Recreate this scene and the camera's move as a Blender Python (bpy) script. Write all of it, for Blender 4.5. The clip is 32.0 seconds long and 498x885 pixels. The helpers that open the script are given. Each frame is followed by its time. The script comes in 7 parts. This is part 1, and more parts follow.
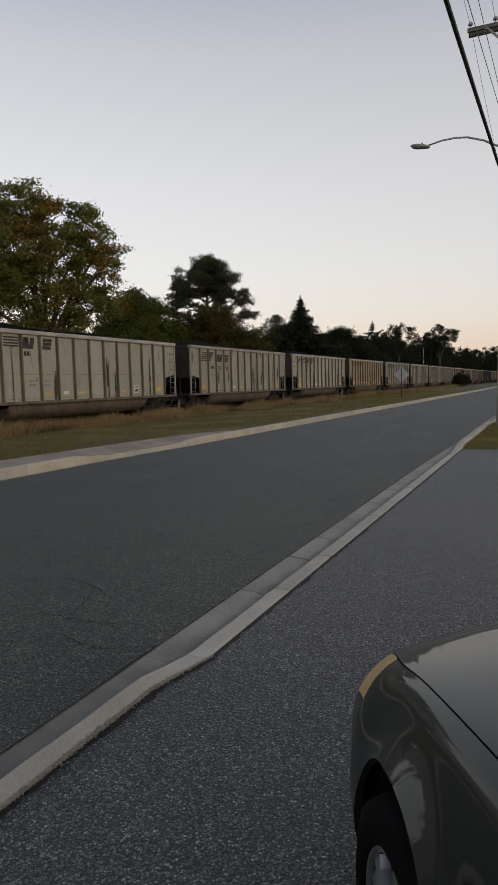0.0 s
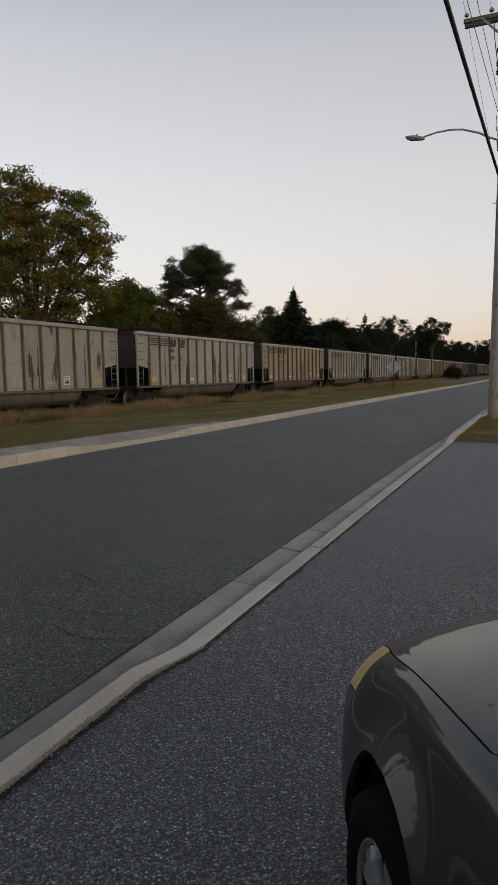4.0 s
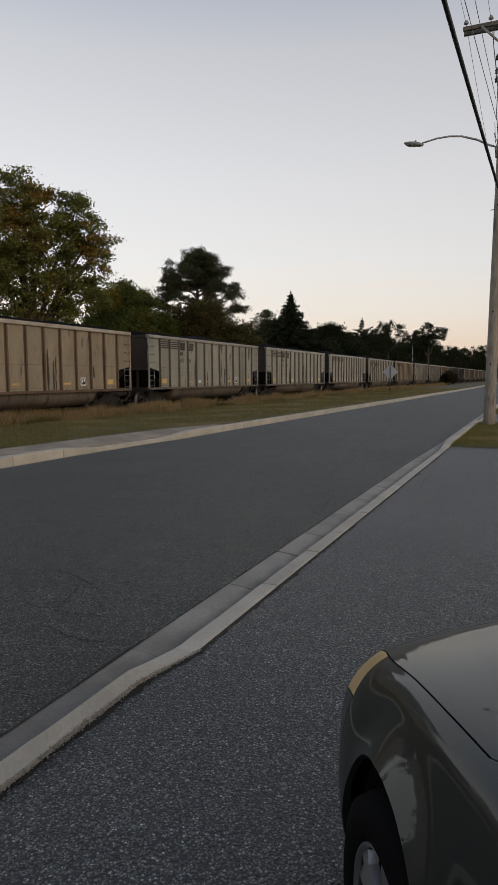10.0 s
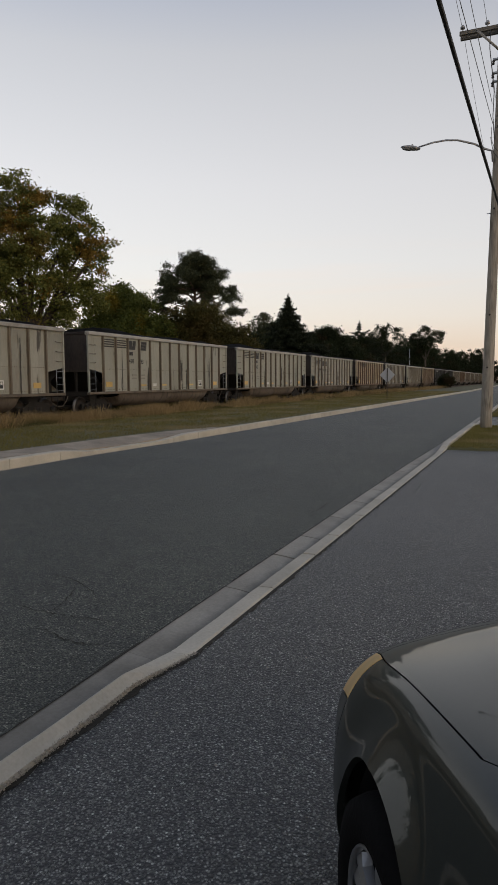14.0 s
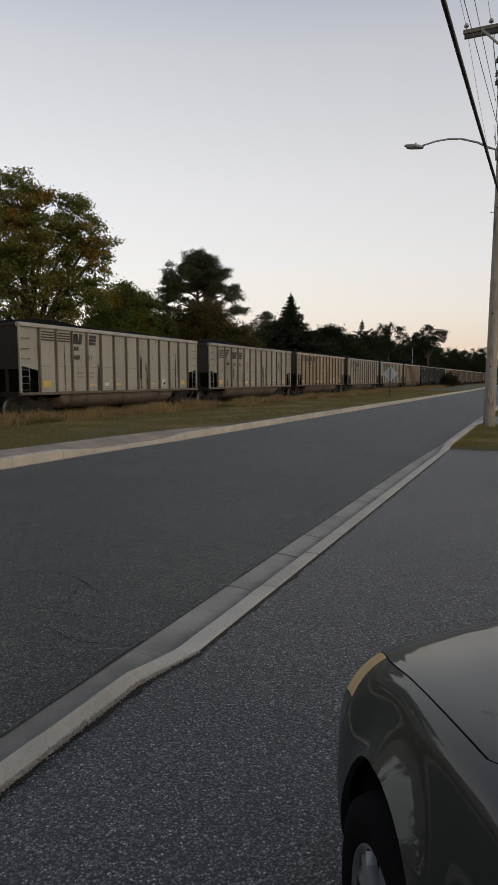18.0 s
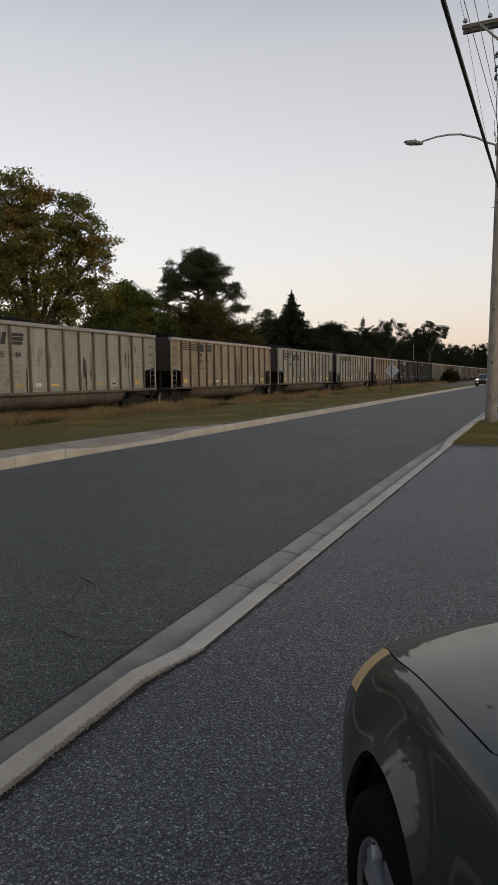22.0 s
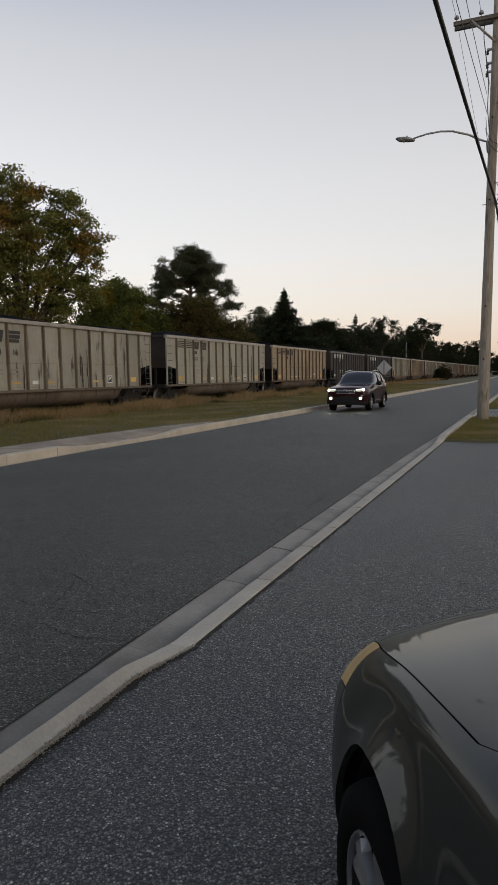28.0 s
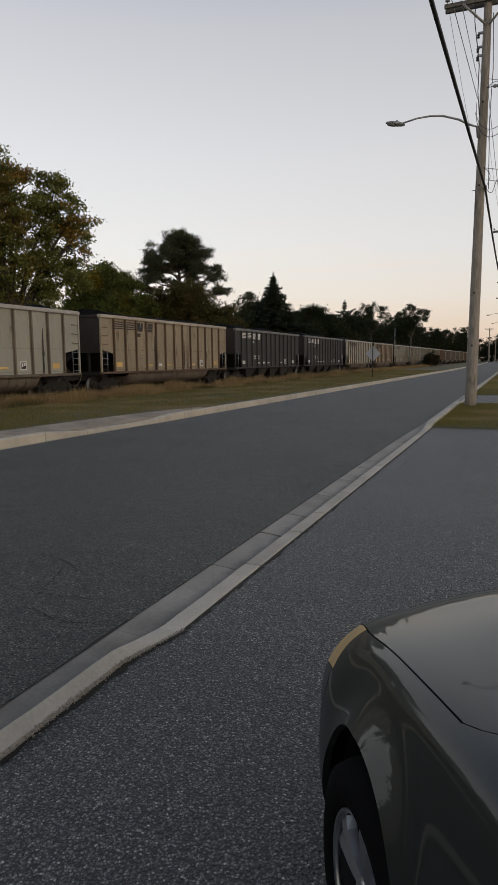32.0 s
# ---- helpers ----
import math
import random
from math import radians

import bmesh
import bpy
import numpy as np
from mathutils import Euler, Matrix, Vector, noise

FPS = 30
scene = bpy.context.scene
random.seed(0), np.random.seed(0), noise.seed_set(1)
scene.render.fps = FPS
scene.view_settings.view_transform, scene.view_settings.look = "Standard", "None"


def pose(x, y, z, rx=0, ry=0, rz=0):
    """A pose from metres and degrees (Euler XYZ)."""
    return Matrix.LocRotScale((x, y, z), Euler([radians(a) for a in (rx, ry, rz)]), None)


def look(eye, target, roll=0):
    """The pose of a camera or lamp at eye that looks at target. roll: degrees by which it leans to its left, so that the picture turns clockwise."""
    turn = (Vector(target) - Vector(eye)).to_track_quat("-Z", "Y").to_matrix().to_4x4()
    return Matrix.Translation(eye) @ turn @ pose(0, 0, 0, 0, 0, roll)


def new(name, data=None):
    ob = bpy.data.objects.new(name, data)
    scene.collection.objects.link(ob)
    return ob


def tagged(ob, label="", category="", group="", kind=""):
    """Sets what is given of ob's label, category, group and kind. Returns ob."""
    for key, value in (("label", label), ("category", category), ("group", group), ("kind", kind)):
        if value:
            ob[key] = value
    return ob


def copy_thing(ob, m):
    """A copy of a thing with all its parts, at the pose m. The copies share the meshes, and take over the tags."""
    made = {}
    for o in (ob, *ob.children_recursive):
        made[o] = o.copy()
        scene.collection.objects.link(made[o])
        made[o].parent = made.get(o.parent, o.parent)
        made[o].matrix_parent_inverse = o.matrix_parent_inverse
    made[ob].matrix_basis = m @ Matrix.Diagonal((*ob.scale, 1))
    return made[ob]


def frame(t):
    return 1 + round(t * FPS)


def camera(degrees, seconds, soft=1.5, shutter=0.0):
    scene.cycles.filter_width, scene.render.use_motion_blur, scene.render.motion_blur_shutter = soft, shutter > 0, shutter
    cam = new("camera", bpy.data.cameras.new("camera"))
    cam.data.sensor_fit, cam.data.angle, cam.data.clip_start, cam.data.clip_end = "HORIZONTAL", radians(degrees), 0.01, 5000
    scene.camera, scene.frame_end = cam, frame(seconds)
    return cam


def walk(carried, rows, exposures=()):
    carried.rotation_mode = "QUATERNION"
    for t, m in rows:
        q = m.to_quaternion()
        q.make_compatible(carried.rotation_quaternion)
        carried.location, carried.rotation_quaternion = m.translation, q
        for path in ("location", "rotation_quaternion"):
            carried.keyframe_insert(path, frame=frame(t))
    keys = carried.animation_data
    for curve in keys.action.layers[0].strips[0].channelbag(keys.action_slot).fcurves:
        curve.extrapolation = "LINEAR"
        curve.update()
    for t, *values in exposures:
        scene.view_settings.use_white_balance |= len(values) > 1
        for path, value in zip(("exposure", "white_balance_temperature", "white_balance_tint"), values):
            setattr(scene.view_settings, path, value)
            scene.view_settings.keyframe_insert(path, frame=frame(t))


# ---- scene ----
# ---- camera and its way ----
cam = camera(40.7, 32.0, soft=1.15, shutter=0.14)
PATH = [
    (0.0, pose(0.017, 0.001, 1.596, 85.02, 1.46, 24.07)),
    (0.5, pose(0.018, 0.006, 1.597, 85.22, 1.49, 23.87)),
    (1.0, pose(0.022, 0.004, 1.596, 85.34, 1.25, 23.64)),
    (1.5, pose(0.021, 0.005, 1.593, 85.17, 1.10, 23.35)),
    (2.0, pose(0.020, 0.011, 1.591, 84.79, 0.94, 23.15)),
    (2.5, pose(0.020, 0.013, 1.591, 84.89, 1.07, 23.19)),
    (3.0, pose(0.013, 0.016, 1.591, 84.30, 0.95, 23.18)),
    (3.5, pose(0.009, 0.015, 1.592, 84.21, 1.04, 23.38)),
    (5.5, pose(-0.001, 0.000, 1.600, 84.58, 0.53, 23.42)),
    (6.0, pose(-0.000, 0.000, 1.600, 84.26, 0.45, 23.39)),
    (6.5, pose(-0.002, 0.002, 1.598, 84.30, 0.54, 23.24)),
    (7.0, pose(-0.003, -0.000, 1.597, 84.24, 0.39, 23.11)),
    (7.5, pose(-0.001, -0.005, 1.598, 84.23, 0.29, 23.05)),
    (8.0, pose(-0.006, -0.000, 1.599, 84.43, 0.29, 23.12)),
    (8.5, pose(-0.002, -0.001, 1.600, 84.67, 0.54, 23.05)),
    (9.0, pose(0.000, -0.006, 1.603, 84.89, 0.49, 23.14)),
    (9.5, pose(-0.003, -0.005, 1.599, 84.88, 0.28, 23.11)),
    (10.0, pose(-0.004, -0.003, 1.599, 84.53, 0.36, 23.12)),
    (10.5, pose(-0.006, -0.005, 1.600, 84.46, 0.20, 23.09)),
    (11.0, pose(-0.009, 0.000, 1.599, 84.40, 0.27, 23.17)),
    (11.5, pose(-0.005, -0.002, 1.599, 84.52, 0.35, 23.04)),
    (12.0, pose(-0.004, -0.006, 1.601, 84.80, 0.46, 23.13)),
    (12.5, pose(-0.000, -0.008, 1.603, 84.82, 0.45, 22.94)),
    (13.0, pose(0.006, -0.012, 1.602, 85.03, 0.63, 22.99)),
    (13.5, pose(0.008, -0.011, 1.601, 85.02, 0.52, 22.87)),
    (14.0, pose(0.005, -0.006, 1.600, 84.77, 0.31, 22.90)),
    (14.5, pose(0.001, -0.005, 1.598, 84.80, 0.21, 22.86)),
    (16.5, pose(-0.007, -0.002, 1.597, 84.74, 0.35, 22.99)),
    (17.0, pose(-0.005, -0.002, 1.597, 84.56, 0.45, 22.91)),
    (17.5, pose(-0.004, -0.005, 1.597, 84.75, 0.34, 22.97)),
    (18.0, pose(0.000, -0.009, 1.601, 84.67, 0.24, 23.12)),
    (18.5, pose(-0.001, -0.013, 1.601, 84.37, 0.28, 22.96)),
    (19.0, pose(-0.001, -0.012, 1.600, 84.74, 0.22, 23.06)),
    (19.5, pose(-0.002, -0.010, 1.599, 84.50, 0.44, 23.20)),
    (20.0, pose(-0.002, -0.011, 1.599, 84.60, 0.35, 23.38)),
    (20.5, pose(-0.003, -0.010, 1.597, 84.44, 0.45, 23.38)),
    (21.0, pose(-0.000, -0.012, 1.599, 84.75, 0.49, 23.34)),
    (21.5, pose(0.000, -0.011, 1.600, 84.61, 0.70, 23.16)),
    (22.0, pose(0.002, -0.018, 1.601, 84.50, 0.75, 23.23)),
    (22.5, pose(0.004, -0.020, 1.603, 84.47, 0.69, 23.15)),
    (23.0, pose(0.007, -0.024, 1.604, 84.74, 0.66, 23.13)),
    (23.5, pose(0.002, -0.020, 1.604, 84.85, 0.41, 23.28)),
    (24.0, pose(-0.003, -0.013, 1.600, 84.59, 0.33, 23.69)),
    (24.5, pose(-0.006, -0.017, 1.599, 84.52, 0.24, 23.48)),
    (25.0, pose(-0.012, -0.009, 1.597, 84.38, 0.31, 23.53)),
    (25.5, pose(-0.013, -0.009, 1.599, 84.33, 0.31, 23.12)),
    (27.5, pose(0.010, -0.008, 1.591, 84.47, 0.92, 22.28)),
    (28.0, pose(0.011, -0.006, 1.589, 84.28, 0.86, 22.63)),
    (28.5, pose(0.018, -0.012, 1.590, 83.91, 0.80, 21.72)),
    (29.0, pose(0.025, -0.011, 1.592, 84.28, 1.06, 21.31)),
    (29.5, pose(0.029, -0.016, 1.594, 84.18, 0.85, 21.16)),
    (30.0, pose(0.033, -0.017, 1.592, 83.84, 1.04, 21.45)),
    (30.5, pose(0.028, -0.020, 1.588, 83.48, 0.65, 21.58)),
    (31.0, pose(0.020, -0.019, 1.591, 83.37, 0.62, 22.03)),
    (31.5, pose(0.016, -0.019, 1.591, 83.55, 0.57, 21.64)),
    (32.0, pose(0.015, -0.016, 1.589, 83.06, 0.68, 21.69)),
]
walk(cam, PATH, [(0.0, -0.02), (3.0, -0.05), (9.0, 0.0), (13.0, 0.02), (18.0, 0.05), (25.0, 0.06), (28.5, 0.06), (30.0, 0.0), (32.0, 0.0)])

# ---- sky, low evening light, exposure ----
world = bpy.data.worlds.new("dusk_sky")
scene.world = world
world.use_nodes = True
wn, wl = world.node_tree.nodes, world.node_tree.links
wn.clear()
sky = wn.new("ShaderNodeTexSky")
sky.sky_type, sky.sun_disc = "NISHITA", False
sky.sun_elevation, sky.sun_rotation = radians(4), radians(110)
sky.altitude, sky.air_density, sky.dust_density, sky.ozone_density = 30, 1.0, 2.5, 1.0
bg_sky = wn.new("ShaderNodeBackground")
bg_sky.inputs["Strength"].default_value = 0.05
tc = wn.new("ShaderNodeTexCoord")
sep = wn.new("ShaderNodeSeparateXYZ")
ramp = wn.new("ShaderNodeValToRGB")
cr = ramp.color_ramp
cr.elements[0].position, cr.elements[0].color = 0.0, (0.73, 0.56, 0.44, 1)
cr.elements[1].position, cr.elements[1].color = 1.0, (0.21, 0.245, 0.345, 1)
for p, c in ((0.04, (0.80, 0.65, 0.535)), (0.09, (0.80, 0.725, 0.67)), (0.16, (0.757, 0.732, 0.732)), (0.27, (0.69, 0.67, 0.685)),
             (0.42, (0.54, 0.535, 0.562)), (0.55, (0.285, 0.325, 0.44)), (0.75, (0.19, 0.225, 0.325))):
    e = cr.elements.new(p)
    e.color = (*c, 1)
bg_haze = wn.new("ShaderNodeBackground")
bg_haze.inputs["Strength"].default_value = 1.0
add = wn.new("ShaderNodeAddShader")
wout = wn.new("ShaderNodeOutputWorld")
wl.new(sky.outputs["Color"], bg_sky.inputs["Color"])
wl.new(tc.outputs["Generated"], sep.inputs["Vector"])
wl.new(sep.outputs["Z"], ramp.inputs["Fac"])
# thin streaks of lit cloud low over the horizon, and a sky that pales towards the west
cm, cn = wn.new("ShaderNodeMapping"), wn.new("ShaderNodeTexNoise")
cm.inputs["Scale"].default_value = (1.6, 1.6, 26.0)
cn.inputs["Scale"].default_value, cn.inputs["Detail"].default_value = 1.7, 5
wl.new(tc.outputs["Generated"], cm.inputs["Vector"])
wl.new(cm.outputs["Vector"], cn.inputs["Vector"])
ck, low, tint = wn.new("ShaderNodeMapRange"), wn.new("ShaderNodeMapRange"), wn.new("ShaderNodeMath")
ck.inputs["From Min"].default_value, ck.inputs["From Max"].default_value, ck.inputs["To Max"].default_value = 0.5, 0.68, 0.4
low.inputs["From Min"].default_value, low.inputs["From Max"].default_value = 0.22, 0.10
tint.operation = "MULTIPLY"
wl.new(cn.outputs["Fac"], ck.inputs["Value"])
wl.new(sep.outputs["Z"], low.inputs["Value"])
wl.new(ck.outputs["Result"], tint.inputs[0])
wl.new(low.outputs["Result"], tint.inputs[1])
cloud, west, pale = wn.new("ShaderNodeMix"), wn.new("ShaderNodeMapRange"), wn.new("ShaderNodeVectorMath")
cloud.data_type = "RGBA"
cloud.inputs["B"].default_value = (0.86, 0.70, 0.62, 1)
wl.new(tint.outputs["Value"], cloud.inputs["Factor"])
wl.new(ramp.outputs["Color"], cloud.inputs["A"])
west.inputs["From Min"].default_value, west.inputs["From Max"].default_value = -0.75, 0.05
west.inputs["To Min"].default_value, west.inputs["To Max"].default_value = 1.05, 0.90
wl.new(sep.outputs["X"], west.inputs["Value"])
pale.operation = "SCALE"
wl.new(cloud.outputs["Result"], pale.inputs[0])
wl.new(west.outputs["Result"], pale.inputs["Scale"])
wl.new(pale.outputs["Vector"], bg_haze.inputs["Color"])
wl.new(bg_sky.outputs["Background"], add.inputs[0])
wl.new(bg_haze.outputs["Background"], add.inputs[1])
wl.new(add.outputs["Shader"], wout.inputs["Surface"])

sun_data = bpy.data.lights.new("evening_glow", "SUN")
sun_data.energy, sun_data.angle, sun_data.color = 0.52, radians(35), (1.0, 0.89, 0.73)
sun = new("evening_glow", sun_data)
sun.matrix_world = look((60, -22, 22), (0, 0, 0))
scene.view_settings.exposure = 0.0

# ---- materials ----
def mat(name, a, b=None, rough=0.8, metal=0.0, s1=3.0, s2=40.0, mix2=0.35, bump=0.15, bscale=None, vary=0.0, stretch=(1, 1, 1),
        spec=0.5, coat=0.0, island=0.0, emit=0.0, streak=None):
    """Two-scale noise between colours a and b, with bump; vary: tone change per object; island: per loose piece."""
    b = b or tuple(v * 0.7 for v in a)
    m = bpy.data.materials.new(name)
    m.use_nodes = True
    n, l = m.node_tree.nodes, m.node_tree.links
    bs = n["Principled BSDF"]
    bs.inputs["Roughness"].default_value, bs.inputs["Metallic"].default_value = rough, metal
    bs.inputs["Specular IOR Level"].default_value = spec
    bs.inputs["Coat Weight"].default_value = coat
    bs.inputs["Coat Roughness"].default_value = 0.03
    co = n.new("ShaderNodeTexCoord")
    mp = n.new("ShaderNodeMapping")
    mp.inputs["Scale"].default_value = stretch
    info = n.new("ShaderNodeObjectInfo")
    sh = n.new("ShaderNodeVectorMath")
    sh.operation = "MULTIPLY_ADD"
    sh.inputs[1].default_value = (37.0, 19.0, 53.0)
    l.new(info.outputs["Random"], sh.inputs[0])
    l.new(co.outputs["Object"], sh.inputs[2])
    l.new(sh.outputs["Vector"], mp.inputs["Vector"])
    n1, n2 = n.new("ShaderNodeTexNoise"), n.new("ShaderNodeTexNoise")
    n1.inputs["Scale"].default_value, n1.inputs["Detail"].default_value = s1, 5
    n2.inputs["Scale"].default_value, n2.inputs["Detail"].default_value = s2, 3
    for q in (n1, n2):
        l.new(mp.outputs["Vector"], q.inputs["Vector"])
    mx = n.new("ShaderNodeMix")
    mx.inputs["Factor"].default_value = mix2
    l.new(n1.outputs["Fac"], mx.inputs["A"])
    l.new(n2.outputs["Fac"], mx.inputs["B"])
    rp = n.new("ShaderNodeValToRGB")
    rp.color_ramp.elements[0].position, rp.color_ramp.elements[1].position = 0.32, 0.68
    rp.color_ramp.elements[0].color, rp.color_ramp.elements[1].color = (*b, 1), (*a, 1)
    l.new(mx.outputs["Result"], rp.inputs["Fac"])
    out = rp.outputs["Color"]
    if vary or island:
        hs = n.new("ShaderNodeHueSaturation")
        mr = n.new("ShaderNodeMapRange")
        amt = vary or island
        mr.inputs["To Min"].default_value, mr.inputs["To Max"].default_value = 1 - amt, 1 + amt
        if island:
            gi = n.new("ShaderNodeNewGeometry")
            l.new(gi.outputs["Random Per Island"], mr.inputs["Value"])
        else:
            l.new(info.outputs["Random"], mr.inputs["Value"])
        l.new(mr.outputs["Result"], hs.inputs["Value"])
        l.new(out, hs.inputs["Color"])
        out = hs.outputs["Color"]
    if streak:
        # soot and rust that runs down the sheet
        sv = n.new("ShaderNodeMapping")
        sv.inputs["Scale"].default_value = (4.0, 4.0, 0.8)
        l.new(sh.outputs["Vector"], sv.inputs["Vector"])
        for colour, lo, hi, sc, top in streak:
            q = n.new("ShaderNodeTexNoise")
            q.inputs["Scale"].default_value, q.inputs["Detail"].default_value, q.inputs["Distortion"].default_value = sc, 6, 0.08
            l.new(sv.outputs["Vector"], q.inputs["Vector"])
            k = n.new("ShaderNodeMapRange")
            k.inputs["From Min"].default_value, k.inputs["From Max"].default_value, k.inputs["To Max"].default_value = lo, hi, top
            l.new(q.outputs["Fac"], k.inputs["Value"])
            mk = n.new("ShaderNodeMix")
            mk.data_type = "RGBA"
            l.new(k.outputs["Result"], mk.inputs["Factor"])
            l.new(out, mk.inputs["A"])
            mk.inputs["B"].default_value = (*colour, 1)
            out = mk.outputs["Result"]
    l.new(out, bs.inputs["Base Color"])
    if bump:
        bp = n.new("ShaderNodeBump")
        bp.inputs["Strength"].default_value, bp.inputs["Distance"].default_value = bump, 0.01
        src = n2
        if bscale:
            src = n.new("ShaderNodeTexNoise")
            src.inputs["Scale"].default_value, src.inputs["Detail"].default_value = bscale, 4
            l.new(mp.outputs["Vector"], src.inputs["Vector"])
        l.new(src.outputs["Fac"], bp.inputs["Height"])
        l.new(bp.outputs["Normal"], bs.inputs["Normal"])
    if emit:
        bs.inputs["Emission Color"].default_value = (*a, 1)
        bs.inputs["Emission Strength"].default_value = emit
    return m


def asphalt(name, dark, light, chips, cell, bump, tone, cracks, pit_shade=(0.30, 0.75, 0.15)):
    """Asphalt with stone chips of their own tone, worn patches, fine cracks, and painted shade in gaps and pits."""
    m = bpy.data.materials.new(name)
    m.use_nodes = True
    n, l = m.node_tree.nodes, m.node_tree.links
    bs = n["Principled BSDF"]
    co = n.new("ShaderNodeTexCoord")
    vo = n.new("ShaderNodeTexVoronoi")
    vo.inputs["Scale"].default_value = cell
    jit = n.new("ShaderNodeTexNoise")
    jit.inputs["Scale"].default_value, jit.inputs["Detail"].default_value = cell * 1.7, 2
    l.new(co.outputs["Object"], jit.inputs["Vector"])
    warp = n.new("ShaderNodeVectorMath")
    warp.operation = "MULTIPLY_ADD"
    warp.inputs[1].default_value = (0.4 / cell, 0.4 / cell, 0.4 / cell)
    l.new(jit.outputs["Color"], warp.inputs[0])
    l.new(co.outputs["Object"], warp.inputs[2])
    l.new(warp.outputs["Vector"], vo.inputs["Vector"])
    sp = n.new("ShaderNodeSeparateColor")
    l.new(vo.outputs["Color"], sp.inputs["Color"])
    r1 = n.new("ShaderNodeValToRGB")
    e = r1.color_ramp.elements
    e[0].position, e[0].color, e[1].position, e[1].color = 0.02, (*dark, 1), 0.85, (*light, 1)
    h = e.new(0.4)
    h.color = (*[(p + q) / 2.1 for p, q in zip(dark, light)], 1)
    c = e.new(0.985)
    c.color = (*chips, 1)
    l.new(sp.outputs["Red"], r1.inputs["Fac"])
    # shade between the chips, put into the colour away from each chip's middle
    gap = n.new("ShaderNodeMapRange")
    gap.inputs["From Min"].default_value, gap.inputs["From Max"].default_value = pit_shade[:2]
    gap.inputs["To Min"].default_value, gap.inputs["To Max"].default_value = 1.0, pit_shade[2]
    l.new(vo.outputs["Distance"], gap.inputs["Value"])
    big, mid = n.new("ShaderNodeTexNoise"), n.new("ShaderNodeTexNoise")
    big.inputs["Scale"].default_value, big.inputs["Detail"].default_value = 0.5, 5
    mid.inputs["Scale"].default_value, mid.inputs["Detail"].default_value = 5.0, 6
    for q in (big, mid):
        l.new(co.outputs["Object"], q.inputs["Vector"])
    t1, t2 = n.new("ShaderNodeMapRange"), n.new("ShaderNodeMapRange")
    for q, s, w in ((t1, big, tone), (t2, mid, tone * 0.8)):
        q.inputs["From Min"].default_value, q.inputs["From Max"].default_value = 0.3, 0.7
        q.inputs["To Min"].default_value, q.inputs["To Max"].default_value = 1 - w, 1 + w
        l.new(s.outputs["Fac"], q.inputs["Value"])
    f1, f2 = n.new("ShaderNodeMath"), n.new("ShaderNodeMath")
    f1.operation = f2.operation = "MULTIPLY"
    l.new(t1.outputs["Result"], f1.inputs[0])
    l.new(t2.outputs["Result"], f1.inputs[1])
    l.new(f1.outputs["Value"], f2.inputs[0])
    l.new(gap.outputs["Result"], f2.inputs[1])
    out = f2.outputs["Value"]
    if pit_shade[2] < 0.1:
        # shade of open pits between the stones, a noise mask darkening the colour
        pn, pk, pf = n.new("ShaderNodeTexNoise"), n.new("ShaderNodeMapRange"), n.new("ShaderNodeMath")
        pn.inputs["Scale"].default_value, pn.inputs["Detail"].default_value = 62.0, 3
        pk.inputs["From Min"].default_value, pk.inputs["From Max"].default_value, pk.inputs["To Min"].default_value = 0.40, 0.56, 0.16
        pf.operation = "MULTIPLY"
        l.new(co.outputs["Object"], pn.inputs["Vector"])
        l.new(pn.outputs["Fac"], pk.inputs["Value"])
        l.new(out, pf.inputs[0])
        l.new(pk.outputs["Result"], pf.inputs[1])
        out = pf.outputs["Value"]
    if cracks:
        wob = n.new("ShaderNodeTexNoise")
        wob.inputs["Scale"].default_value, wob.inputs["Detail"].default_value = 2.5, 6
        l.new(co.outputs["Object"], wob.inputs["Vector"])
        ad = n.new("ShaderNodeVectorMath")
        ad.operation = "MULTIPLY_ADD"
        ad.inputs[1].default_value = (0.5, 0.5, 0.5)
        l.new(wob.outputs["Color"], ad.inputs[0])
        l.new(co.outputs["Object"], ad.inputs[2])
        cv = n.new("ShaderNodeTexVoronoi")
        cv.feature = "DISTANCE_TO_EDGE"
        cv.inputs["Scale"].default_value = cracks
        l.new(ad.outputs["Vector"], cv.inputs["Vector"])
        ck = n.new("ShaderNodeMapRange")
        ck.inputs["From Min"].default_value, ck.inputs["From Max"].default_value = 0.0012, 0.004
        ck.inputs["To Min"].default_value, ck.inputs["To Max"].default_value = 0.25, 1.0
        l.new(cv.outputs["Distance"], ck.inputs["Value"])
        where = n.new("ShaderNodeMapRange")
        where.inputs["From Min"].default_value, where.inputs["From Max"].default_value = 0.52, 0.58
        l.new(big.outputs["Fac"], where.inputs["Value"])
        mxk = n.new("ShaderNodeMix")
        mxk.inputs["A"].default_value = 1.0
        l.new(where.outputs["Result"], mxk.inputs["Factor"])
        l.new(ck.outputs["Result"], mxk.inputs["B"])
        f3 = n.new("ShaderNodeMath")
        f3.operation = "MULTIPLY"
        l.new(out, f3.inputs[0])
        l.new(mxk.outputs["Result"], f3.inputs[1])
        out = f3.outputs["Value"]
    sc = n.new("ShaderNodeVectorMath")
    sc.operation = "SCALE"
    l.new(r1.outputs["Color"], sc.inputs[0])
    l.new(out, sc.inputs["Scale"])
    l.new(sc.outputs["Vector"], bs.inputs["Base Color"])
    bs.inputs["Roughness"].default_value = 0.62 if "road" in name else 0.55
    bs.inputs["Specular IOR Level"].default_value = 0.48 if "road" in name else 0.85
    bp = n.new("ShaderNodeBump")
    bp.inputs["Strength"].default_value, bp.inputs["Distance"].default_value = bump, 0.006
    dome = n.new("ShaderNodeMath")
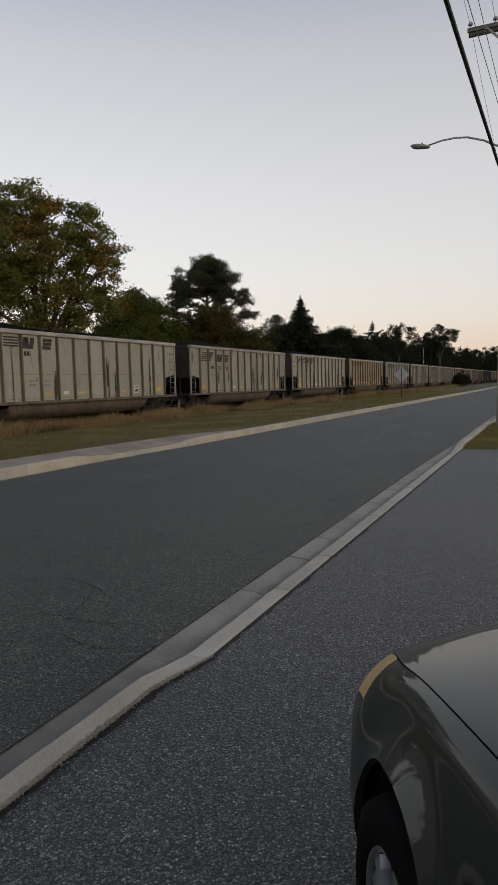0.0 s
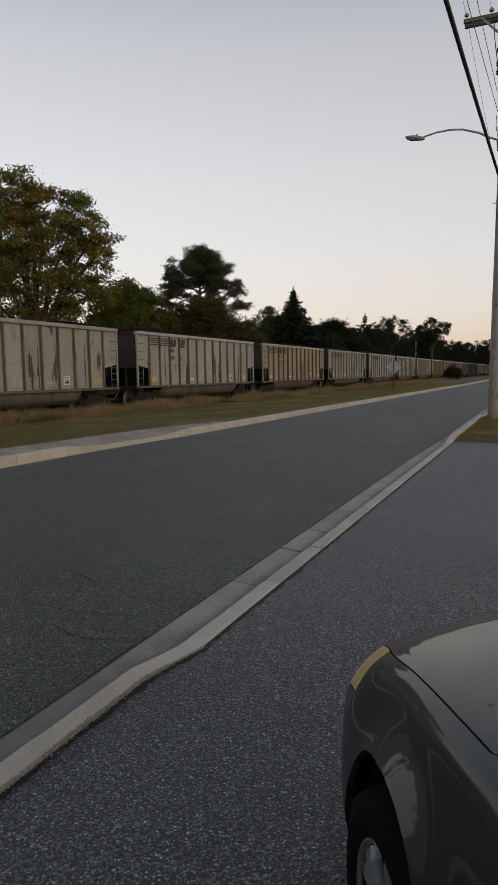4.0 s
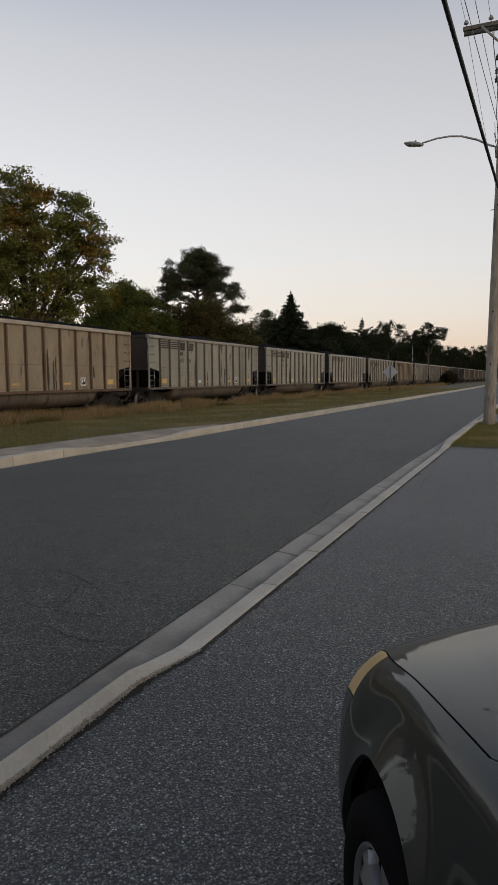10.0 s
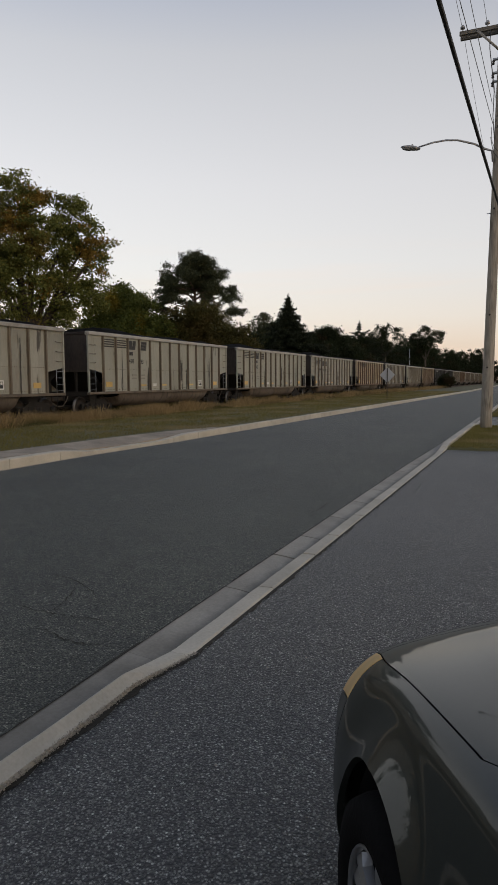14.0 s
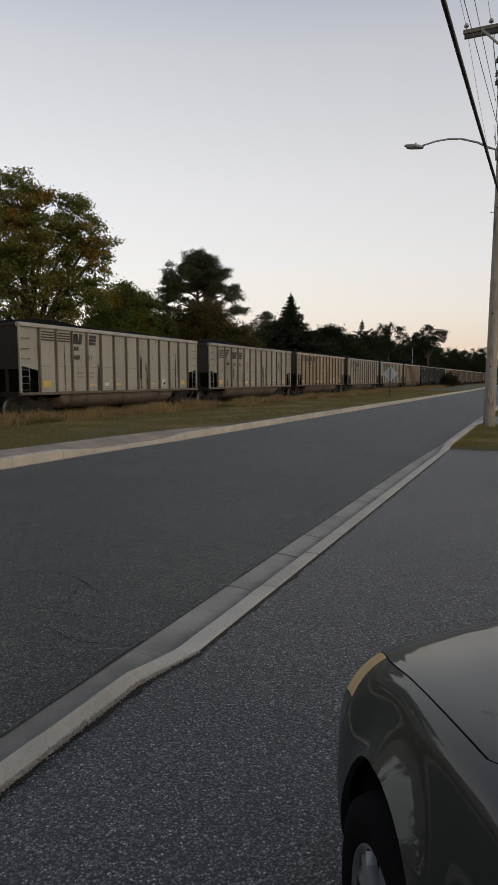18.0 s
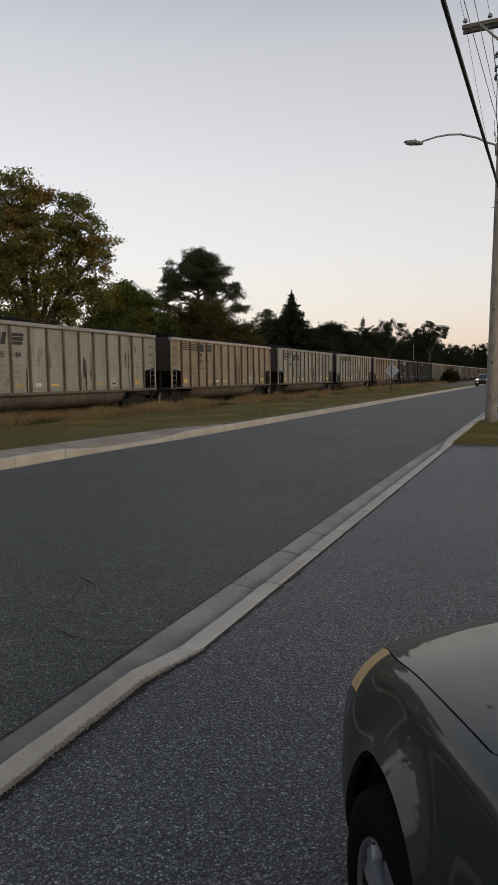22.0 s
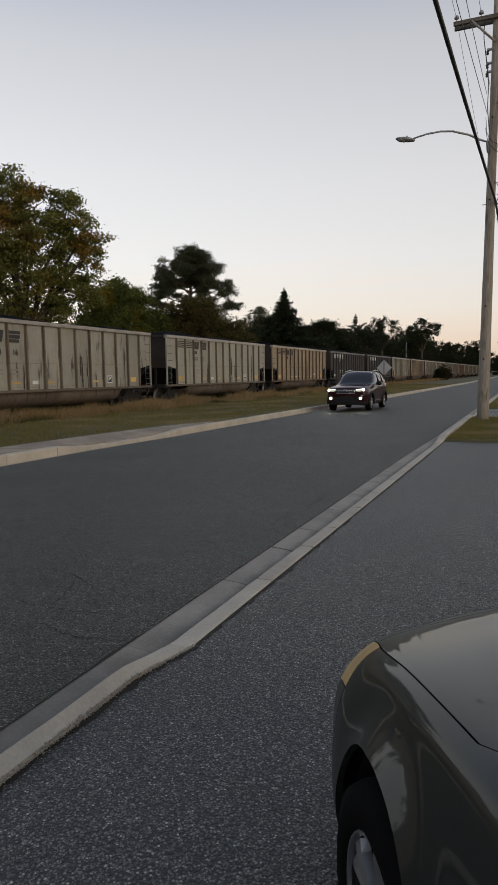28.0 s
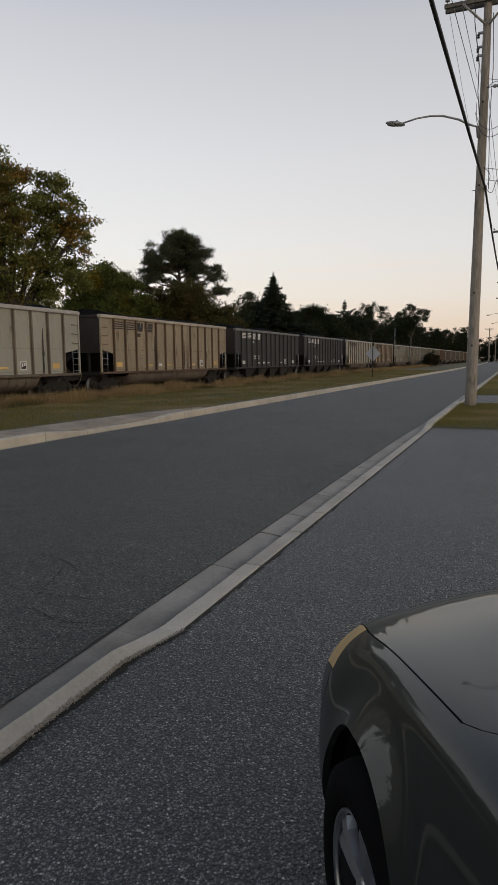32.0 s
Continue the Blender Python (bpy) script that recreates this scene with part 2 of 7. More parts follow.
    dome.operation = "MULTIPLY_ADD"
    dome.inputs[1].default_value = -1.2
    l.new(vo.outputs["Distance"], dome.inputs[0])
    l.new(sp.outputs["Green"], dome.inputs[2])
    l.new(dome.outputs["Value"], bp.inputs["Height"])
    l.new(bp.outputs["Normal"], bs.inputs["Normal"])
    return m


def leafmat(name, greens, rusty=None, amount=0.5, slice_at=0.0):
    """Leaf colours per leaf, with patches of autumn colour where a slow noise is high."""
    m = bpy.data.materials.new(name)
    m.use_nodes = True
    n, l = m.node_tree.nodes, m.node_tree.links
    bs = n["Principled BSDF"]
    bs.inputs["Roughness"].default_value, bs.inputs["Specular IOR Level"].default_value = 0.7, 0.12
    gi = n.new("ShaderNodeNewGeometry")
    rp = n.new("ShaderNodeValToRGB")
    rp.color_ramp.elements[0].color, rp.color_ramp.elements[1].color = (*(1.4 * v for v in greens[0]), 1), (*(1.4 * v for v in greens[1]), 1)
    l.new(gi.outputs["Random Per Island"], rp.inputs["Fac"])
    out = rp.outputs["Color"]
    if rusty:
        co = n.new("ShaderNodeTexCoord")
        nz = n.new("ShaderNodeTexNoise")
        nz.inputs["Scale"].default_value, nz.inputs["Detail"].default_value = 0.33, 1
        nz.noise_dimensions = "4D"
        nz.inputs["W"].default_value = slice_at
        l.new(co.outputs["Object"], nz.inputs["Vector"])
        mr = n.new("ShaderNodeMapRange")
        mr.inputs["From Min"].default_value, mr.inputs["From Max"].default_value = amount, amount + 0.1
        l.new(nz.outputs["Fac"], mr.inputs["Value"])
        mx = n.new("ShaderNodeMix")
        mx.data_type = "RGBA"
        l.new(mr.outputs["Result"], mx.inputs["Factor"])
        l.new(out, mx.inputs["A"])
        mx.inputs["B"].default_value = (*(1.4 * v for v in rusty), 1)
        out = mx.outputs["Result"]
    l.new(out, bs.inputs["Base Color"])
    tr, ms = n.new("ShaderNodeBsdfTranslucent"), n.new("ShaderNodeMixShader")
    ms.inputs["Fac"].default_value = 0.42
    l.new(out, tr.inputs["Color"])
    l.new(bs.outputs["BSDF"], ms.inputs[1])
    l.new(tr.outputs["BSDF"], ms.inputs[2])
    l.new(ms.outputs["Shader"], n["Material Output"].inputs["Surface"])
    return m


M = {}
M["road"] = asphalt("road_asphalt", (0.019, 0.0215, 0.016), (0.125, 0.133, 0.099), (0.30, 0.295, 0.23), 98, 0.75, 0.20, 0.0)
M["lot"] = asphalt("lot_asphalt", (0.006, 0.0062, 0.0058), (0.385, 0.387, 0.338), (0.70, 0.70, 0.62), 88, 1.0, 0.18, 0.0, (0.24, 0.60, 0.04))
M["kerb"] = mat("kerb_concrete", (0.52, 0.475, 0.385), (0.36, 0.33, 0.265), 0.85, s1=2.2, s2=45, bump=0.4, bscale=70, vary=0.08)
M["gutter"] = mat("gutter_concrete", (0.38, 0.35, 0.29), (0.22, 0.203, 0.168), 0.85, s1=1.8, s2=50, bump=0.35, bscale=80, vary=0.07)
M["pad"] = mat("pad_concrete", (0.37, 0.31, 0.235), (0.19, 0.158, 0.117), 0.88, s1=1.6, s2=30, bump=0.3, vary=0.06)
M["soil"] = mat("soil", (0.09, 0.075, 0.05), (0.05, 0.042, 0.03), 0.95, s1=0.7, s2=14, bump=0.5)
M["turf"] = mat("mown_turf", (0.115, 0.105, 0.045), (0.065, 0.065, 0.026), 0.95, s1=0.35, s2=9, bump=0.6)
M["ballast"] = mat("track_ballast", (0.10, 0.095, 0.09), (0.04, 0.038, 0.036), 0.95, s1=1.2, s2=18, mix2=0.7, bump=0.9)
M["rail"] = mat("rail_steel", (0.16, 0.12, 0.09), (0.10, 0.07, 0.05), 0.55, 0.7, s1=5)
M["tie"] = mat("creosoted_timber", (0.07, 0.055, 0.04), (0.035, 0.028, 0.02), 0.9, vary=0.2)
M["grey"] = mat("weathered_grey_paint", (0.345, 0.345, 0.288), (0.275, 0.271, 0.225), 0.75, s1=1.1, s2=14, bump=0.08, vary=0.08, stretch=(1, 1, 0.35), streak=(((0.045, 0.038, 0.030), 0.66, 0.72, 1.0, 0.85), ((0.19, 0.155, 0.105), 0.54, 0.74, 1.1, 0.35)))
M["tan"] = mat("weathered_tan_paint", (0.335, 0.28, 0.195), (0.22, 0.178, 0.118), 0.75, s1=1.1, s2=14, bump=0.08, vary=0.08, stretch=(1, 1, 0.35), streak=(((0.045, 0.036, 0.028), 0.64, 0.71, 1.0, 0.85), ((0.17, 0.105, 0.06), 0.52, 0.72, 1.1, 0.45)))
M["grey2"] = mat("sooty_grey_paint", (0.335, 0.33, 0.277), (0.24, 0.232, 0.19), 0.75, s1=1.1, s2=14, bump=0.08, vary=0.1, stretch=(1, 1, 0.35), streak=(((0.04, 0.034, 0.028), 0.62, 0.69, 0.8, 0.9), ((0.16, 0.13, 0.09), 0.52, 0.72, 1.1, 0.4)))
M["dark"] = mat("sooty_black_paint", (0.038, 0.036, 0.034), (0.022, 0.0205, 0.019), 0.65, s1=1.1, s2=14, bump=0.08, vary=0.1, stretch=(1, 1, 0.35))
M["rib_grey"] = mat("rust_stained_rib", (0.17, 0.138, 0.10), (0.075, 0.06, 0.044), 0.8, s1=2, s2=22, vary=0.12, stretch=(1, 1, 0.3))
M["rib_tan"] = mat("rusty_rib", (0.15, 0.095, 0.058), (0.065, 0.042, 0.027), 0.8, s1=2, s2=22, vary=0.12, stretch=(1, 1, 0.3))
M["rib_dark"] = mat("sooty_rib", (0.035, 0.033, 0.031), (0.02, 0.019, 0.018), 0.75, s1=2, s2=22, vary=0.1)
M["rib_grey2"] = M["rib_grey"]
M["chord_grey2"] = mat("top_chord_sooty", (0.36, 0.34, 0.30), (0.2, 0.185, 0.16), 0.6, s1=1.5, s2=20)
M["chord_grey"] = mat("top_chord_grey", (0.44, 0.42, 0.38), (0.27, 0.25, 0.22), 0.6, s1=1.5, s2=20)
M["chord_tan"] = mat("top_chord_tan", (0.46, 0.41, 0.34), (0.28, 0.23, 0.17), 0.6, s1=1.5, s2=20)
M["chord_dark"] = mat("top_chord_dark", (0.22, 0.21, 0.2), (0.10, 0.095, 0.09), 0.6, s1=1.5, s2=20)
M["endwall"] = mat("sooty_end_wall", (0.05, 0.038, 0.03), (0.012, 0.010, 0.009), 0.85, s1=0.9, s2=12, stretch=(1, 1, 0.5))
M["tub"] = mat("rust_brown_tub", (0.16, 0.13, 0.10), (0.075, 0.058, 0.044), 0.7, s1=0.9, s2=14, stretch=(1, 1, 0.4), streak=(((0.04, 0.034, 0.028), 0.55, 0.7, 1.0, 0.9),))
M["under"] = mat("underframe_grime", (0.02, 0.016, 0.013), (0.009, 0.008, 0.006), 0.9, s1=3)
M["wheel"] = mat("wheel_steel", (0.045, 0.036, 0.03), (0.022, 0.018, 0.015), 0.75, 0.2)
M["tread"] = mat("polished_tread", (0.20, 0.19, 0.18), (0.10, 0.095, 0.09), 0.5, 0.9)
M["coal"] = mat("coal", (0.008, 0.0075, 0.007), (0.003, 0.003, 0.003), 0.9, s1=2, s2=18, bump=1.0, spec=0.05)
M["soot"] = mat("soot_streak", (0.06, 0.052, 0.042), (0.028, 0.024, 0.02), 0.8, s1=3, s2=30, stretch=(1, 1, 0.2))
M["mark"] = mat("stencil_dark", (0.032, 0.03, 0.028), (0.022, 0.02, 0.019), 0.6)
M["markwhite"] = mat("stencil_white", (0.72, 0.72, 0.69), (0.5, 0.5, 0.47), 0.6)
M["faint"] = mat("faded_stencil", (0.25, 0.235, 0.205), (0.2, 0.185, 0.16), 0.7)
M["amber"] = mat("reflector_yellow", (0.62, 0.42, 0.13), (0.50, 0.31, 0.09), 0.5, vary=0.2)
M["pole"] = mat("weathered_pole", (0.40, 0.36, 0.30), (0.17, 0.15, 0.122), 0.95, s1=3.0, s2=30, mix2=0.5, bump=1.0, bscale=30, stretch=(1, 1, 0.10), spec=0.15, streak=(((0.10, 0.085, 0.065), 0.58, 0.68, 1.4, 0.7),))
M["arm"] = mat("dark_timber_arm", (0.17, 0.155, 0.13), (0.09, 0.08, 0.065), 0.9, s1=3, s2=30, stretch=(0.2, 1, 1))
M["brace"] = mat("pale_timber_brace", (0.34, 0.32, 0.285), (0.24, 0.22, 0.19), 0.85)
M["galv"] = mat("galvanised_steel", (0.36, 0.37, 0.38), (0.27, 0.28, 0.29), 0.45, 0.8, s1=6)
M["cable"] = mat("black_cable", (0.022, 0.022, 0.024), (0.014, 0.014, 0.015), 0.6, bump=0)
M["lampgrey"] = mat("lamp_grey_enamel", (0.27, 0.275, 0.29), (0.2, 0.205, 0.215), 0.5, s1=8)
M["wire"] = mat("dull_wire", (0.16, 0.165, 0.17), (0.12, 0.12, 0.125), 0.5, 0.3, bump=0)
M["insul"] = mat("glazed_insulator", (0.32, 0.33, 0.34), (0.22, 0.22, 0.23), 0.25, bump=0)
M["alu"] = mat("sign_aluminium", (0.50, 0.51, 0.52), (0.42, 0.425, 0.43), 0.6, 0.1, s1=1.5)
M["post"] = mat("green_brown_post", (0.075, 0.06, 0.045), (0.05, 0.04, 0.03), 0.7, 0.3)
M["bark"] = mat("bark", (0.085, 0.07, 0.052), (0.045, 0.036, 0.027), 0.95, s1=2, s2=20, bump=0.8, stretch=(1, 1, 0.3))
M["pinebark"] = mat("pine_bark", (0.13, 0.085, 0.055), (0.06, 0.04, 0.028), 0.95, s1=2, s2=20, bump=0.8, stretch=(1, 1, 0.3))
M["leaf_maple"] = leafmat("maple_leaf", ((0.062, 0.072, 0.021), (0.165, 0.165, 0.044)), (0.15, 0.115, 0.03), 0.6, 3.1)
M["leaf_maple_gold"] = leafmat("maple_leaf_turned", ((0.12, 0.085, 0.022), (0.23, 0.145, 0.032)))
M["leaf_oak"] = leafmat("hedgerow_leaf", ((0.044, 0.058, 0.016), (0.098, 0.108, 0.026)), (0.16, 0.125, 0.02), 0.54)
M["leaf_pine"] = leafmat("pine_needle", ((0.034, 0.040, 0.020), (0.064, 0.068, 0.036)))
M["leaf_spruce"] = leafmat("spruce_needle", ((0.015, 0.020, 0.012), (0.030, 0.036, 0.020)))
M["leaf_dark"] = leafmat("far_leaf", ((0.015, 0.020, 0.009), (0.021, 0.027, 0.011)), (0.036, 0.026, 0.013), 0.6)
M["leaf_brown"] = leafmat("brown_green_leaf", ((0.038, 0.038, 0.013), (0.075, 0.064, 0.02)), (0.078, 0.063, 0.023), 0.5)
M["blade"] = leafmat("grass_blade", ((0.10, 0.092, 0.028), (0.18, 0.152, 0.052)), (0.21, 0.165, 0.075), 0.5)
M["leafy"] = leafmat("weed_leaf", ((0.045, 0.046, 0.016), (0.10, 0.09, 0.035)))
M["straw"] = leafmat("dry_weed", ((0.16, 0.115, 0.055), (0.36, 0.26, 0.13)), (0.16, 0.125, 0.05), 0.56)


# ---- building helpers ----
def put(bm, name, material, parent=None, label="", m=None, smooth=False):
    me = bpy.data.meshes.new(name)
    bm.normal_update()
    bm.to_mesh(me)
    bm.free()
    if smooth:
        me.shade_smooth()
    for q in material if isinstance(material, (list, tuple)) else (material,):
        me.materials.append(q)
    ob = new(name, me)
    if parent:
        ob.parent = parent
    if m is not None:
        ob.matrix_basis = m
    if label:
        ob["label"] = label
    return ob


def part(name, bm, material, parent, label="", m=None, smooth=False):
    return put(bm, name, material, parent, label, m, smooth)


def same(name, ob, parent, m):
    """Another piece on the mesh of ob."""
    q = new(name, ob.data)
    q.parent, q.matrix_basis = parent, m
    return q


def thing(name, m=None):
    ob = new(name)
    ob.empty_display_size = 0.2
    if m is not None:
        ob.matrix_basis = m
    return ob


def box(bm, x0, x1, y0, y1, z0, z1, bev=0.0):
    r = bmesh.ops.create_cube(bm, size=1.0, matrix=Matrix.Translation(((x0 + x1) / 2, (y0 + y1) / 2, (z0 + z1) / 2))
                              @ Matrix.Diagonal((x1 - x0, y1 - y0, z1 - z0, 1)))
    if bev:
        ed = list({e for v in r["verts"] for e in v.link_edges})
        bmesh.ops.bevel(bm, geom=ed, offset=bev, segments=1, affect="EDGES")
    return bm


def B(x0, x1, y0, y1, z0, z1, bev=0.0):
    return box(bmesh.new(), x0, x1, y0, y1, z0, z1, bev)


def tube(bm, pts, radii, sides=8, caps=True):
    """A tube along pts with a radius at each."""
    pts = [Vector(p) for p in pts]
    if not isinstance(radii, (list, tuple)):
        radii = [radii] * len(pts)
    rings, ref = [], None
    for i, p in enumerate(pts):
        d = (pts[min(i + 1, len(pts) - 1)] - pts[max(i - 1, 0)]).normalized()
        if ref is None:
            ref = Vector((0, 0, 1)) if abs(d.z) < 0.9 else Vector((1, 0, 0))
        u = d.cross(ref).normalized()
        w = d.cross(u)
        rings.append([bm.verts.new(p + (u * math.cos(a) + w * math.sin(a)) * radii[i])
                      for a in (2 * math.pi * k / sides for k in range(sides))])
    for a, b in zip(rings, rings[1:]):
        for k in range(sides):
            f = bm.faces.new((a[k], a[(k + 1) % sides], b[(k + 1) % sides], b[k]))
            f.smooth = True
    if caps:
        bm.faces.new(rings[0][::-1])
        bm.faces.new(rings[-1])
    return bm


def T(pts, radii, sides=8, caps=True):
    return tube(bmesh.new(), pts, radii, sides, caps)


def lathe(bm, profile, sides=24, axis="x", close=False):
    """Turns (along, radius) pairs about an axis."""
    rings = []
    for h, r in profile:
        ring = []
        for k in range(sides):
            a = 2 * math.pi * k / sides
            c, s = r * math.cos(a), r * math.sin(a)
            ring.append(bm.verts.new((h, c, s) if axis == "x" else (c, h, s) if axis == "y" else (c, s, h)))
        rings.append(ring)
    pairs = list(zip(rings, rings[1:])) + ([(rings[-1], rings[0])] if close else [])
    for a, b in pairs:
        for k in range(sides):
            f = bm.faces.new((a[k], a[(k + 1) % sides], b[(k + 1) % sides], b[k]))
            f.smooth = True
    if not close:
        bm.faces.new(rings[0][::-1])
        bm.faces.new(rings[-1])
    bmesh.ops.recalc_face_normals(bm, faces=bm.faces)
    return bm


def grid(bm, rows, smooth=True, mi=0):
    """Quads over a grid of points."""
    vs = [[bm.verts.new(p) for p in r] for r in rows]
    for a, b in zip(vs, vs[1:]):
        for k in range(len(a) - 1):
            f = bm.faces.new((a[k], a[k + 1], b[k + 1], b[k]))
            f.smooth, f.material_index = smooth, mi
    return vs


def raw(name, verts, faces, material, parent=None, label=""):
    me = bpy.data.meshes.new(name)
    me.from_pydata([tuple(v) for v in verts], [], faces)
    me.materials.append(material)
    ob = new(name, me)
    if parent:
        ob.parent = parent
    if label:
        ob["label"] = label
    return ob


def quads(name, verts, material, parent=None, label=""):
    """verts: (n, 4, 3) array, a loose quad each; built fast."""
    n = len(verts)
    me = bpy.data.meshes.new(name)
    me.vertices.add(n * 4)
    me.vertices.foreach_set("co", np.asarray(verts, dtype=np.float32).ravel())
    me.loops.add(n * 4)
    me.loops.foreach_set("vertex_index", np.arange(n * 4, dtype=np.int32))
    me.polygons.add(n)
    me.polygons.foreach_set("loop_start", np.arange(0, n * 4, 4, dtype=np.int32))
    me.update(calc_edges=True)
    me.materials.append(material)
    ob = new(name, me)
    if parent:
        ob.parent = parent
    if label:
        ob["label"] = label
    return ob


M["seam"] = mat("damp_seam_soil", (0.035, 0.03, 0.02), (0.018, 0.016, 0.012), 0.95, s1=8, s2=60, bump=0.5)
M["stone"] = mat("exposed_stone", (0.40, 0.365, 0.30), (0.25, 0.225, 0.18), 0.85, s1=30, s2=90, island=0.28)
M["chip"] = mat("asphalt_chip", (0.19, 0.192, 0.17), (0.07, 0.072, 0.064), 0.6, s1=120, s2=300, bump=0, island=0.65, spec=0.6)


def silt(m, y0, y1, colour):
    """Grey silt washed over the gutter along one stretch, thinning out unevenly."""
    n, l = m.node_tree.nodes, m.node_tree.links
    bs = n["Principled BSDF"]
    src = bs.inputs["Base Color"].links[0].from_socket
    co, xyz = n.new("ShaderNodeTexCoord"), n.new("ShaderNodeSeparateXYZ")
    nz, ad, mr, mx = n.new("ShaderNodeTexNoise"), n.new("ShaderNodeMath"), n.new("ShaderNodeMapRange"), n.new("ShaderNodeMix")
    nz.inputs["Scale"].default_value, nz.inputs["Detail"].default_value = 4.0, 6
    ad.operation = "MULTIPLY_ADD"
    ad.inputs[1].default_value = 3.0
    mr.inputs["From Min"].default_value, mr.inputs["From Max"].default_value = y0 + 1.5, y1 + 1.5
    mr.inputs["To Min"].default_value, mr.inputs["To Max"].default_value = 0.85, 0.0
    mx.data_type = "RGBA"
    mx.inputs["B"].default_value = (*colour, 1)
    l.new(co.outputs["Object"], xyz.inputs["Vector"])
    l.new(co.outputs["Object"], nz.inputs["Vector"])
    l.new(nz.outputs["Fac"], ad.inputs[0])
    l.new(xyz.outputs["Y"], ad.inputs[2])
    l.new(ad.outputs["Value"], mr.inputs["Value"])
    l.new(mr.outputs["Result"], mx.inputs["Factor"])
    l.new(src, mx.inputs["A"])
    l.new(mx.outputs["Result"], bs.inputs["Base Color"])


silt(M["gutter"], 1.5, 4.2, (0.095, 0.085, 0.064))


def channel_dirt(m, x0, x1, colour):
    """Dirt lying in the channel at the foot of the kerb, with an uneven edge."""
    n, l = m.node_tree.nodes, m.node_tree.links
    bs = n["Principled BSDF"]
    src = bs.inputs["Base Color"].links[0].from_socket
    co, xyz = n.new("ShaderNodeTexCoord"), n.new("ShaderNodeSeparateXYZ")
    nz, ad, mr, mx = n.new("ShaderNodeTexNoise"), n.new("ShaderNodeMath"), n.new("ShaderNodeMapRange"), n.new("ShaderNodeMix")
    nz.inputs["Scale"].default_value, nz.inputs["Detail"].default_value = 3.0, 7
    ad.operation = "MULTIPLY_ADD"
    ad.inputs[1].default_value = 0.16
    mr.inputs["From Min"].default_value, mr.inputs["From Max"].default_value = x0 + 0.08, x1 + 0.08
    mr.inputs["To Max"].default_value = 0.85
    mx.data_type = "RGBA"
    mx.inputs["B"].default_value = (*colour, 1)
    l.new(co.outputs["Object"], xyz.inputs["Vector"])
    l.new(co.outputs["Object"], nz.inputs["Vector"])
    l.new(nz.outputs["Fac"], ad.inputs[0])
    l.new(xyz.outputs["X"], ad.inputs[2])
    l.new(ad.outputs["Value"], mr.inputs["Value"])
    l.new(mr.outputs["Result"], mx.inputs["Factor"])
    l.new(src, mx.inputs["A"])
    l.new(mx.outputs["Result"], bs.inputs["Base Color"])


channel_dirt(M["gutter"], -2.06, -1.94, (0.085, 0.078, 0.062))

# ---- ground, road, kerbs ----
def xl(y):
    """The road's far-side edge, which draws in a little with distance."""
    return float(np.interp(y, [-60, 13, 16, 35, 53, 98, 180, 420], [-9.0, -9.0, -8.8, -8.6, -8.4, -7.95, -8.5, -13.0]))


def xr(y):
    """The road's near-side edge."""
    return float(np.interp(y, [-60, 13, 17, 60, 120, 200, 420], [-2.205, -2.205, -2.15, -2.15, -2.3, -3.6, -8.0]))


def strip(name, ys, left, right, z, material, kind_label, cat):
    bm = bmesh.new()
    rows = []
    for y in ys:
        a, b = left(y), right(y)
        rows.append([(a + (b - a) * k / 6, y, z((k / 6), y)) for k in range(7)])
    grid(bm, rows)
    ob = put(bm, name, material)
    for f in ob.data.polygons:
        if f.normal.z < 0:
            ob.data.flip_normals()
            break
    return tagged(ob, kind_label, cat, kind="structure")


bm = bmesh.new()
grid(bm, [[(x, y, -0.16) for x in (-2400, -300, -40, 0, 40, 300, 2400)] for y in (-2400, -300, -60, 0, 200, 500, 2600)])
tagged(put(bm, "ground", M["soil"]), "bare brown earth under the verges and fields", "ground", kind="structure")

YS = [-60, -30, -15] + list(range(-10, 60, 2)) + list(range(60, 200, 10)) + [220, 260, 300, 360, 420]
road = strip("road", YS, xl, xr, lambda k, y: -0.03 + 0.06 * (1 - (2 * k - 1) ** 2), M["road"],
             "dark grey two-lane asphalt road with fine cracks", "road")
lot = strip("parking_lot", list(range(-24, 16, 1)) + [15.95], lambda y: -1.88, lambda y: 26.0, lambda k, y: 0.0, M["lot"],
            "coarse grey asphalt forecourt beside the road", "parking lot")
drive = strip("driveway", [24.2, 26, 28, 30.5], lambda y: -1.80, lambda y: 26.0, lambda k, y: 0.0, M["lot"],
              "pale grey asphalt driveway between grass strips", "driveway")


def bank(x):
    """Height of the verge: from the kerb up to the foot of the track."""
    return float(np.interp(x, [-60, -26, -22.6, -17.4, -15.5, -12, -10.2], [0.0, 0.0, -0.12, -0.12, 0.1, 0.12, 0.11]))


bm = bmesh.new()
rng = np.random.default_rng(4)
xs = [-17.4, -16.6, -15.6, -14.4, -13, -11.8, -10.6]
rows = []
for y in YS:
    inner = xl(y) - 0.42 if y > 19.2 else float(np.interp(y, [2.0, 9.2, 12.4, 16.4, 19.2], [-10.55, -10.40, -10.24, -9.95, -9.25])) + 0.03
    row = []
    for x in [min(q, inner - 0.02 * (7 - k)) for k, q in enumerate(xs)] + [inner]:
        row.append((x, y, bank(x) + 0.03 * math.sin(y * 0.7 + x * 1.9) * (x < -10.7) if x != inner else 0.13))
    rows.append(row)
grid(bm, rows)
tagged(put(bm, "verge", M["turf"]), "dry mown grass verge between road and railway", "grass", kind="structure")
bm = bmesh.new()
grid(bm, [[(x, y, 0.02 + 0.05 * math.sin(x * 0.21 + y * 0.13)) for x in (-420, -160, -90, -60, -45, -34, -26, -22.7)] for y in YS])
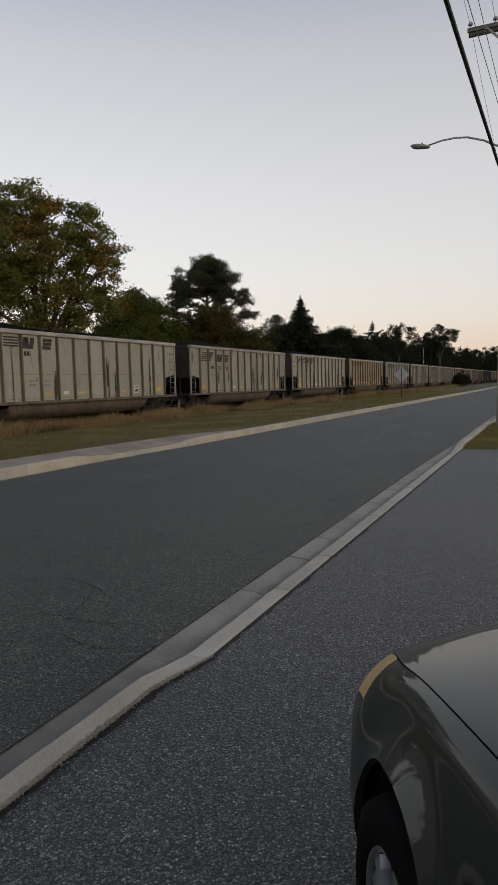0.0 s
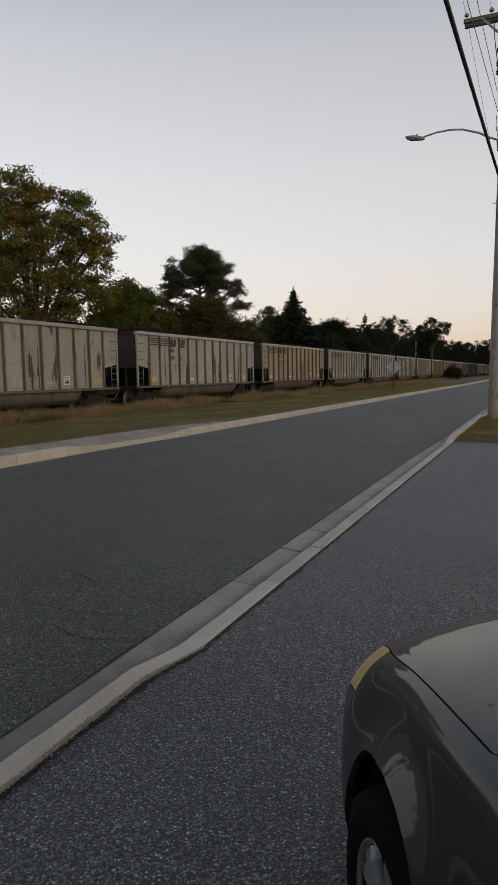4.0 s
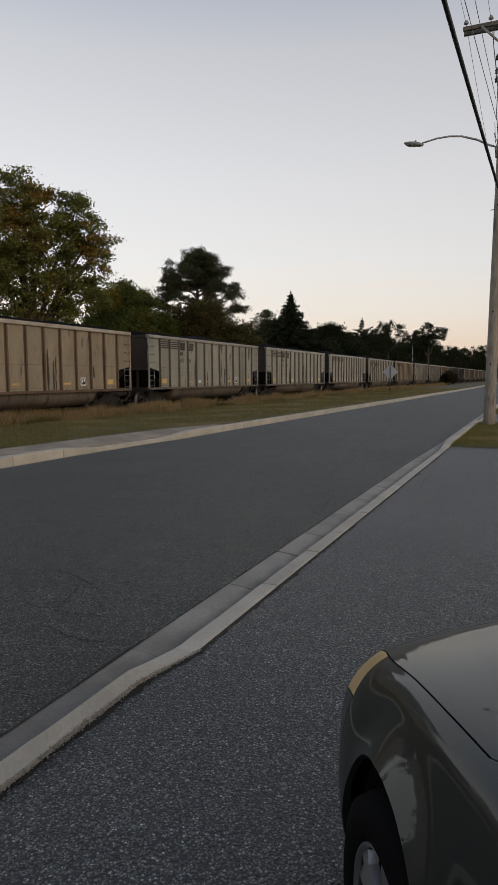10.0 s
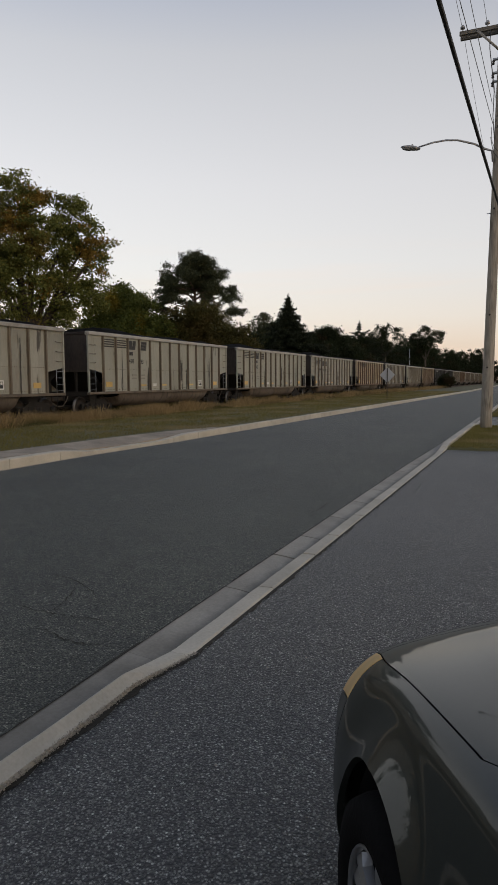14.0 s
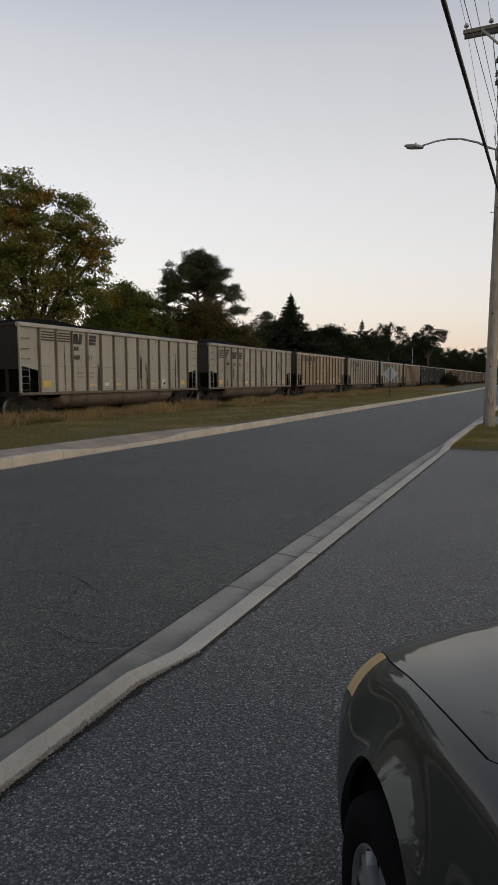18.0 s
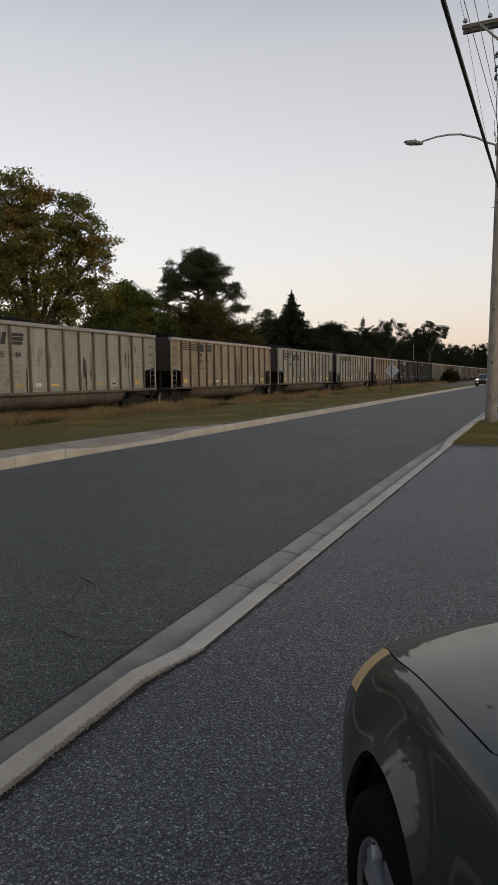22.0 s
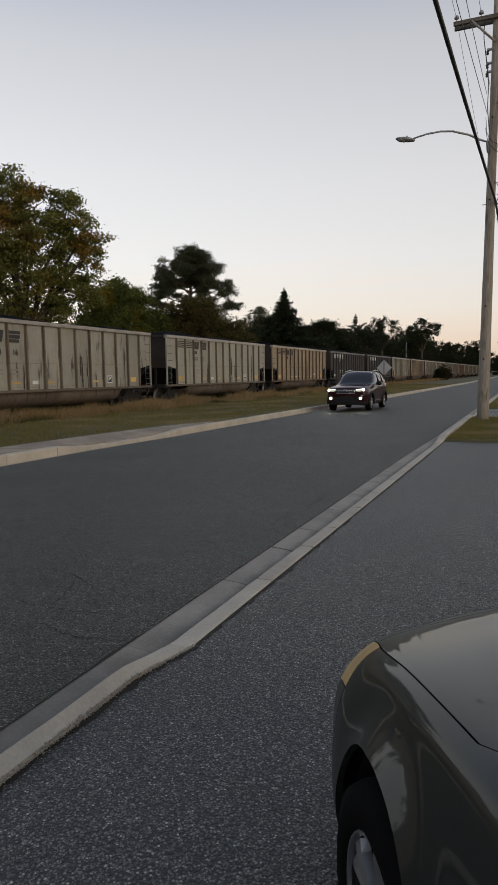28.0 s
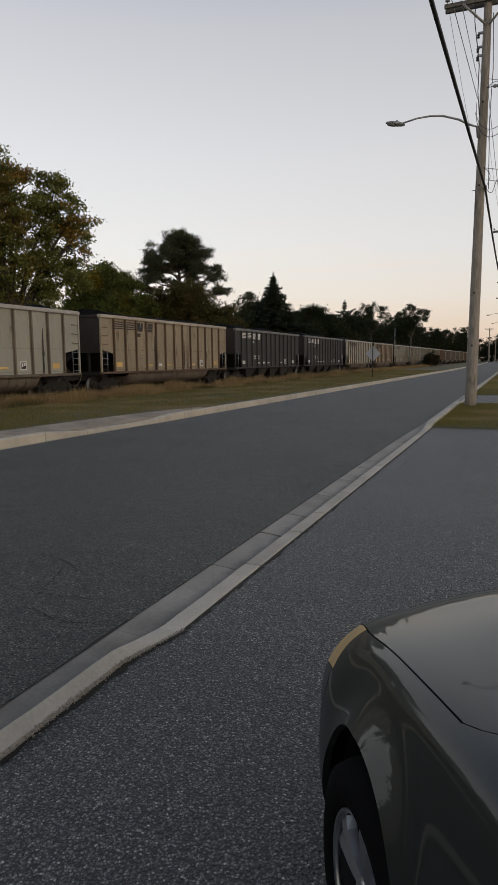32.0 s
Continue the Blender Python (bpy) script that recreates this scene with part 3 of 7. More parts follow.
tagged(put(bm, "field_beyond_tracks", M["turf"]), "rough grass ground beyond the railway", "grass", kind="structure")
for nm, y0, y1 in (("grass_island", 15.95, 24.2), ("grass_strip", 30.5, 420.0)):
    bm = bmesh.new()
    yy = [y0 + (y1 - y0) * k / 24 for k in range(25)]
    rows = [[(xr(y) + 0.35, y, 0.03), (xr(y) + 0.9, y, 0.05), (1.5, y, 0.06), (6, y, 0.05), (26, y, 0.03), (120, y, 0.02)] for y in yy]
    rows = [[(x, y - 0.05, -0.06) for x, y, z in rows[0]]] + rows + [[(x, y + 0.05, -0.06) for x, y, z in rows[-1]]]
    grid(bm, rows)
    tagged(put(bm, nm, M["turf"]), "mown grass strip beside the road under the poles", "grass", kind="structure")
bm = bmesh.new()
grid(bm, [[(26, y, -0.01), (60, y, 0.0), (200, y, 0.0)] for y in (-60, 0, 16, 31)])
tagged(put(bm, "side_yard", M["turf"]), "grass yard beside the forecourt", "grass", kind="structure")

# trackbed
bm = bmesh.new()
grid(bm, [[(-22.8, y, -0.15), (-21.5, y, -0.2), (-21.3, y, -0.17), (-18.5, y, -0.17), (-18.2, y, -0.2), (-17.3, y, -0.13)] for y in YS])
trackbed = tagged(put(bm, "track_bed", M["ballast"]), "dark stone ballast under the railway track", "ballast", kind="structure")
TRACK = -19.83
bm = bmesh.new()
for s in (-1, 1):
    x = TRACK + s * 0.7525
    box(bm, x - 0.035, x + 0.035, -70, 420, -0.06, 0.0, 0.0)
    box(bm, x - 0.009, x + 0.009, -70, 420, -0.15, -0.06, 0.0)
    box(bm, x - 0.07, x + 0.07, -70, 420, -0.17, -0.15, 0.0)
tagged(put(bm, "rails", M["rail"]), "two rusty steel rails of the track", "rail", kind="structure")
tie0 = None
for k in range(150):
    y = 4 + k * 0.55
    if tie0 is None:
        tie0 = tagged(put(B(TRACK - 1.3, TRACK + 1.3, -0.11, 0.11, -0.27, -0.165, 0.01), "railway_sleeper", M["tie"], m=pose(0, y, 0)),
                      "dark creosoted timber railway sleeper in ballast", "sleeper", "sleepers under the track")
    else:
        copy_thing(tie0, pose(0, y, 0))


# kerb stones
def kerb_h(y):
    return float(np.interp(y, [-99, 2.88, 3.42, 14.9, 16.6, 24.2, 25.2, 29.5, 30.5, 999],
                           [0.078, 0.078, 0.012, 0.012, 0.11, 0.11, 0.02, 0.02, 0.11, 0.11]))


def kerb_front(y):
    return xr(y) + float(np.interp(y, [2.86, 3.30, 13.0, 15.0, 16.6, 24.2, 25.2, 29.5, 30.5], [0.255, 0.285, 0.285, 0.262, 0.190, 0.185, 0.245, 0.245, 0.185]))


def kerb_back(y):
    """The back edge; the raised length stands further out."""
    return xr(y) + float(np.interp(y, [2.88, 3.38, 13.0, 17.0], [0.335, 0.420, 0.420, 0.36]))


def kerb_piece(y0, y1, front, back, gut, h, parent, joined=None, side=1):
    """One length of kerb with its gutter pan; side 1: the lot's side, -1: the railway's side."""
    for kind in ("kerb", "gutter"):
        bm = joined[kind] if joined else bmesh.new()
        rows = []
        n = 16 if not joined else 2
        for k in range(n + 1):
            y = y0 + (y1 - y0) * k / n
            w = 0.006 * noise.noise((y * 3.1, 1.7, side * 4.0)) + 0.004 * noise.noise((y * 14.0, 5.2, side * 2.0)) if not joined else 0.0
            f, b, g, hh = front(y), back(y), gut(y), h(y)
            s = 1 if b > f else -1
            r = min(0.03, hh * 0.45)
            hb = min(hh - 0.006, 0.012 + 0.35 * hh) if side > 0 and y < 16 else hh - 0.006
            if kind == "kerb":
                rows.append([(f, y, -0.15), (f, y, hh - r + w), (f + s * r * 0.4, y, hh - r * 0.3 + w), (f + s * r, y, hh + w),
                             (b - s * 0.02 + w, y, hb + 0.006 + w), (b + w, y, hb - 0.008 + w), (b + w, y, -0.15)])
            else:
                rows.append([(g, y, -0.15), (g, y, -0.026), (g * 0.6 + f * 0.4, y, -0.036 + w * 0.5), (g * 0.25 + f * 0.75, y, -0.052 + w * 0.5), (f - s * 0.002, y, -0.056), (f - s * 0.002, y, -0.15)])
        vs = grid(bm, rows, smooth=False)
        bm.faces.new(vs[0][::-1])
        bm.faces.new(vs[-1])
        if not joined:
            bmesh.ops.recalc_face_normals(bm, faces=bm.faces)
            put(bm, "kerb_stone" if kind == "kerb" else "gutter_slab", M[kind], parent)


near_kerb = tagged(thing("kerb_near"), "pale concrete kerb and gutter with open joints along the forecourt", "kerb", kind="structure")
cuts = [-6.0, -3.8, -1.2, 1.55, 3.32, 4.72, 5.80, 6.62, 7.71]
while cuts[-1] < 46:
    cuts.append(cuts[-1] + 1.1)
for a, b in zip(cuts, cuts[1:]):
    ga, gb = (0.002 if q < 3.4 else 0.019 if q == 5.80 else 0.008 for q in (a, b))
    kerb_piece(a + ga, b - gb, kerb_front, kerb_back, xr, kerb_h, near_kerb)
far_rest = {"kerb": bmesh.new(), "gutter": bmesh.new()}
y = cuts[-1]
while y < 400:
    kerb_piece(y, y + 6, kerb_front, kerb_back, xr, kerb_h, None, far_rest)
    y += 6


def kerb_hl(y):
    return float(np.interp(y, [-99, 11.6, 12.8, 15.4, 16.8, 999], [0.14, 0.14, 0.03, 0.03, 0.13, 0.13]))


rail_kerb = tagged(thing("kerb_far"), "weathered concrete kerb along the railway verge with a dropped crossing", "kerb", kind="structure")
y = 4.0
while y < 100:
    step = 1.5
    kerb_piece(y + 0.006, y + step - 0.006, lambda y: xl(y) - 0.22, lambda y: xl(y) - 0.42, xl, kerb_hl, rail_kerb, None, -1)
    y += step
while y < 400:
    kerb_piece(y, y + 6, lambda y: xl(y) - 0.22, lambda y: xl(y) - 0.42, xl, kerb_hl, None, far_rest, -1)
    y += 6
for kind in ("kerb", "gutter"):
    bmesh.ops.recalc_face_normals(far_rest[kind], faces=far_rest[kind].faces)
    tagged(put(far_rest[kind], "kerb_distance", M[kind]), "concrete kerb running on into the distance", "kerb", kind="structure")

# concrete pad behind the dropped kerb
pad = tagged(thing("pavement_pad"), "worn concrete pavement slabs behind the dropped kerb", "pavement", kind="structure")
edges = [(2.0, -10.55), (4.4, -10.5), (6.8, -10.45), (9.2, -10.40), (10.9, -10.33), (12.4, -10.24), (14.4, -10.15), (16.4, -9.95), (17.8, -9.72), (19.2, -9.35)]
for (a, xa), (b, xb) in zip(edges, edges[1:]):
    bm = bmesh.new()
    top, bot = [], []
    for (x, y) in ((xl(a) - 0.424, a + 0.006), (xl(b) - 0.424, b - 0.006), (xb, b - 0.006), (xa, a + 0.006)):
        inner = abs(x - xl(y)) < 0.5
        z = kerb_hl(y) + 0.004 if inner else 0.15
        top.append(bm.verts.new((x, y, z)))
        bot.append(bm.verts.new((x, y, -0.15)))
    bm.faces.new(top)
    bm.faces.new(bot[::-1])
    for k in range(4):
        bm.faces.new((top[k], bot[k], bot[(k + 1) % 4], top[(k + 1) % 4]))
    bmesh.ops.recalc_face_normals(bm, faces=bm.faces)
    put(bm, "slab", M["pad"], pad)


# cracks in the asphalt, ragged ribbons a little above it
def road_z(x, y):
    k = (x - xl(y)) / (xr(y) - xl(y))
    return -0.03 + 0.06 * (1 - (2 * k - 1) ** 2)


def crack(path, width, seed, zf, label):
    r = random.Random(seed)
    fine = []
    for (ax, ay), (bx, by) in zip(path, path[1:]):
        for k in range(7):
            f = k / 7
            fine.append((ax + (bx - ax) * f + r.uniform(-1, 1) * 0.012, ay + (by - ay) * f + r.uniform(-1, 1) * 0.012))
    fine.append(path[-1])
    bm = bmesh.new()
    prev = None
    for i, (x, y) in enumerate(fine):
        nx, ny = fine[min(i + 1, len(fine) - 1)]
        px, py = fine[max(i - 1, 0)]
        d = Vector((nx - px, ny - py, 0)).normalized()
        side = Vector((-d.y, d.x, 0)) * width * r.uniform(0.25, 1.0) * min(1.0, 0.25 + 3.0 * min(i, len(fine) - 1 - i) / len(fine))
        z = zf(x, y) + 0.004
        cur = (bm.verts.new((x + side.x, y + side.y, z)), bm.verts.new((x - side.x, y - side.y, z)))
        if prev:
            bm.faces.new((prev[0], prev[1], cur[1], cur[0]))
        prev = cur
    bmesh.ops.recalc_face_normals(bm, faces=bm.faces)
    part("crack", bm, M["seam"], road if zf is road_z else lot, label)


CRACKS = [[(-2.98, 3.37), (-2.86, 3.38), (-2.66, 3.31), (-2.53, 3.31), (-2.41, 3.33), (-2.31, 3.36)],
          [(-3.48, 3.71), (-3.21, 3.64), (-3.05, 3.65), (-2.88, 3.65), (-2.72, 3.69), (-2.55, 3.68)],
          [(-2.40, 7.56), (-2.47, 7.75), (-2.45, 8.11), (-2.46, 8.54), (-2.41, 8.88)],
          [(-3.67, 4.40), (-3.40, 4.33), (-3.16, 4.22), (-2.97, 4.07)]]
for k, c in enumerate(CRACKS):
    crack(c, 0.007, 60 + k, road_z, "thin dark crack")
crack([(-1.51, 9.49), (-1.53, 10.12), (-1.56, 10.71), (-1.71, 11.32)], 0.007, 70, lambda x, y: 0.0, "thin dark crack")
for k, c in enumerate(([(-1.53, 10.12), (-1.30, 10.35), (-1.05, 10.30), (-0.8, 10.62)], [(-1.30, 10.35), (-1.2, 9.9), (-1.0, 9.62)])):
    crack(c, 0.005, 72 + k, lambda x, y: 0.0, "thin dark crack")
for k, c in enumerate(([(-2.47, 7.75), (-2.70, 7.62), (-2.93, 7.76)], [(-2.46, 8.54), (-2.65, 8.72), (-2.76, 9.12)], [(-3.05, 3.65), (-3.12, 3.9), (-3.3, 4.3)])):
    crack(c, 0.005, 76 + k, road_z, "thin dark crack")


def ribbon(name, ys, a, b, z, material, label, seed, rough=0.012):
    """A ragged flat band between the lines a(y) and b(y)."""
    r = random.Random(seed)
    bm = bmesh.new()
    rows = []
    for y in ys:
        p, q = a(y), b(y) + r.uniform(-rough, rough)
        rows.append([(p, y, z(y)), (p + (q - p) * 0.5, y, z(y)), (q, y, z(y) - 0.002)])
    grid(bm, rows)
    for f in bm.faces:
        f.normal_update()
    if sum(f.normal.z for f in bm.faces) < 0:
        bmesh.ops.reverse_faces(bm, faces=bm.faces)
    return tagged(put(bm, name, material), label, "dirt", kind="stuff")


yy = [-3 + 0.06 * k for k in range(320)]
ribbon("kerb_seam", yy, lambda y: kerb_back(y) - 0.002, lambda y: kerb_back(y) + 0.020 + 0.038 * max(0.0, noise.noise((y * 2.1, 9.0, 0.0))) + (0.09 if 2.8 < y < 3.4 else 0.0) * abs(noise.noise((y * 9, 2.0, 0.0))),
       lambda y: 0.006, M["seam"], "dark damp soil in the joint behind the kerb", 81, 0.014)
ribbon("gutter_seam", [1 + 0.07 * k for k in range(260)], lambda y: xr(y) + 0.004, lambda y: xr(y) - 0.008 - 0.03 * max(0.0, noise.noise((y * 1.7, 4.0, 0.0))),
       lambda y: -0.0225, M["seam"], "dark grit in the joint between road and gutter", 84, 0.008)
# stones laid bare along the worn back edge of the raised kerb
r = random.Random(82)
vs, fs = [], []
for k in range(3600):
    y = r.uniform(0.8, 3.4)
    h = kerb_h(y)
    x = kerb_back(y) + r.gauss(-0.002, 0.008)
    z = r.uniform(0.0, max(0.012, 0.45 * h))
    s = r.uniform(0.0025, 0.0065)
    o = len(vs)
    for d in ((1, 0, 0), (-1, 0, 0), (0, 1, 0), (0, -1, 0), (0, 0, 1), (0, 0, -1)):
        vs.append((x + d[0] * s * r.uniform(0.7, 1.2), y + d[1] * s * r.uniform(0.8, 1.5), z + d[2] * s * r.uniform(0.6, 1.0)))
    fs += [(o, o + 2, o + 4), (o + 2, o + 1, o + 4), (o + 1, o + 3, o + 4), (o + 3, o, o + 4), (o + 2, o, o + 5), (o + 1, o + 2, o + 5), (o + 3, o + 1, o + 5), (o, o + 3, o + 5)]
tagged(raw("kerb_pebbles", vs, fs, M["stone"]), "pale stones bared along the worn kerb edge", "stones", kind="stuff")
# stones standing proud of the worn asphalt, close by
g = np.random.default_rng(83)
n = 52000
sy = 1.15 + 6.0 * (1 - np.sqrt(1 - g.uniform(0, 1, n)))
sx = g.uniform(-1.86, 1.0, n)
keep = (sx > np.array([kerb_back(y) + 0.03 for y in sy])) & (sx < -0.9 + 0.42 * sy)
sx, sy = sx[keep], sy[keep]
n = len(sx)
size = g.uniform(0.0028, 0.0062, n) * (1 + 0.5 * (g.uniform(0, 1, n) > 0.93))
turn = g.uniform(0, math.pi, n)
top = np.c_[sx + g.normal(size=n) * size * 0.3, sy + g.normal(size=n) * size * 0.3, size * g.uniform(0.45, 0.9, n)]
ring = [np.c_[sx + size * g.uniform(0.7, 1.25, n) * np.cos(turn + a), sy + size * g.uniform(0.7, 1.25, n) * np.sin(turn + a), np.full(n, -0.0005)]
        for a in (0, math.pi / 2, math.pi, 1.5 * math.pi)]
vs = np.stack(ring + [top], axis=1).reshape(-1, 3)
fs = [(5 * k + a, 5 * k + b, 5 * k + 4) for k in range(n) for a, b in ((0, 1), (1, 2), (2, 3), (3, 0))]
tagged(raw("asphalt_stones", vs.tolist(), fs, M["chip"]), "grey stones standing proud in the worn asphalt", "stones", kind="stuff")
# a few loose stones on the asphalt
vs, fs = [], []
for k in range(260):
    x, y = (r.uniform(-1.7, 1.5), r.uniform(1.2, 9)) if k % 2 else (r.uniform(-7, -2.3), r.uniform(2, 14))
    s = r.uniform(0.003, 0.008)
    z = (road_z(x, y) if x < -2.2 else 0.0) + s * 0.5
    o = len(vs)
    for d in ((1, 0, 0), (-1, 0, 0), (0, 1, 0), (0, -1, 0), (0, 0, 1), (0, 0, -1)):
        vs.append((x + d[0] * s * r.uniform(0.7, 1.2), y + d[1] * s * r.uniform(0.8, 1.5), z + d[2] * s * r.uniform(0.6, 1.0)))
    fs += [(o, o + 2, o + 4), (o + 2, o + 1, o + 4), (o + 1, o + 3, o + 4), (o + 3, o, o + 4), (o + 2, o, o + 5), (o + 1, o + 2, o + 5), (o + 3, o + 1, o + 5), (o, o + 3, o + 5)]
tagged(raw("loose_grit", vs, fs, M["stone"]), "loose pale grit scattered on the asphalt", "stones", kind="stuff")

# ---- the coal train ----
PITCH, HALF, WX = 16.35, 7.35, 1.58
RIBS = [-6.2 + 12.4 / 12 * k for k in range(13)]
EDGE = [-HALF] + RIBS + [HALF]


def mid(i):
    return (EDGE[i] + EDGE[i + 1]) / 2


def panel_mesh(w, cut=0.0):
    """A side sheet, slightly dished, w long; cut: the lower edge rises towards one end."""
    bm = bmesh.new()
    rows = []
    for k in range(5):
        f = k / 4
        row = []
        for j in range(5):
            g = j / 4
            z0 = 1.15 if not cut else (2.20 - 0.2 * g if cut > 0 else 2.0 + 0.2 * g)
            z = z0 + (3.72 - z0) * f
            row.append((-0.025 * math.sin(math.pi * f) * math.sin(math.pi * g), -w / 2 + w * g, z))
        rows.append(row)
    grid(bm, rows)
    back = [[(-0.03, p[1], p[2]) for p in r] for r in (rows[0], rows[-1])]
    grid(bm, [back[0], rows[0]], False)
    grid(bm, [rows[-1], back[1]], False)
    grid(bm, back[::-1], False)
    bmesh.ops.recalc_face_normals(bm, faces=bm.faces)
    return bm


def rivets():
    bm = bmesh.new()

    def dot(y, z, x, r=0.017):
        t = bm.verts.new((x + 0.014, y, z))
        c = [bm.verts.new((x, y + a * r, z + b * r)) for a, b in ((-1, -1), (1, -1), (1, 1), (-1, 1))]
        for k in range(4):
            bm.faces.new((c[k], c[(k + 1) % 4], t))
    for i in range(1, 13):
        for k in range(7):
            y = EDGE[i] + 0.14 + (EDGE[i + 1] - EDGE[i] - 0.28) * k / 6
            dot(y, 2.19, 1.487)
            dot(y, 1.24, 1.497)
    for r in RIBS:
        for k in range(13):
            dot(r - 0.075, 1.3 + k * 0.19, 1.50, 0.016)
    for s in (-1, 1):
        for k in range(10):
            dot(s * (HALF - 0.06), 2.25 + k * 0.155, 1.5, 0.016)
    return bm


def slab(y0, y1, z0, z1, x=1.503, slant=0.0):
    """A thin painted patch on the side sheet."""
    bm = bmesh.new()
    a = [(x, y0, z0), (x, y1, z0), (x, y1 + slant, z1), (x, y0 + slant, z1)]
    f = [bm.verts.new(p) for p in a]
    b = [bm.verts.new((p[0] - 0.02, p[1], p[2])) for p in a]
    bm.faces.new(f)
    for k in range(4):
        bm.faces.new((f[k], b[k], b[(k + 1) % 4], f[(k + 1) % 4]))
    return bm


def bars(items, x=1.503):
    bm = bmesh.new()
    for y0, y1, z0, z1, *s in items:
        sl = s[0] if s else 0.0
        a = [(x, y0, z0), (x, y1, z0), (x, y1 + sl, z1), (x, y0 + sl, z1)]
        f = [bm.verts.new(p) for p in a]
        b = [bm.verts.new((p[0] - 0.02, p[1], p[2])) for p in a]
        bm.faces.new(f)
        for k in range(4):
            bm.faces.new((f[k], b[k], b[(k + 1) % 4], f[(k + 1) % 4]))
    return bm


def wheelset():
    bm = bmesh.new()
    tube(bm, [(-0.95, 0, 0), (0.95, 0, 0)], 0.085, 10)
    for s in (-1, 1):
        prof = [(0.69, 0.10), (0.69, 0.40), (0.66, 0.43), (0.66, 0.485), (0.695, 0.485), (0.715, 0.457), (0.80, 0.452), (0.80, 0.40), (0.76, 0.38), (0.74, 0.13), (0.80, 0.11)]
        lathe(bm, [(s * h, r) for h, r in prof], 22)
    return bm


def side_frame():
    """Cast bogie side frame, an arch with two windows."""
    bm = bmesh.new()
    out = [(-1.15, 0.36), (-1.15, 0.60), (-0.75, 0.62), (-0.45, 0.78), (0.45, 0.78), (0.75, 0.62), (1.15, 0.60), (1.15, 0.36), (0.68, 0.40), (0.42, 0.22), (-0.42, 0.22), (-0.68, 0.40)]
    holes = ((-0.55, -0.30, 0.40, 0.62), (0.30, 0.55, 0.40, 0.62))
    f = [bm.verts.new((0.06, y, z)) for y, z in out]
    b = [bm.verts.new((-0.06, y, z)) for y, z in out]
    bm.faces.new(f)
    bm.faces.new(b[::-1])
    for k in range(len(out)):
        bm.faces.new((f[k], b[k], b[(k + 1) % len(out)], f[(k + 1) % len(out)]))
    for y0, y1, z0, z1 in holes:
        box(bm, 0.05, 0.075, y0, y1, z0, z1, 0.01)
    for s in (-1, 1):
        lathe_at = [(0.05, 0.12), (0.14, 0.12), (0.16, 0.08)]
        r = len(bm.verts)
        lathe(bm, lathe_at, 10)
        bm.verts.ensure_lookup_table()
        for v in bm.verts[r:]:
            v.co += Vector((0, s * 0.89, 0.457))
    for k in range(3):
        tube(bm, [(0.03, -0.16 + 0.16 * k, 0.30), (0.03, -0.16 + 0.16 * k, 0.56)], 0.085, 8)
    bmesh.ops.recalc_face_normals(bm, faces=bm.faces)
    return bm


def ladder(n, z0, z1):
    bm = bmesh.new()
    for y in (-0.22, 0.22):
        tube(bm, [(0, y, z0), (0, y, z1)], 0.016, 5)
    for k in range(n):
        z = z0 + 0.12 + (z1 - z0 - 0.2) * k / (n - 1)
        tube(bm, [(0.0, -0.22, z), (0.03, -0.2, z), (0.03, 0.2, z), (0.0, 0.22, z)], 0.010, 5)
    return bm


def heap(seed):
    """The coal in the car, heaped along the middle."""
    bm = bmesh.new()
    rows = []
    for j in range(46):
        y = -7.15 + 14.3 * j / 45
        e = min(1.0, (7.15 - abs(y)) / 0.9)
        row = []
        for k in range(11):
            x = -1.42 + 2.84 * k / 10
            s = 1 - abs(x / 1.42) ** 2.2
            h = 0.40 * (0.8 + 0.6 * noise.noise((y * 0.35, seed * 3.1, 0.0))) + 0.08 * noise.noise((x * 2, y * 2.2, seed))
            row.append((x, y, 3.79 + s * e * h + 0.05 * noise.noise((x * 5, y * 5, seed * 2.0))))
        rows.append(row)
    grid(bm, rows)
    return bm


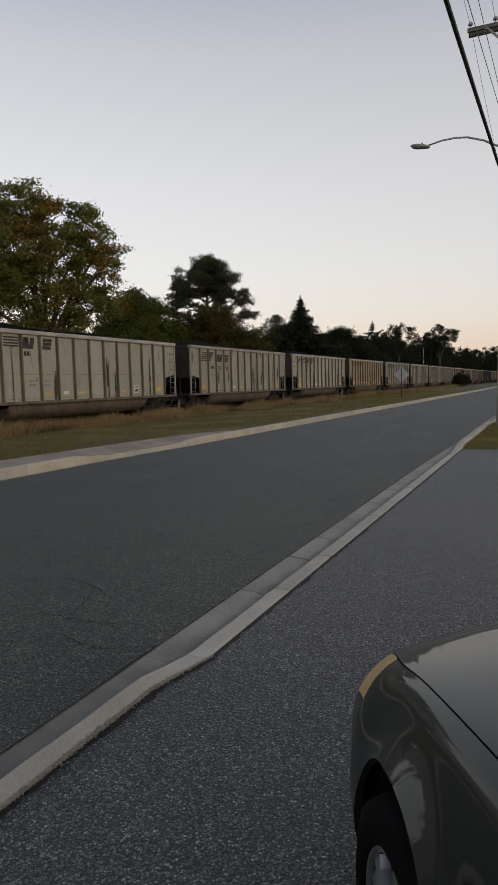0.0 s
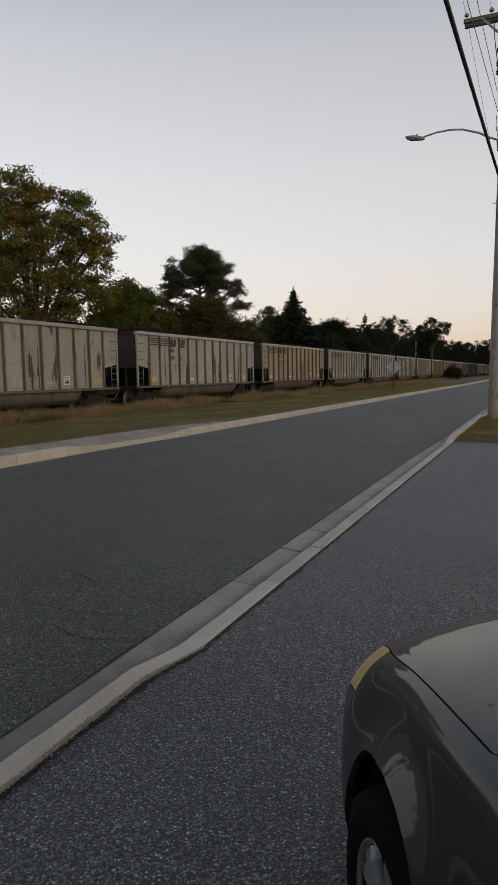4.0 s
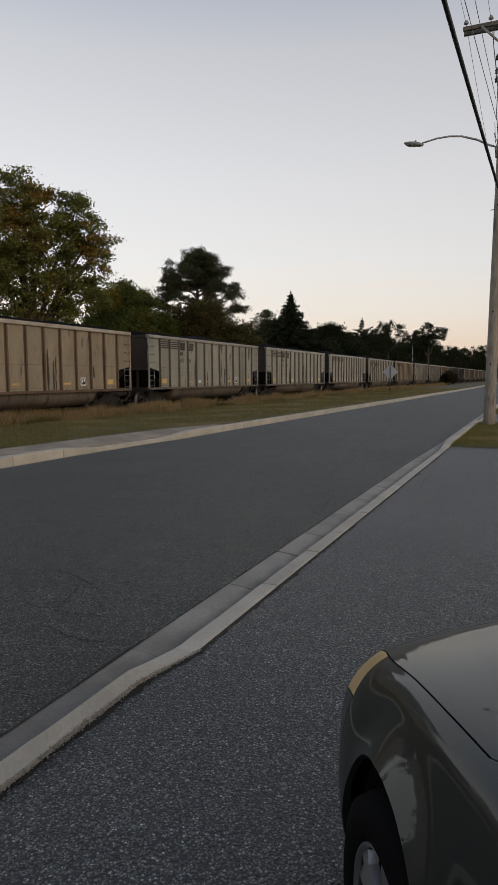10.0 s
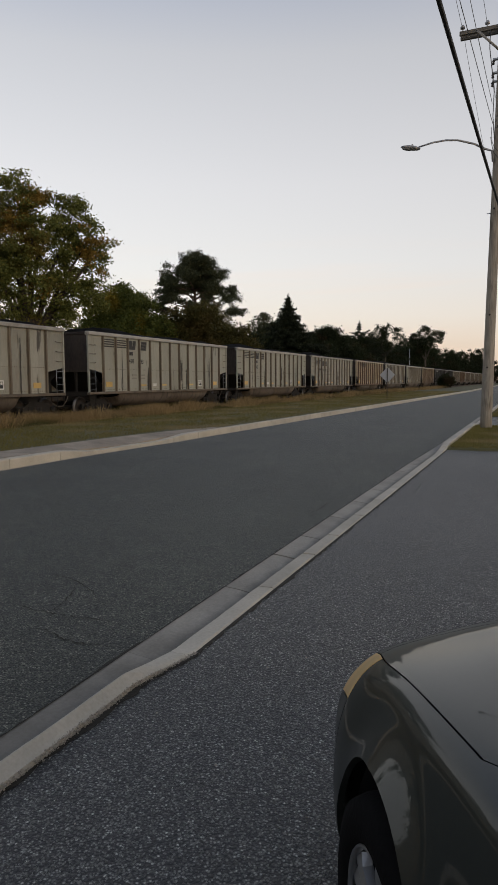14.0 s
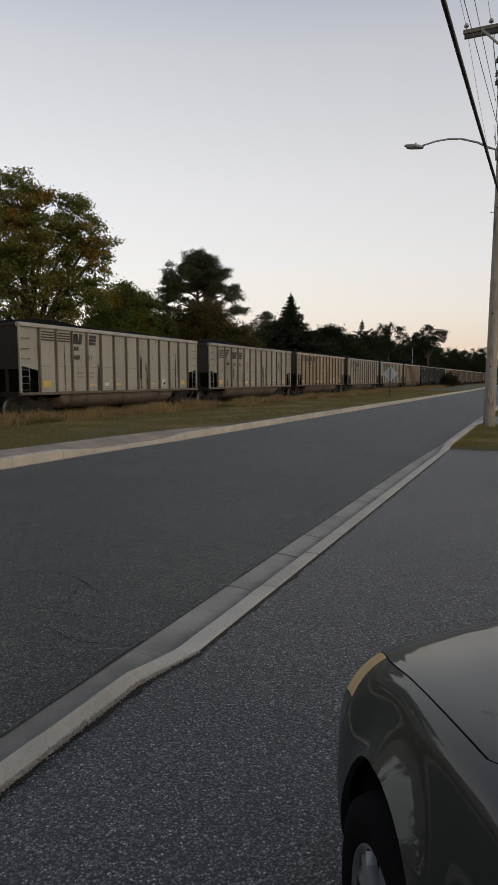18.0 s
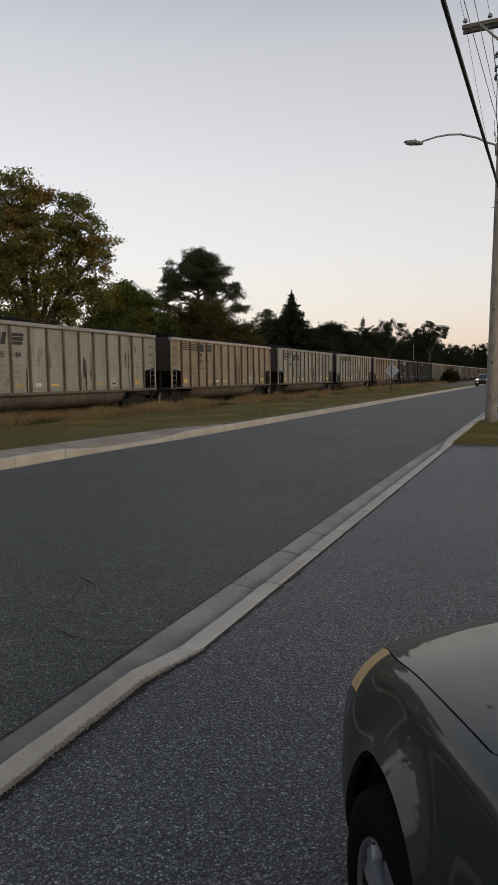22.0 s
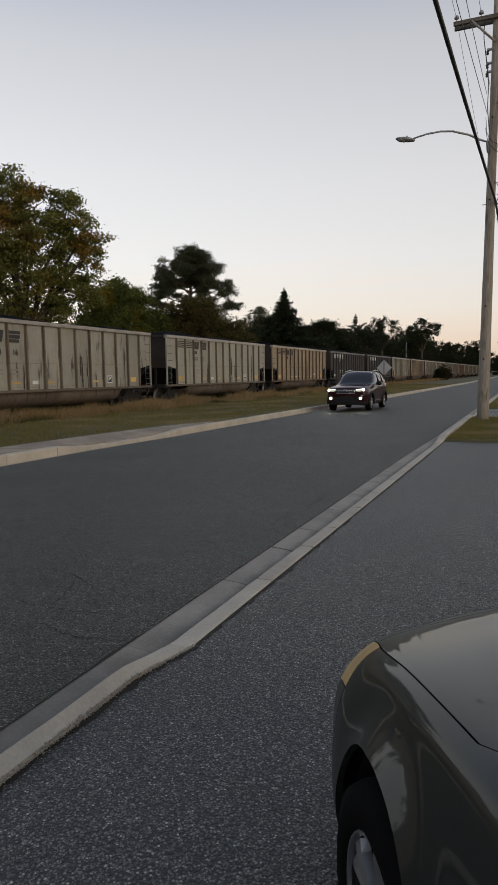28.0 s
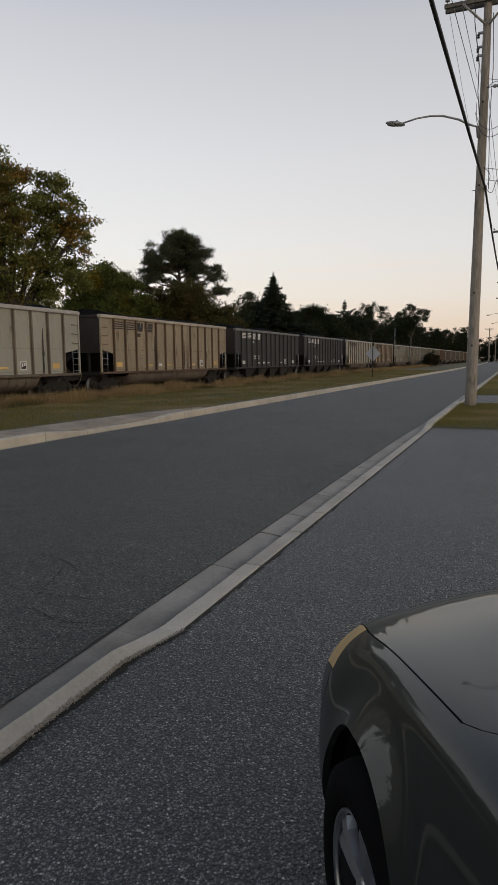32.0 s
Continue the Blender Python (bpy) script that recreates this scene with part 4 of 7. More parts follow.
def hopper_car(name, tone, logo, label, seed):
    car = tagged(thing(name), label, "railway wagon", "wagons of the train")
    paint, rib, chord = M[tone], M["rib_" + tone], M["chord_" + tone]
    pn = pe = pf = None
    for s, turn in ((1, 0), (-1, 180)):
        for i in range(14):
            y = mid(i) * s
            at = pose(1.49 * s, y, 0, 0, 0, turn)
            w = EDGE[i + 1] - EDGE[i] - 0.004
            if 0 < i < 13:
                if pn is None:
                    pn = part("side_panel", panel_mesh(w), paint, car, m=at)
                else:
                    same("side_panel", pn, car, at)
            elif i == 0:
                if pe is None:
                    pe = part("end_panel", panel_mesh(w, 1), paint, car, m=at)
                else:
                    same("end_panel", pe, car, at)
            else:
                if pf is None:
                    pf = part("end_panel", panel_mesh(w, -1), paint, car, m=at)
                else:
                    same("end_panel", pf, car, at)
        rb = None
        for r in RIBS:
            at = pose(1.49 * s, r * s, 0, 0, 0, turn)
            if rb is None:
                bm = B(-0.01, 0.085, -0.042, 0.042, 1.12, 3.73, 0.014)
                box(bm, -0.01, 0.010, -0.078, 0.078, 1.14, 3.72, 0.003)
                rb = part("rib", bm, rib, car, "rust-stained side rib" if s > 0 else "", m=at)
            else:
                same("rib", rb, car, at)
        part("top_chord", B(1.44 * s - 0.09, 1.44 * s + 0.15, -HALF, HALF, 3.70, 3.86, 0.02) if s > 0 else
             B(-1.59, -1.35, -HALF, HALF, 3.70, 3.86, 0.02), chord, car, "pale steel top rail")
        part("side_sill", B(1.40, 1.57, -HALF, HALF, 1.03, 1.145, 0.015) if s > 0 else B(-1.57, -1.40, -HALF, HALF, 1.03, 1.145, 0.015), rib, car)
        for e in (-1, 1):
            part("end_post", B(s * 1.49 - 0.04, s * 1.49 + 0.05, e * (HALF - 0.045) - 0.045, e * (HALF - 0.045) + 0.045, 1.1, 3.72, 0.012), paint, car)
            part("ladder", ladder(4, 1.12, 2.12), M["galv"], car, "thin steel ladder", pose(s * 1.515, e * (HALF - 0.32), 0))
            for z in (2.45, 2.85, 3.25):
                bm = bmesh.new()
                tube(bm, [(s * 1.50, e * (HALF - 0.12), z), (s * 1.57, e * (HALF - 0.14), z), (s * 1.57, e * (HALF - 0.52), z), (s * 1.50, e * (HALF - 0.54), z + 0.03)], 0.014, 6)
                part("grab_iron", bm, M["rib_" + tone], car)
            part("step", ladder(2, 0.42, 1.05), M["under"], car, "", pose(s * 1.50, e * (HALF - 0.3), 0))
    tagged(part("riveting", rivets(), rib, car), kind="stuff")
    for e in (-1, 1):
        part("end_wall", B(-1.46, 1.46, e * (HALF - 0.08) - 0.03, e * (HALF - 0.08) + 0.03, 2.05, 3.74, 0.0), M["endwall"], car, "soot-blackened end wall")
        part("end_chord", B(-1.5, 1.5, e * (HALF - 0.06) - 0.06, e * (HALF - 0.06) + 0.06, 3.72, 3.84, 0.015), M["endwall"], car)
        bm = bmesh.new()
        grid(bm, [[(x, e * (HALF - 0.15), 2.12), (x, e * (HALF - 1.8), 1.06)] for x in (-1.44, 1.44)], False)
        grid(bm, [[(x, e * (HALF - 0.15), 2.08), (x, e * (HALF - 1.8), 1.02)] for x in (1.44, -1.44)], False)
        part("slope_sheet", bm, M["under"], car)
        bm = B(-1.45, 1.45, e * (HALF - 0.1) - 0.08, e * (HALF - 0.1) + 0.08, 0.98, 1.16, 0.01)
        for x in (-0.75, 0.75):
            box(bm, x - 0.05, x + 0.05, e * (HALF - 0.12) - 0.05, e * (HALF - 0.12) + 0.05, 1.1, 2.1, 0.0)
        part("end_beam", bm, M["under"], car)
        bm = B(-0.11, 0.11, e * HALF - 0.2, e * HALF + 0.2, 0.76, 0.98, 0.02)
        box(bm, -0.14, 0.14, e * (HALF + 0.5) - 0.30, e * (HALF + 0.5) + 0.30, 0.72, 1.0, 0.05)
        part("coupler", bm, M["wheel"], car)
        part("air_hose", T([(0.35, e * HALF, 0.95), (0.36, e * (HALF + 0.12), 0.75), (0.3, e * (HALF + 0.3), 0.52), (0.2, e * (HALF + 0.55), 0.5), (0.1, e * (HALF + 0.75), 0.66)], 0.022, 6), M["rib_grey"], car)
    part("centre_sill", B(-0.25, 0.25, -HALF + 0.1, HALF - 0.1, 0.72, 1.05, 0.01), M["under"], car)
    if tone == "dark":
        for y in (-3.9, -1.3, 1.3, 3.9):
            bm = bmesh.new()
            a = [bm.verts.new((sx * 1.35, y + sy * 1.15, 1.05)) for sx, sy in ((-1, -1), (1, -1), (1, 1), (-1, 1))]
            b = [bm.verts.new((sx * 1.1, y + sy * 0.42, 0.38)) for sx, sy in ((-1, -1), (1, -1), (1, 1), (-1, 1))]
            bm.faces.new(b[::-1])
            for k in range(4):
                bm.faces.new((a[k], b[k], b[(k + 1) % 4], a[(k + 1) % 4]))
            bmesh.ops.recalc_face_normals(bm, faces=bm.faces)
            part("hopper_chute", bm, M["dark"], car)
    else:
        bm = bmesh.new()
        rows = []
        for y, q in ((-4.75, 0.3), (-4.6, 0.9), (-4.4, 1.0), (-0.06, 1.0), (-0.03, 0.97), (0.03, 0.97), (0.06, 1.0), (4.4, 1.0), (4.6, 0.9), (4.75, 0.3)):
            rows.append([(1.42 * math.copysign(abs(math.cos(a)) ** 0.55, math.cos(a)) * (0.98 if q < 1 else 1), y, 1.05 - 0.66 * q * math.sin(a) ** 0.8 if 0 < a < math.pi else 1.05)
                         for a in (math.pi * k / 14 for k in range(15))])
        grid(bm, rows)
        bmesh.ops.recalc_face_normals(bm, faces=bm.faces)
        part("tub", bm, M["tub"], car, "rounded rust-brown tub below the sill")
    part("coal_load", heap(seed), M["coal"], car, "heaped black coal")
    # soot that has run down beside the ribs
    if tone != "dark":
        rs = random.Random(40 + seed)
        for i, n_run in ((4, 2), (8, 4), (1 + seed, 1), (11, 1)):
            bm = bmesh.new()
            for _ in range(n_run):
                y0 = rs.uniform(EDGE[i] + 0.2, EDGE[i + 1] - 0.15) if i != 4 else EDGE[5] - rs.uniform(0.1, 0.22)
                top, low = rs.uniform(2.0, 3.4), 1.16 + rs.choice((0.0, 0.0, 0.5))
                w, lean, k, pv = rs.uniform(0.03, 0.085), rs.uniform(-0.04, 0.04), 9, None
                for j in range(k + 1):
                    f = j / k
                    ww = w * (0.15 + 0.85 * math.sin(math.pi * min(1.0, 0.08 + f * 0.7))) * rs.uniform(0.55, 1.2)
                    yc, z = y0 + lean * f + rs.uniform(-0.012, 0.012), top + (low - top) * f
                    cur = (bm.verts.new((1.502, yc - ww, z)), bm.verts.new((1.502, yc + ww, z)))
                    if pv:
                        bm.faces.new((pv[0], cur[0], cur[1], pv[1]))
                    pv = cur
            part("soot_run", bm, M["soot"], car, "black soot run")
    # markings on the side that faces the road
    mk = M["markwhite"] if tone == "dark" else M["mark"]
    y2, y3, y4, y5 = (EDGE[i] + 0.16 for i in (1, 2, 3, 4))
    if logo == 1:
        for y in (y2, y3):
            part("striped_emblem", bars([(y, y + 0.76, 3.22 + 0.105 * k, 3.275 + 0.105 * k) for k in range(4)]), mk, car)
        part("slanted_emblem", bars([(y4 - 0.08, y4 + 0.13, 3.17, 3.6, 0.07), (y4 + 0.135, y4 + 0.31, 3.17, 3.6, -0.02), (y4 + 0.315, y4 + 0.52, 3.17, 3.6, 0.09)]), mk, car)
        part("stepped_emblem", bars([(y5 + 0.03, y5 + 0.50, 3.17, 3.295), (y5 + 0.05, y5 + 0.53, 3.315, 3.445, 0.02), (y5 + 0.07, y5 + 0.57, 3.465, 3.6)]), mk, car)
    else:
        part("striped_emblem", bars([(EDGE[1] + 0.16 + 0.05 * k, EDGE[2] - 0.13, 3.0 + 0.11 * k, 3.06 + 0.11 * k, 0.03) for k in range(5)]), mk, car)
        part("slanted_emblem", bars([(EDGE[2] + 0.13, EDGE[2] + 0.30 + 0.11 * k, 3.0 + 0.11 * k, 3.09 + 0.11 * k, 0.05) for k in range(5)]), mk, car)
        part("slanted_emblem", bars([(y4 - 0.03, y4 + 0.17, 2.98, 3.42, 0.1), (y4 + 0.2, y4 + 0.37, 2.98, 3.42, 0.04), (y4 + 0.4, y4 + 0.6, 2.98, 3.42, 0.12)]), mk, car)
        part("stepped_emblem", bars([(y5 - 0.08, y5 + 0.5, 2.98, 3.1), (y5 - 0.06, y5 + 0.53, 3.13, 3.27, 0.02), (y5 - 0.04, y5 + 0.58, 3.3, 3.42)]), mk, car)
    zb, yb = (2.86, y4 + 0.02) if logo == 1 else (2.52, y3 + 0.30)
    part("stencil_mark", bars([(yb, yb + 0.12, zb + 0.03, zb + 0.2), (yb + 0.18, yb + 0.28, zb + 0.03, zb + 0.2)]), mk, car)
    ft = M["markwhite"] if tone == "dark" else M["faint"]
    part("stencil_mark", bars([(y4 + 0.25, y4 + 0.6, 1.9, 1.96), (y4 + 0.25, y4 + 0.6, 1.74, 1.80), (y5 + 0.0, y5 + 0.35, 1.9, 1.96), (y5, y5 + 0.35, 1.74, 1.8)]), ft, car)
    part("reflector", bars([(EDGE[1] + 0.22, EDGE[1] + 0.72, 1.36, 1.60)]), M["amber"] if tone != "dark" else M["markwhite"], car, "faded yellow reflector")
    part("reflector", bars([(EDGE[12] + 0.25, EDGE[12] + 0.7, 1.36, 1.58)]), M["amber"] if tone != "dark" else M["markwhite"], car, "faded yellow reflector")
    for i in (4, 6, 9):
        part("reflector_strip", bars([(EDGE[i] + 0.2, EDGE[i] + 0.65, 1.38, 1.46)]), M["amber"] if tone != "dark" else M["markwhite"], car, "faded yellow strip")
    part("small_plate", bars([(EDGE[5] + 0.3, EDGE[5] + 0.62, 1.36, 1.5)]), M["markwhite"], car, "small white plate")
    tag = part("data_plate", bars([(EDGE[10] + 0.3, EDGE[10] + 0.68, 1.32, 1.68)]), M["markwhite"], car, "white and black data plate")
    part("inset", bars([(EDGE[10] + 0.35, EDGE[10] + 0.63, 1.37, 1.63)], 1.507), M["mark"], tag)
    part("inset", bars([(EDGE[10] + 0.38, EDGE[10] + 0.46, 1.45, 1.6), (EDGE[10] + 0.5, EDGE[10] + 0.6, 1.5, 1.6)], 1.511), M["markwhite"], tag)
    # bogies
    ws = sf = None
    for e in (-1, 1):
        bog = part("bogie", B(-1.0, 1.0, -0.2, 0.2, 0.5, 0.72, 0.02), M["under"], car, "grimy cast-steel bogie", pose(0, e * 6.1, 0))
        for a in (-1, 1):
            at = pose(0, a * 0.89, 0.457)
            if ws is None:
                ws = part("wheelset", wheelset(), [M["wheel"]], bog, "steel wheelset with worn bright rims", at)
                ws.data.materials.append(M["tread"])
                for f in ws.data.polygons:
                    r = math.hypot(f.center.y, f.center.z)
                    if r > 0.40 and abs(f.center.x) > 0.69 and abs(f.normal.x) < 0.999:
                        f.material_index = 1
            else:
                same("wheelset", ws, bog, at)
        for s, turn in ((1, 0), (-1, 180)):
            at = pose(s * 1.0, 0, 0, 0, 0, turn)
            if sf is None:
                sf = part("side_frame", side_frame(), M["under"], bog, "", at)
            else:
                same("side_frame", sf, bog, at)
    return car


def figures(text, mk, car, y, z, size=0.30):
    """Painted figures on the side sheet, in the built-in font."""
    cu = bpy.data.curves.new("figures", "FONT")
    cu.body, cu.size, cu.offset = text, size, 0.006
    tmp = bpy.data.objects.new("figures", cu)
    me = bpy.data.meshes.new_from_object(tmp)
    bpy.data.objects.remove(tmp)
    bpy.data.curves.remove(cu)
    me.materials.clear()
    me.materials.append(mk)
    ob = new("painted_figures", me)
    ob.parent = car
    ob.matrix_basis = Matrix(((0, 0, 1, 1.503), (1, 0, 0, y), (0, 1, 0, z), (0, 0, 0, 1)))
    return ob


LAB = {"g1": "weathered grey coal wagon heaped with coal, rust-stained ribs", "g2": "grey coal wagon with a striped emblem, streaked with soot",
       "g3": "sooty grey coal wagon with black streaks, heaped with coal",
       "t1": "tan rust-streaked coal wagon heaped with coal", "d1": "sooty black hopper wagon with white stencil marks"}
proto = {"g1": hopper_car("coal_wagon", "grey", 1, LAB["g1"], 1), "g2": hopper_car("coal_wagon", "grey2", 2, LAB["g2"], 2), "g3": hopper_car("coal_wagon", "grey2", 1, LAB["g3"], 5),
         "t1": hopper_car("coal_wagon", "tan", 1, LAB["t1"], 3), "d1": hopper_car("coal_wagon", "dark", 1, LAB["d1"], 4)}
ORDER = ["g1", "g1", "g2", "g1", "t1", "g3", "g1", "g1", "g2", "t1", "g2", "g1", "t1", "d1", "d1", "g1", "t1", "g1", "g1", "g2", "g1", "t1", "g1", "g1", "g2", "g1", "t1", "g1"]
WAGONS = []
used = set()
for n, key in enumerate(ORDER):
    if key in used:
        w = copy_thing(proto[key], pose(TRACK, 0, 0))
    else:
        used.add(key)
        w = proto[key]
    WAGONS.append((n - 1, w))
NUMBERS = {1: ("510", "30"), 2: ("480", "14"), 3: ("502", "86"), 4: ("503", "91"), 5: ("470", "83"), 6: ("480", "11"), 7: ("525", "84"), 8: ("498", "91"), 9: ("514", "16"), 10: ("476", "97")}
for k, w in WAGONS:
    if k in NUMBERS:
        shift = 0.16 if ORDER[k + 1] == "g2" else 0.0
        for text, i in zip(NUMBERS[k], (3, 4)):
            figures(text, M["mark"], w, EDGE[i] + 0.10 + shift, 2.50)

# ---- trees, woods, weeds ----
def leaf_quads(centres, per, spread, size, rng, up=0.0):
    """Loose leaves in clumps round the centres."""
    c = np.repeat(np.asarray(centres), per, axis=0)
    n = len(c)
    p = c + rng.normal(size=(n, 3)) * np.asarray(spread)
    a = rng.normal(size=(n, 3))
    a[:, 2] *= 1 - up
    a /= np.linalg.norm(a, axis=1)[:, None]
    b = np.cross(a, rng.normal(size=(n, 3)))
    b /= np.linalg.norm(b, axis=1)[:, None]
    s = size * rng.uniform(0.6, 1.35, n)[:, None]
    a, b = a * s * 0.5, b * s * 0.34
    return np.stack([p - a, p + b * 0.9, p + a, p - b * 0.9], axis=1)


def clumps(lobes, n, rng, flat=1.0, shell=0.45):
    """Clump centres inside the lobes (x, y, z, r), denser towards their skins."""
    w = np.array([q[3] ** 2.2 for q in lobes])
    pick = rng.choice(len(lobes), n, p=w / w.sum())
    d = rng.normal(size=(n, 3))
    d /= np.linalg.norm(d, axis=1)[:, None]
    rad = (shell + (1 - shell) * rng.uniform(0, 1, n)) * np.array([lobes[i][3] for i in pick])
    d *= rad[:, None]
    d[:, 2] *= flat
    return np.array([lobes[i][:3] for i in pick]) + d


def tree(name, label, base, lobes, leaf, n, per, size, spread, seed, trunk=0.25, fork=0.35, bark="bark", flat=1.0, shell=0.45, twigs=3, leader=0.0, tufts=0, group="trees behind the railway", turning=()):
    rng = np.random.default_rng(seed)
    bx, by = base
    t = tagged(thing(name, pose(bx, by, 0)), label, "tree", group)
    L = [(x - bx, y - by, z, r) for x, y, z, r in lobes]
    main = list(L)
    for x, y, z, r in main:
        # smaller tufts that break the outline
        for _ in range(tufts):
            d = rng.normal(size=3)
            d /= np.linalg.norm(d)
            L.append((x + d[0] * r, y + d[1] * r, z + d[2] * r * flat, r * rng.uniform(0.22, 0.42)))
    low, top = min(q[2] for q in main), max(q[2] for q in main)
    zf = max(0.8, low * 0.9 * fork / 0.35 * 0.8)
    bm = bmesh.new()
    tube(bm, [(0, 0, -0.3), (0.03, 0, zf * 0.5), (0.05, -0.04, zf)], [trunk * 1.35, trunk * 1.05, trunk * 0.9], 9)
    part("trunk", bm, M[bark], t)
    bm = bmesh.new()
    if leader:
        tube(bm, [(0.05, -0.04, zf - 0.1), (0.1, 0.05, zf + (leader - zf) * 0.5), (0.0, 0.1, leader)], [trunk * 0.9, trunk * 0.6, 0.05], 8)
    for x, y, z, r in main:
        if leader:
            z0 = min(z - 0.25 * math.hypot(x, y) - 0.2, leader - 0.3)
            tube(bm, [(0.06, 0.02, z0), (x * 0.55, y * 0.55, z0 + (z - z0) * 0.45), (x, y, z)], [trunk * 0.34, trunk * 0.24, 0.03], 6, False)
            continue
        m = Vector((x * 0.45 + rng.normal() * 0.15, y * 0.45 + rng.normal() * 0.15, zf + (z - zf) * 0.55))
        tube(bm, [(0.05, -0.04, zf - 0.15), m, (x, y, z)], [trunk * 0.6, trunk * 0.34, 0.035], 6, False)
        for _ in range(twigs):
            d = Vector(rng.normal(size=3)).normalized() * r * 0.85
            tube(bm, [(x, y, z), Vector((x, y, z)) + d * 0.5 + Vector((0, 0, 0.1)), Vector((x, y, z)) + d], [0.04, 0.028, 0.012], 5, False)
    part("limb_tangle", bm, M[bark], t)
    cen = clumps(L, n, rng, flat, shell)
    if turning:
        # boughs that have turned colour
        gold = np.zeros(len(cen), bool)
        for x, y, z, r in turning:
            gold |= np.linalg.norm(cen - np.array((x - bx, y - by, z)), axis=1) + rng.normal(size=len(cen)) * 0.25 < r
        quads("turned_foliage", leaf_quads(cen[gold], per, spread, size, rng), M[leaf + "_gold"], t, "orange-brown leaves")
        cen = cen[~gold]
    quads("crown", leaf_quads(cen, per, spread, size, rng), M[leaf], t)
    return t


def conifer(name, label, base, height, radius, seed, leaf="leaf_spruce", tiers=26, lean=0.0, ragged=0.0):
    rng = np.random.default_rng(seed)
    t = tagged(thing(name, pose(base[0], base[1], 0)), label, "tree", "trees behind the railway")
    part("trunk", T([(0, 0, -0.3), (lean * 0.5, 0, height * 0.5), (lean, 0, height)], [0.24, 0.14, 0.02], 8), M["pinebark"], t)
    bm, cen = bmesh.new(), []
    for k in range(tiers):
        f = k / (tiers - 1)
        z = height * (0.06 + 0.92 * f)
        r = radius * (1 - f) ** 1.05 * rng.uniform(0.66, 1.16) + 0.02
        nb = int((6 + 4.5 * r) * (1 - 0.5 * ragged))
        for j in range(nb):
            a = 2 * math.pi * (j + rng.uniform(0, 0.8)) / nb + k
            rr = r * rng.uniform(0.55 - ragged * 0.3, 1.18 + ragged * 0.6)
            e = Vector((math.cos(a) * rr + lean * f, math.sin(a) * rr, z - rr * rng.uniform(-0.5 * ragged, 0.22)))
            tube(bm, [(lean * f, 0, z), e], [0.035, 0.012], 4, False)
            for q in np.linspace(0.25, 1.0, max(3, int(rr / 0.28))):
                cen.append((lean * f + (e.x - lean * f) * q, e.y * q, z + (e.z - z) * q))
    part("limb_tangle", bm, M["pinebark"], t)
    tip = [(lean, 0, height * 0.90 + (height * 0.10 + 0.4) * k / 15) for k in range(16)]
    quads("crown", np.concatenate([leaf_quads(cen, 24, (0.15, 0.15, 0.09), 0.22, rng, 0.4), leaf_quads(tip, 14, (0.07, 0.07, 0.08), 0.14, rng, 0.2)]), M[leaf], t)
    return t


MAPLE = [(-28.1, 31.2, 11.7, 1.9), (-27.1, 32.1, 11.0, 1.8), (-28.3, 31.0, 9.6, 2.4), (-27.0, 32.2, 9.1, 2.3), (-29.8, 29.6, 10.1, 3.0),
         (-30.1, 29.3, 7.0, 2.8), (-28.2, 31.2, 6.8, 2.3), (-26.7, 32.4, 6.5, 1.9), (-25.5, 33.4, 10.9, 1.4), (-24.7, 34.0, 10.0, 1.4),
         (-24.9, 33.8, 8.4, 1.6), (-24.1, 34.4, 9.5, 0.8), (-25.5, 33.4, 6.9, 1.5), (-24.5, 34.1, 6.9, 1.0), (-26.3, 32.8, 5.2, 1.1)]
MAPLE = [(x, y, z, r * 0.86) for x, y, z, r in MAPLE]
tree("maple_tree", "tall maple turning orange in patches, behind the railway", (-27.4, 31.9), MAPLE, "leaf_maple", 1150, 84, 0.145, (0.23, 0.23, 0.12), 11, 0.34, shell=0.72, twigs=6, tufts=11,
     turning=((-26.2, 31.8, 12.2, 0.85), (-27.5, 31.0, 10.7, 1.0), (-24.3, 33.4, 8.9, 0.95), (-23.9, 34.0, 9.9, 0.6), (-26.2, 31.6, 6.9, 0.6)))
tree("round_tree", "rounded green broadleaf tree behind the wagons", (-33.0, 50.1),
     [(-33.1, 50.0, 8.3, 1.7), (-34.3, 49.2, 7.5, 1.4), (-31.9, 50.8, 7.5, 1.5), (-33.1, 50.0, 6.3, 2.3), (-34.9, 48.8, 5.8, 1.5), (-30.9, 51.4, 6.1, 1.5), (-33, 50, 4.4, 2.6)],
     "leaf_oak", 950, 70, 0.21, (0.27, 0.27, 0.18), 12, 0.26, tufts=8)
# the pine: a domed head of flat plates, open below
pr = np.random.default_rng(131)
PINE = [(-32.0, 62.3, 14.2, 1.1), (-31.6, 62.4, 13.3, 1.4), (-32.7, 62.0, 12.8, 1.4)]
for k in range(58):
    z = 8.5 + 5.3 * (k + 0.5) / 58
    w = float(np.interp(z, [8, 9.2, 10.6, 12, 13.2, 14.4], [5.6, 5.4, 5.0, 4.2, 2.9, 0.9]))
    a = 2.4 * k + pr.uniform(-0.4, 0.4)
    q = w * pr.uniform(0.62, 0.98) if z < 10.3 else w * pr.uniform(0.12, 0.92)
    PINE.append((-32.1 + q * math.cos(a), 62.2 + q * math.sin(a), z, pr.uniform(0.5, 0.8) if z < 10.3 else pr.uniform(0.8, 1.15)))
tree("pine_tree", "dark flat-topped pine with open lower boughs", (-32.3, 62.1), PINE,
     "leaf_pine", 1000, 84, 0.15, (0.22, 0.22, 0.13), 13, 0.26, 0.40, "pinebark", 0.62, 0.35, leader=13.4, tufts=3)
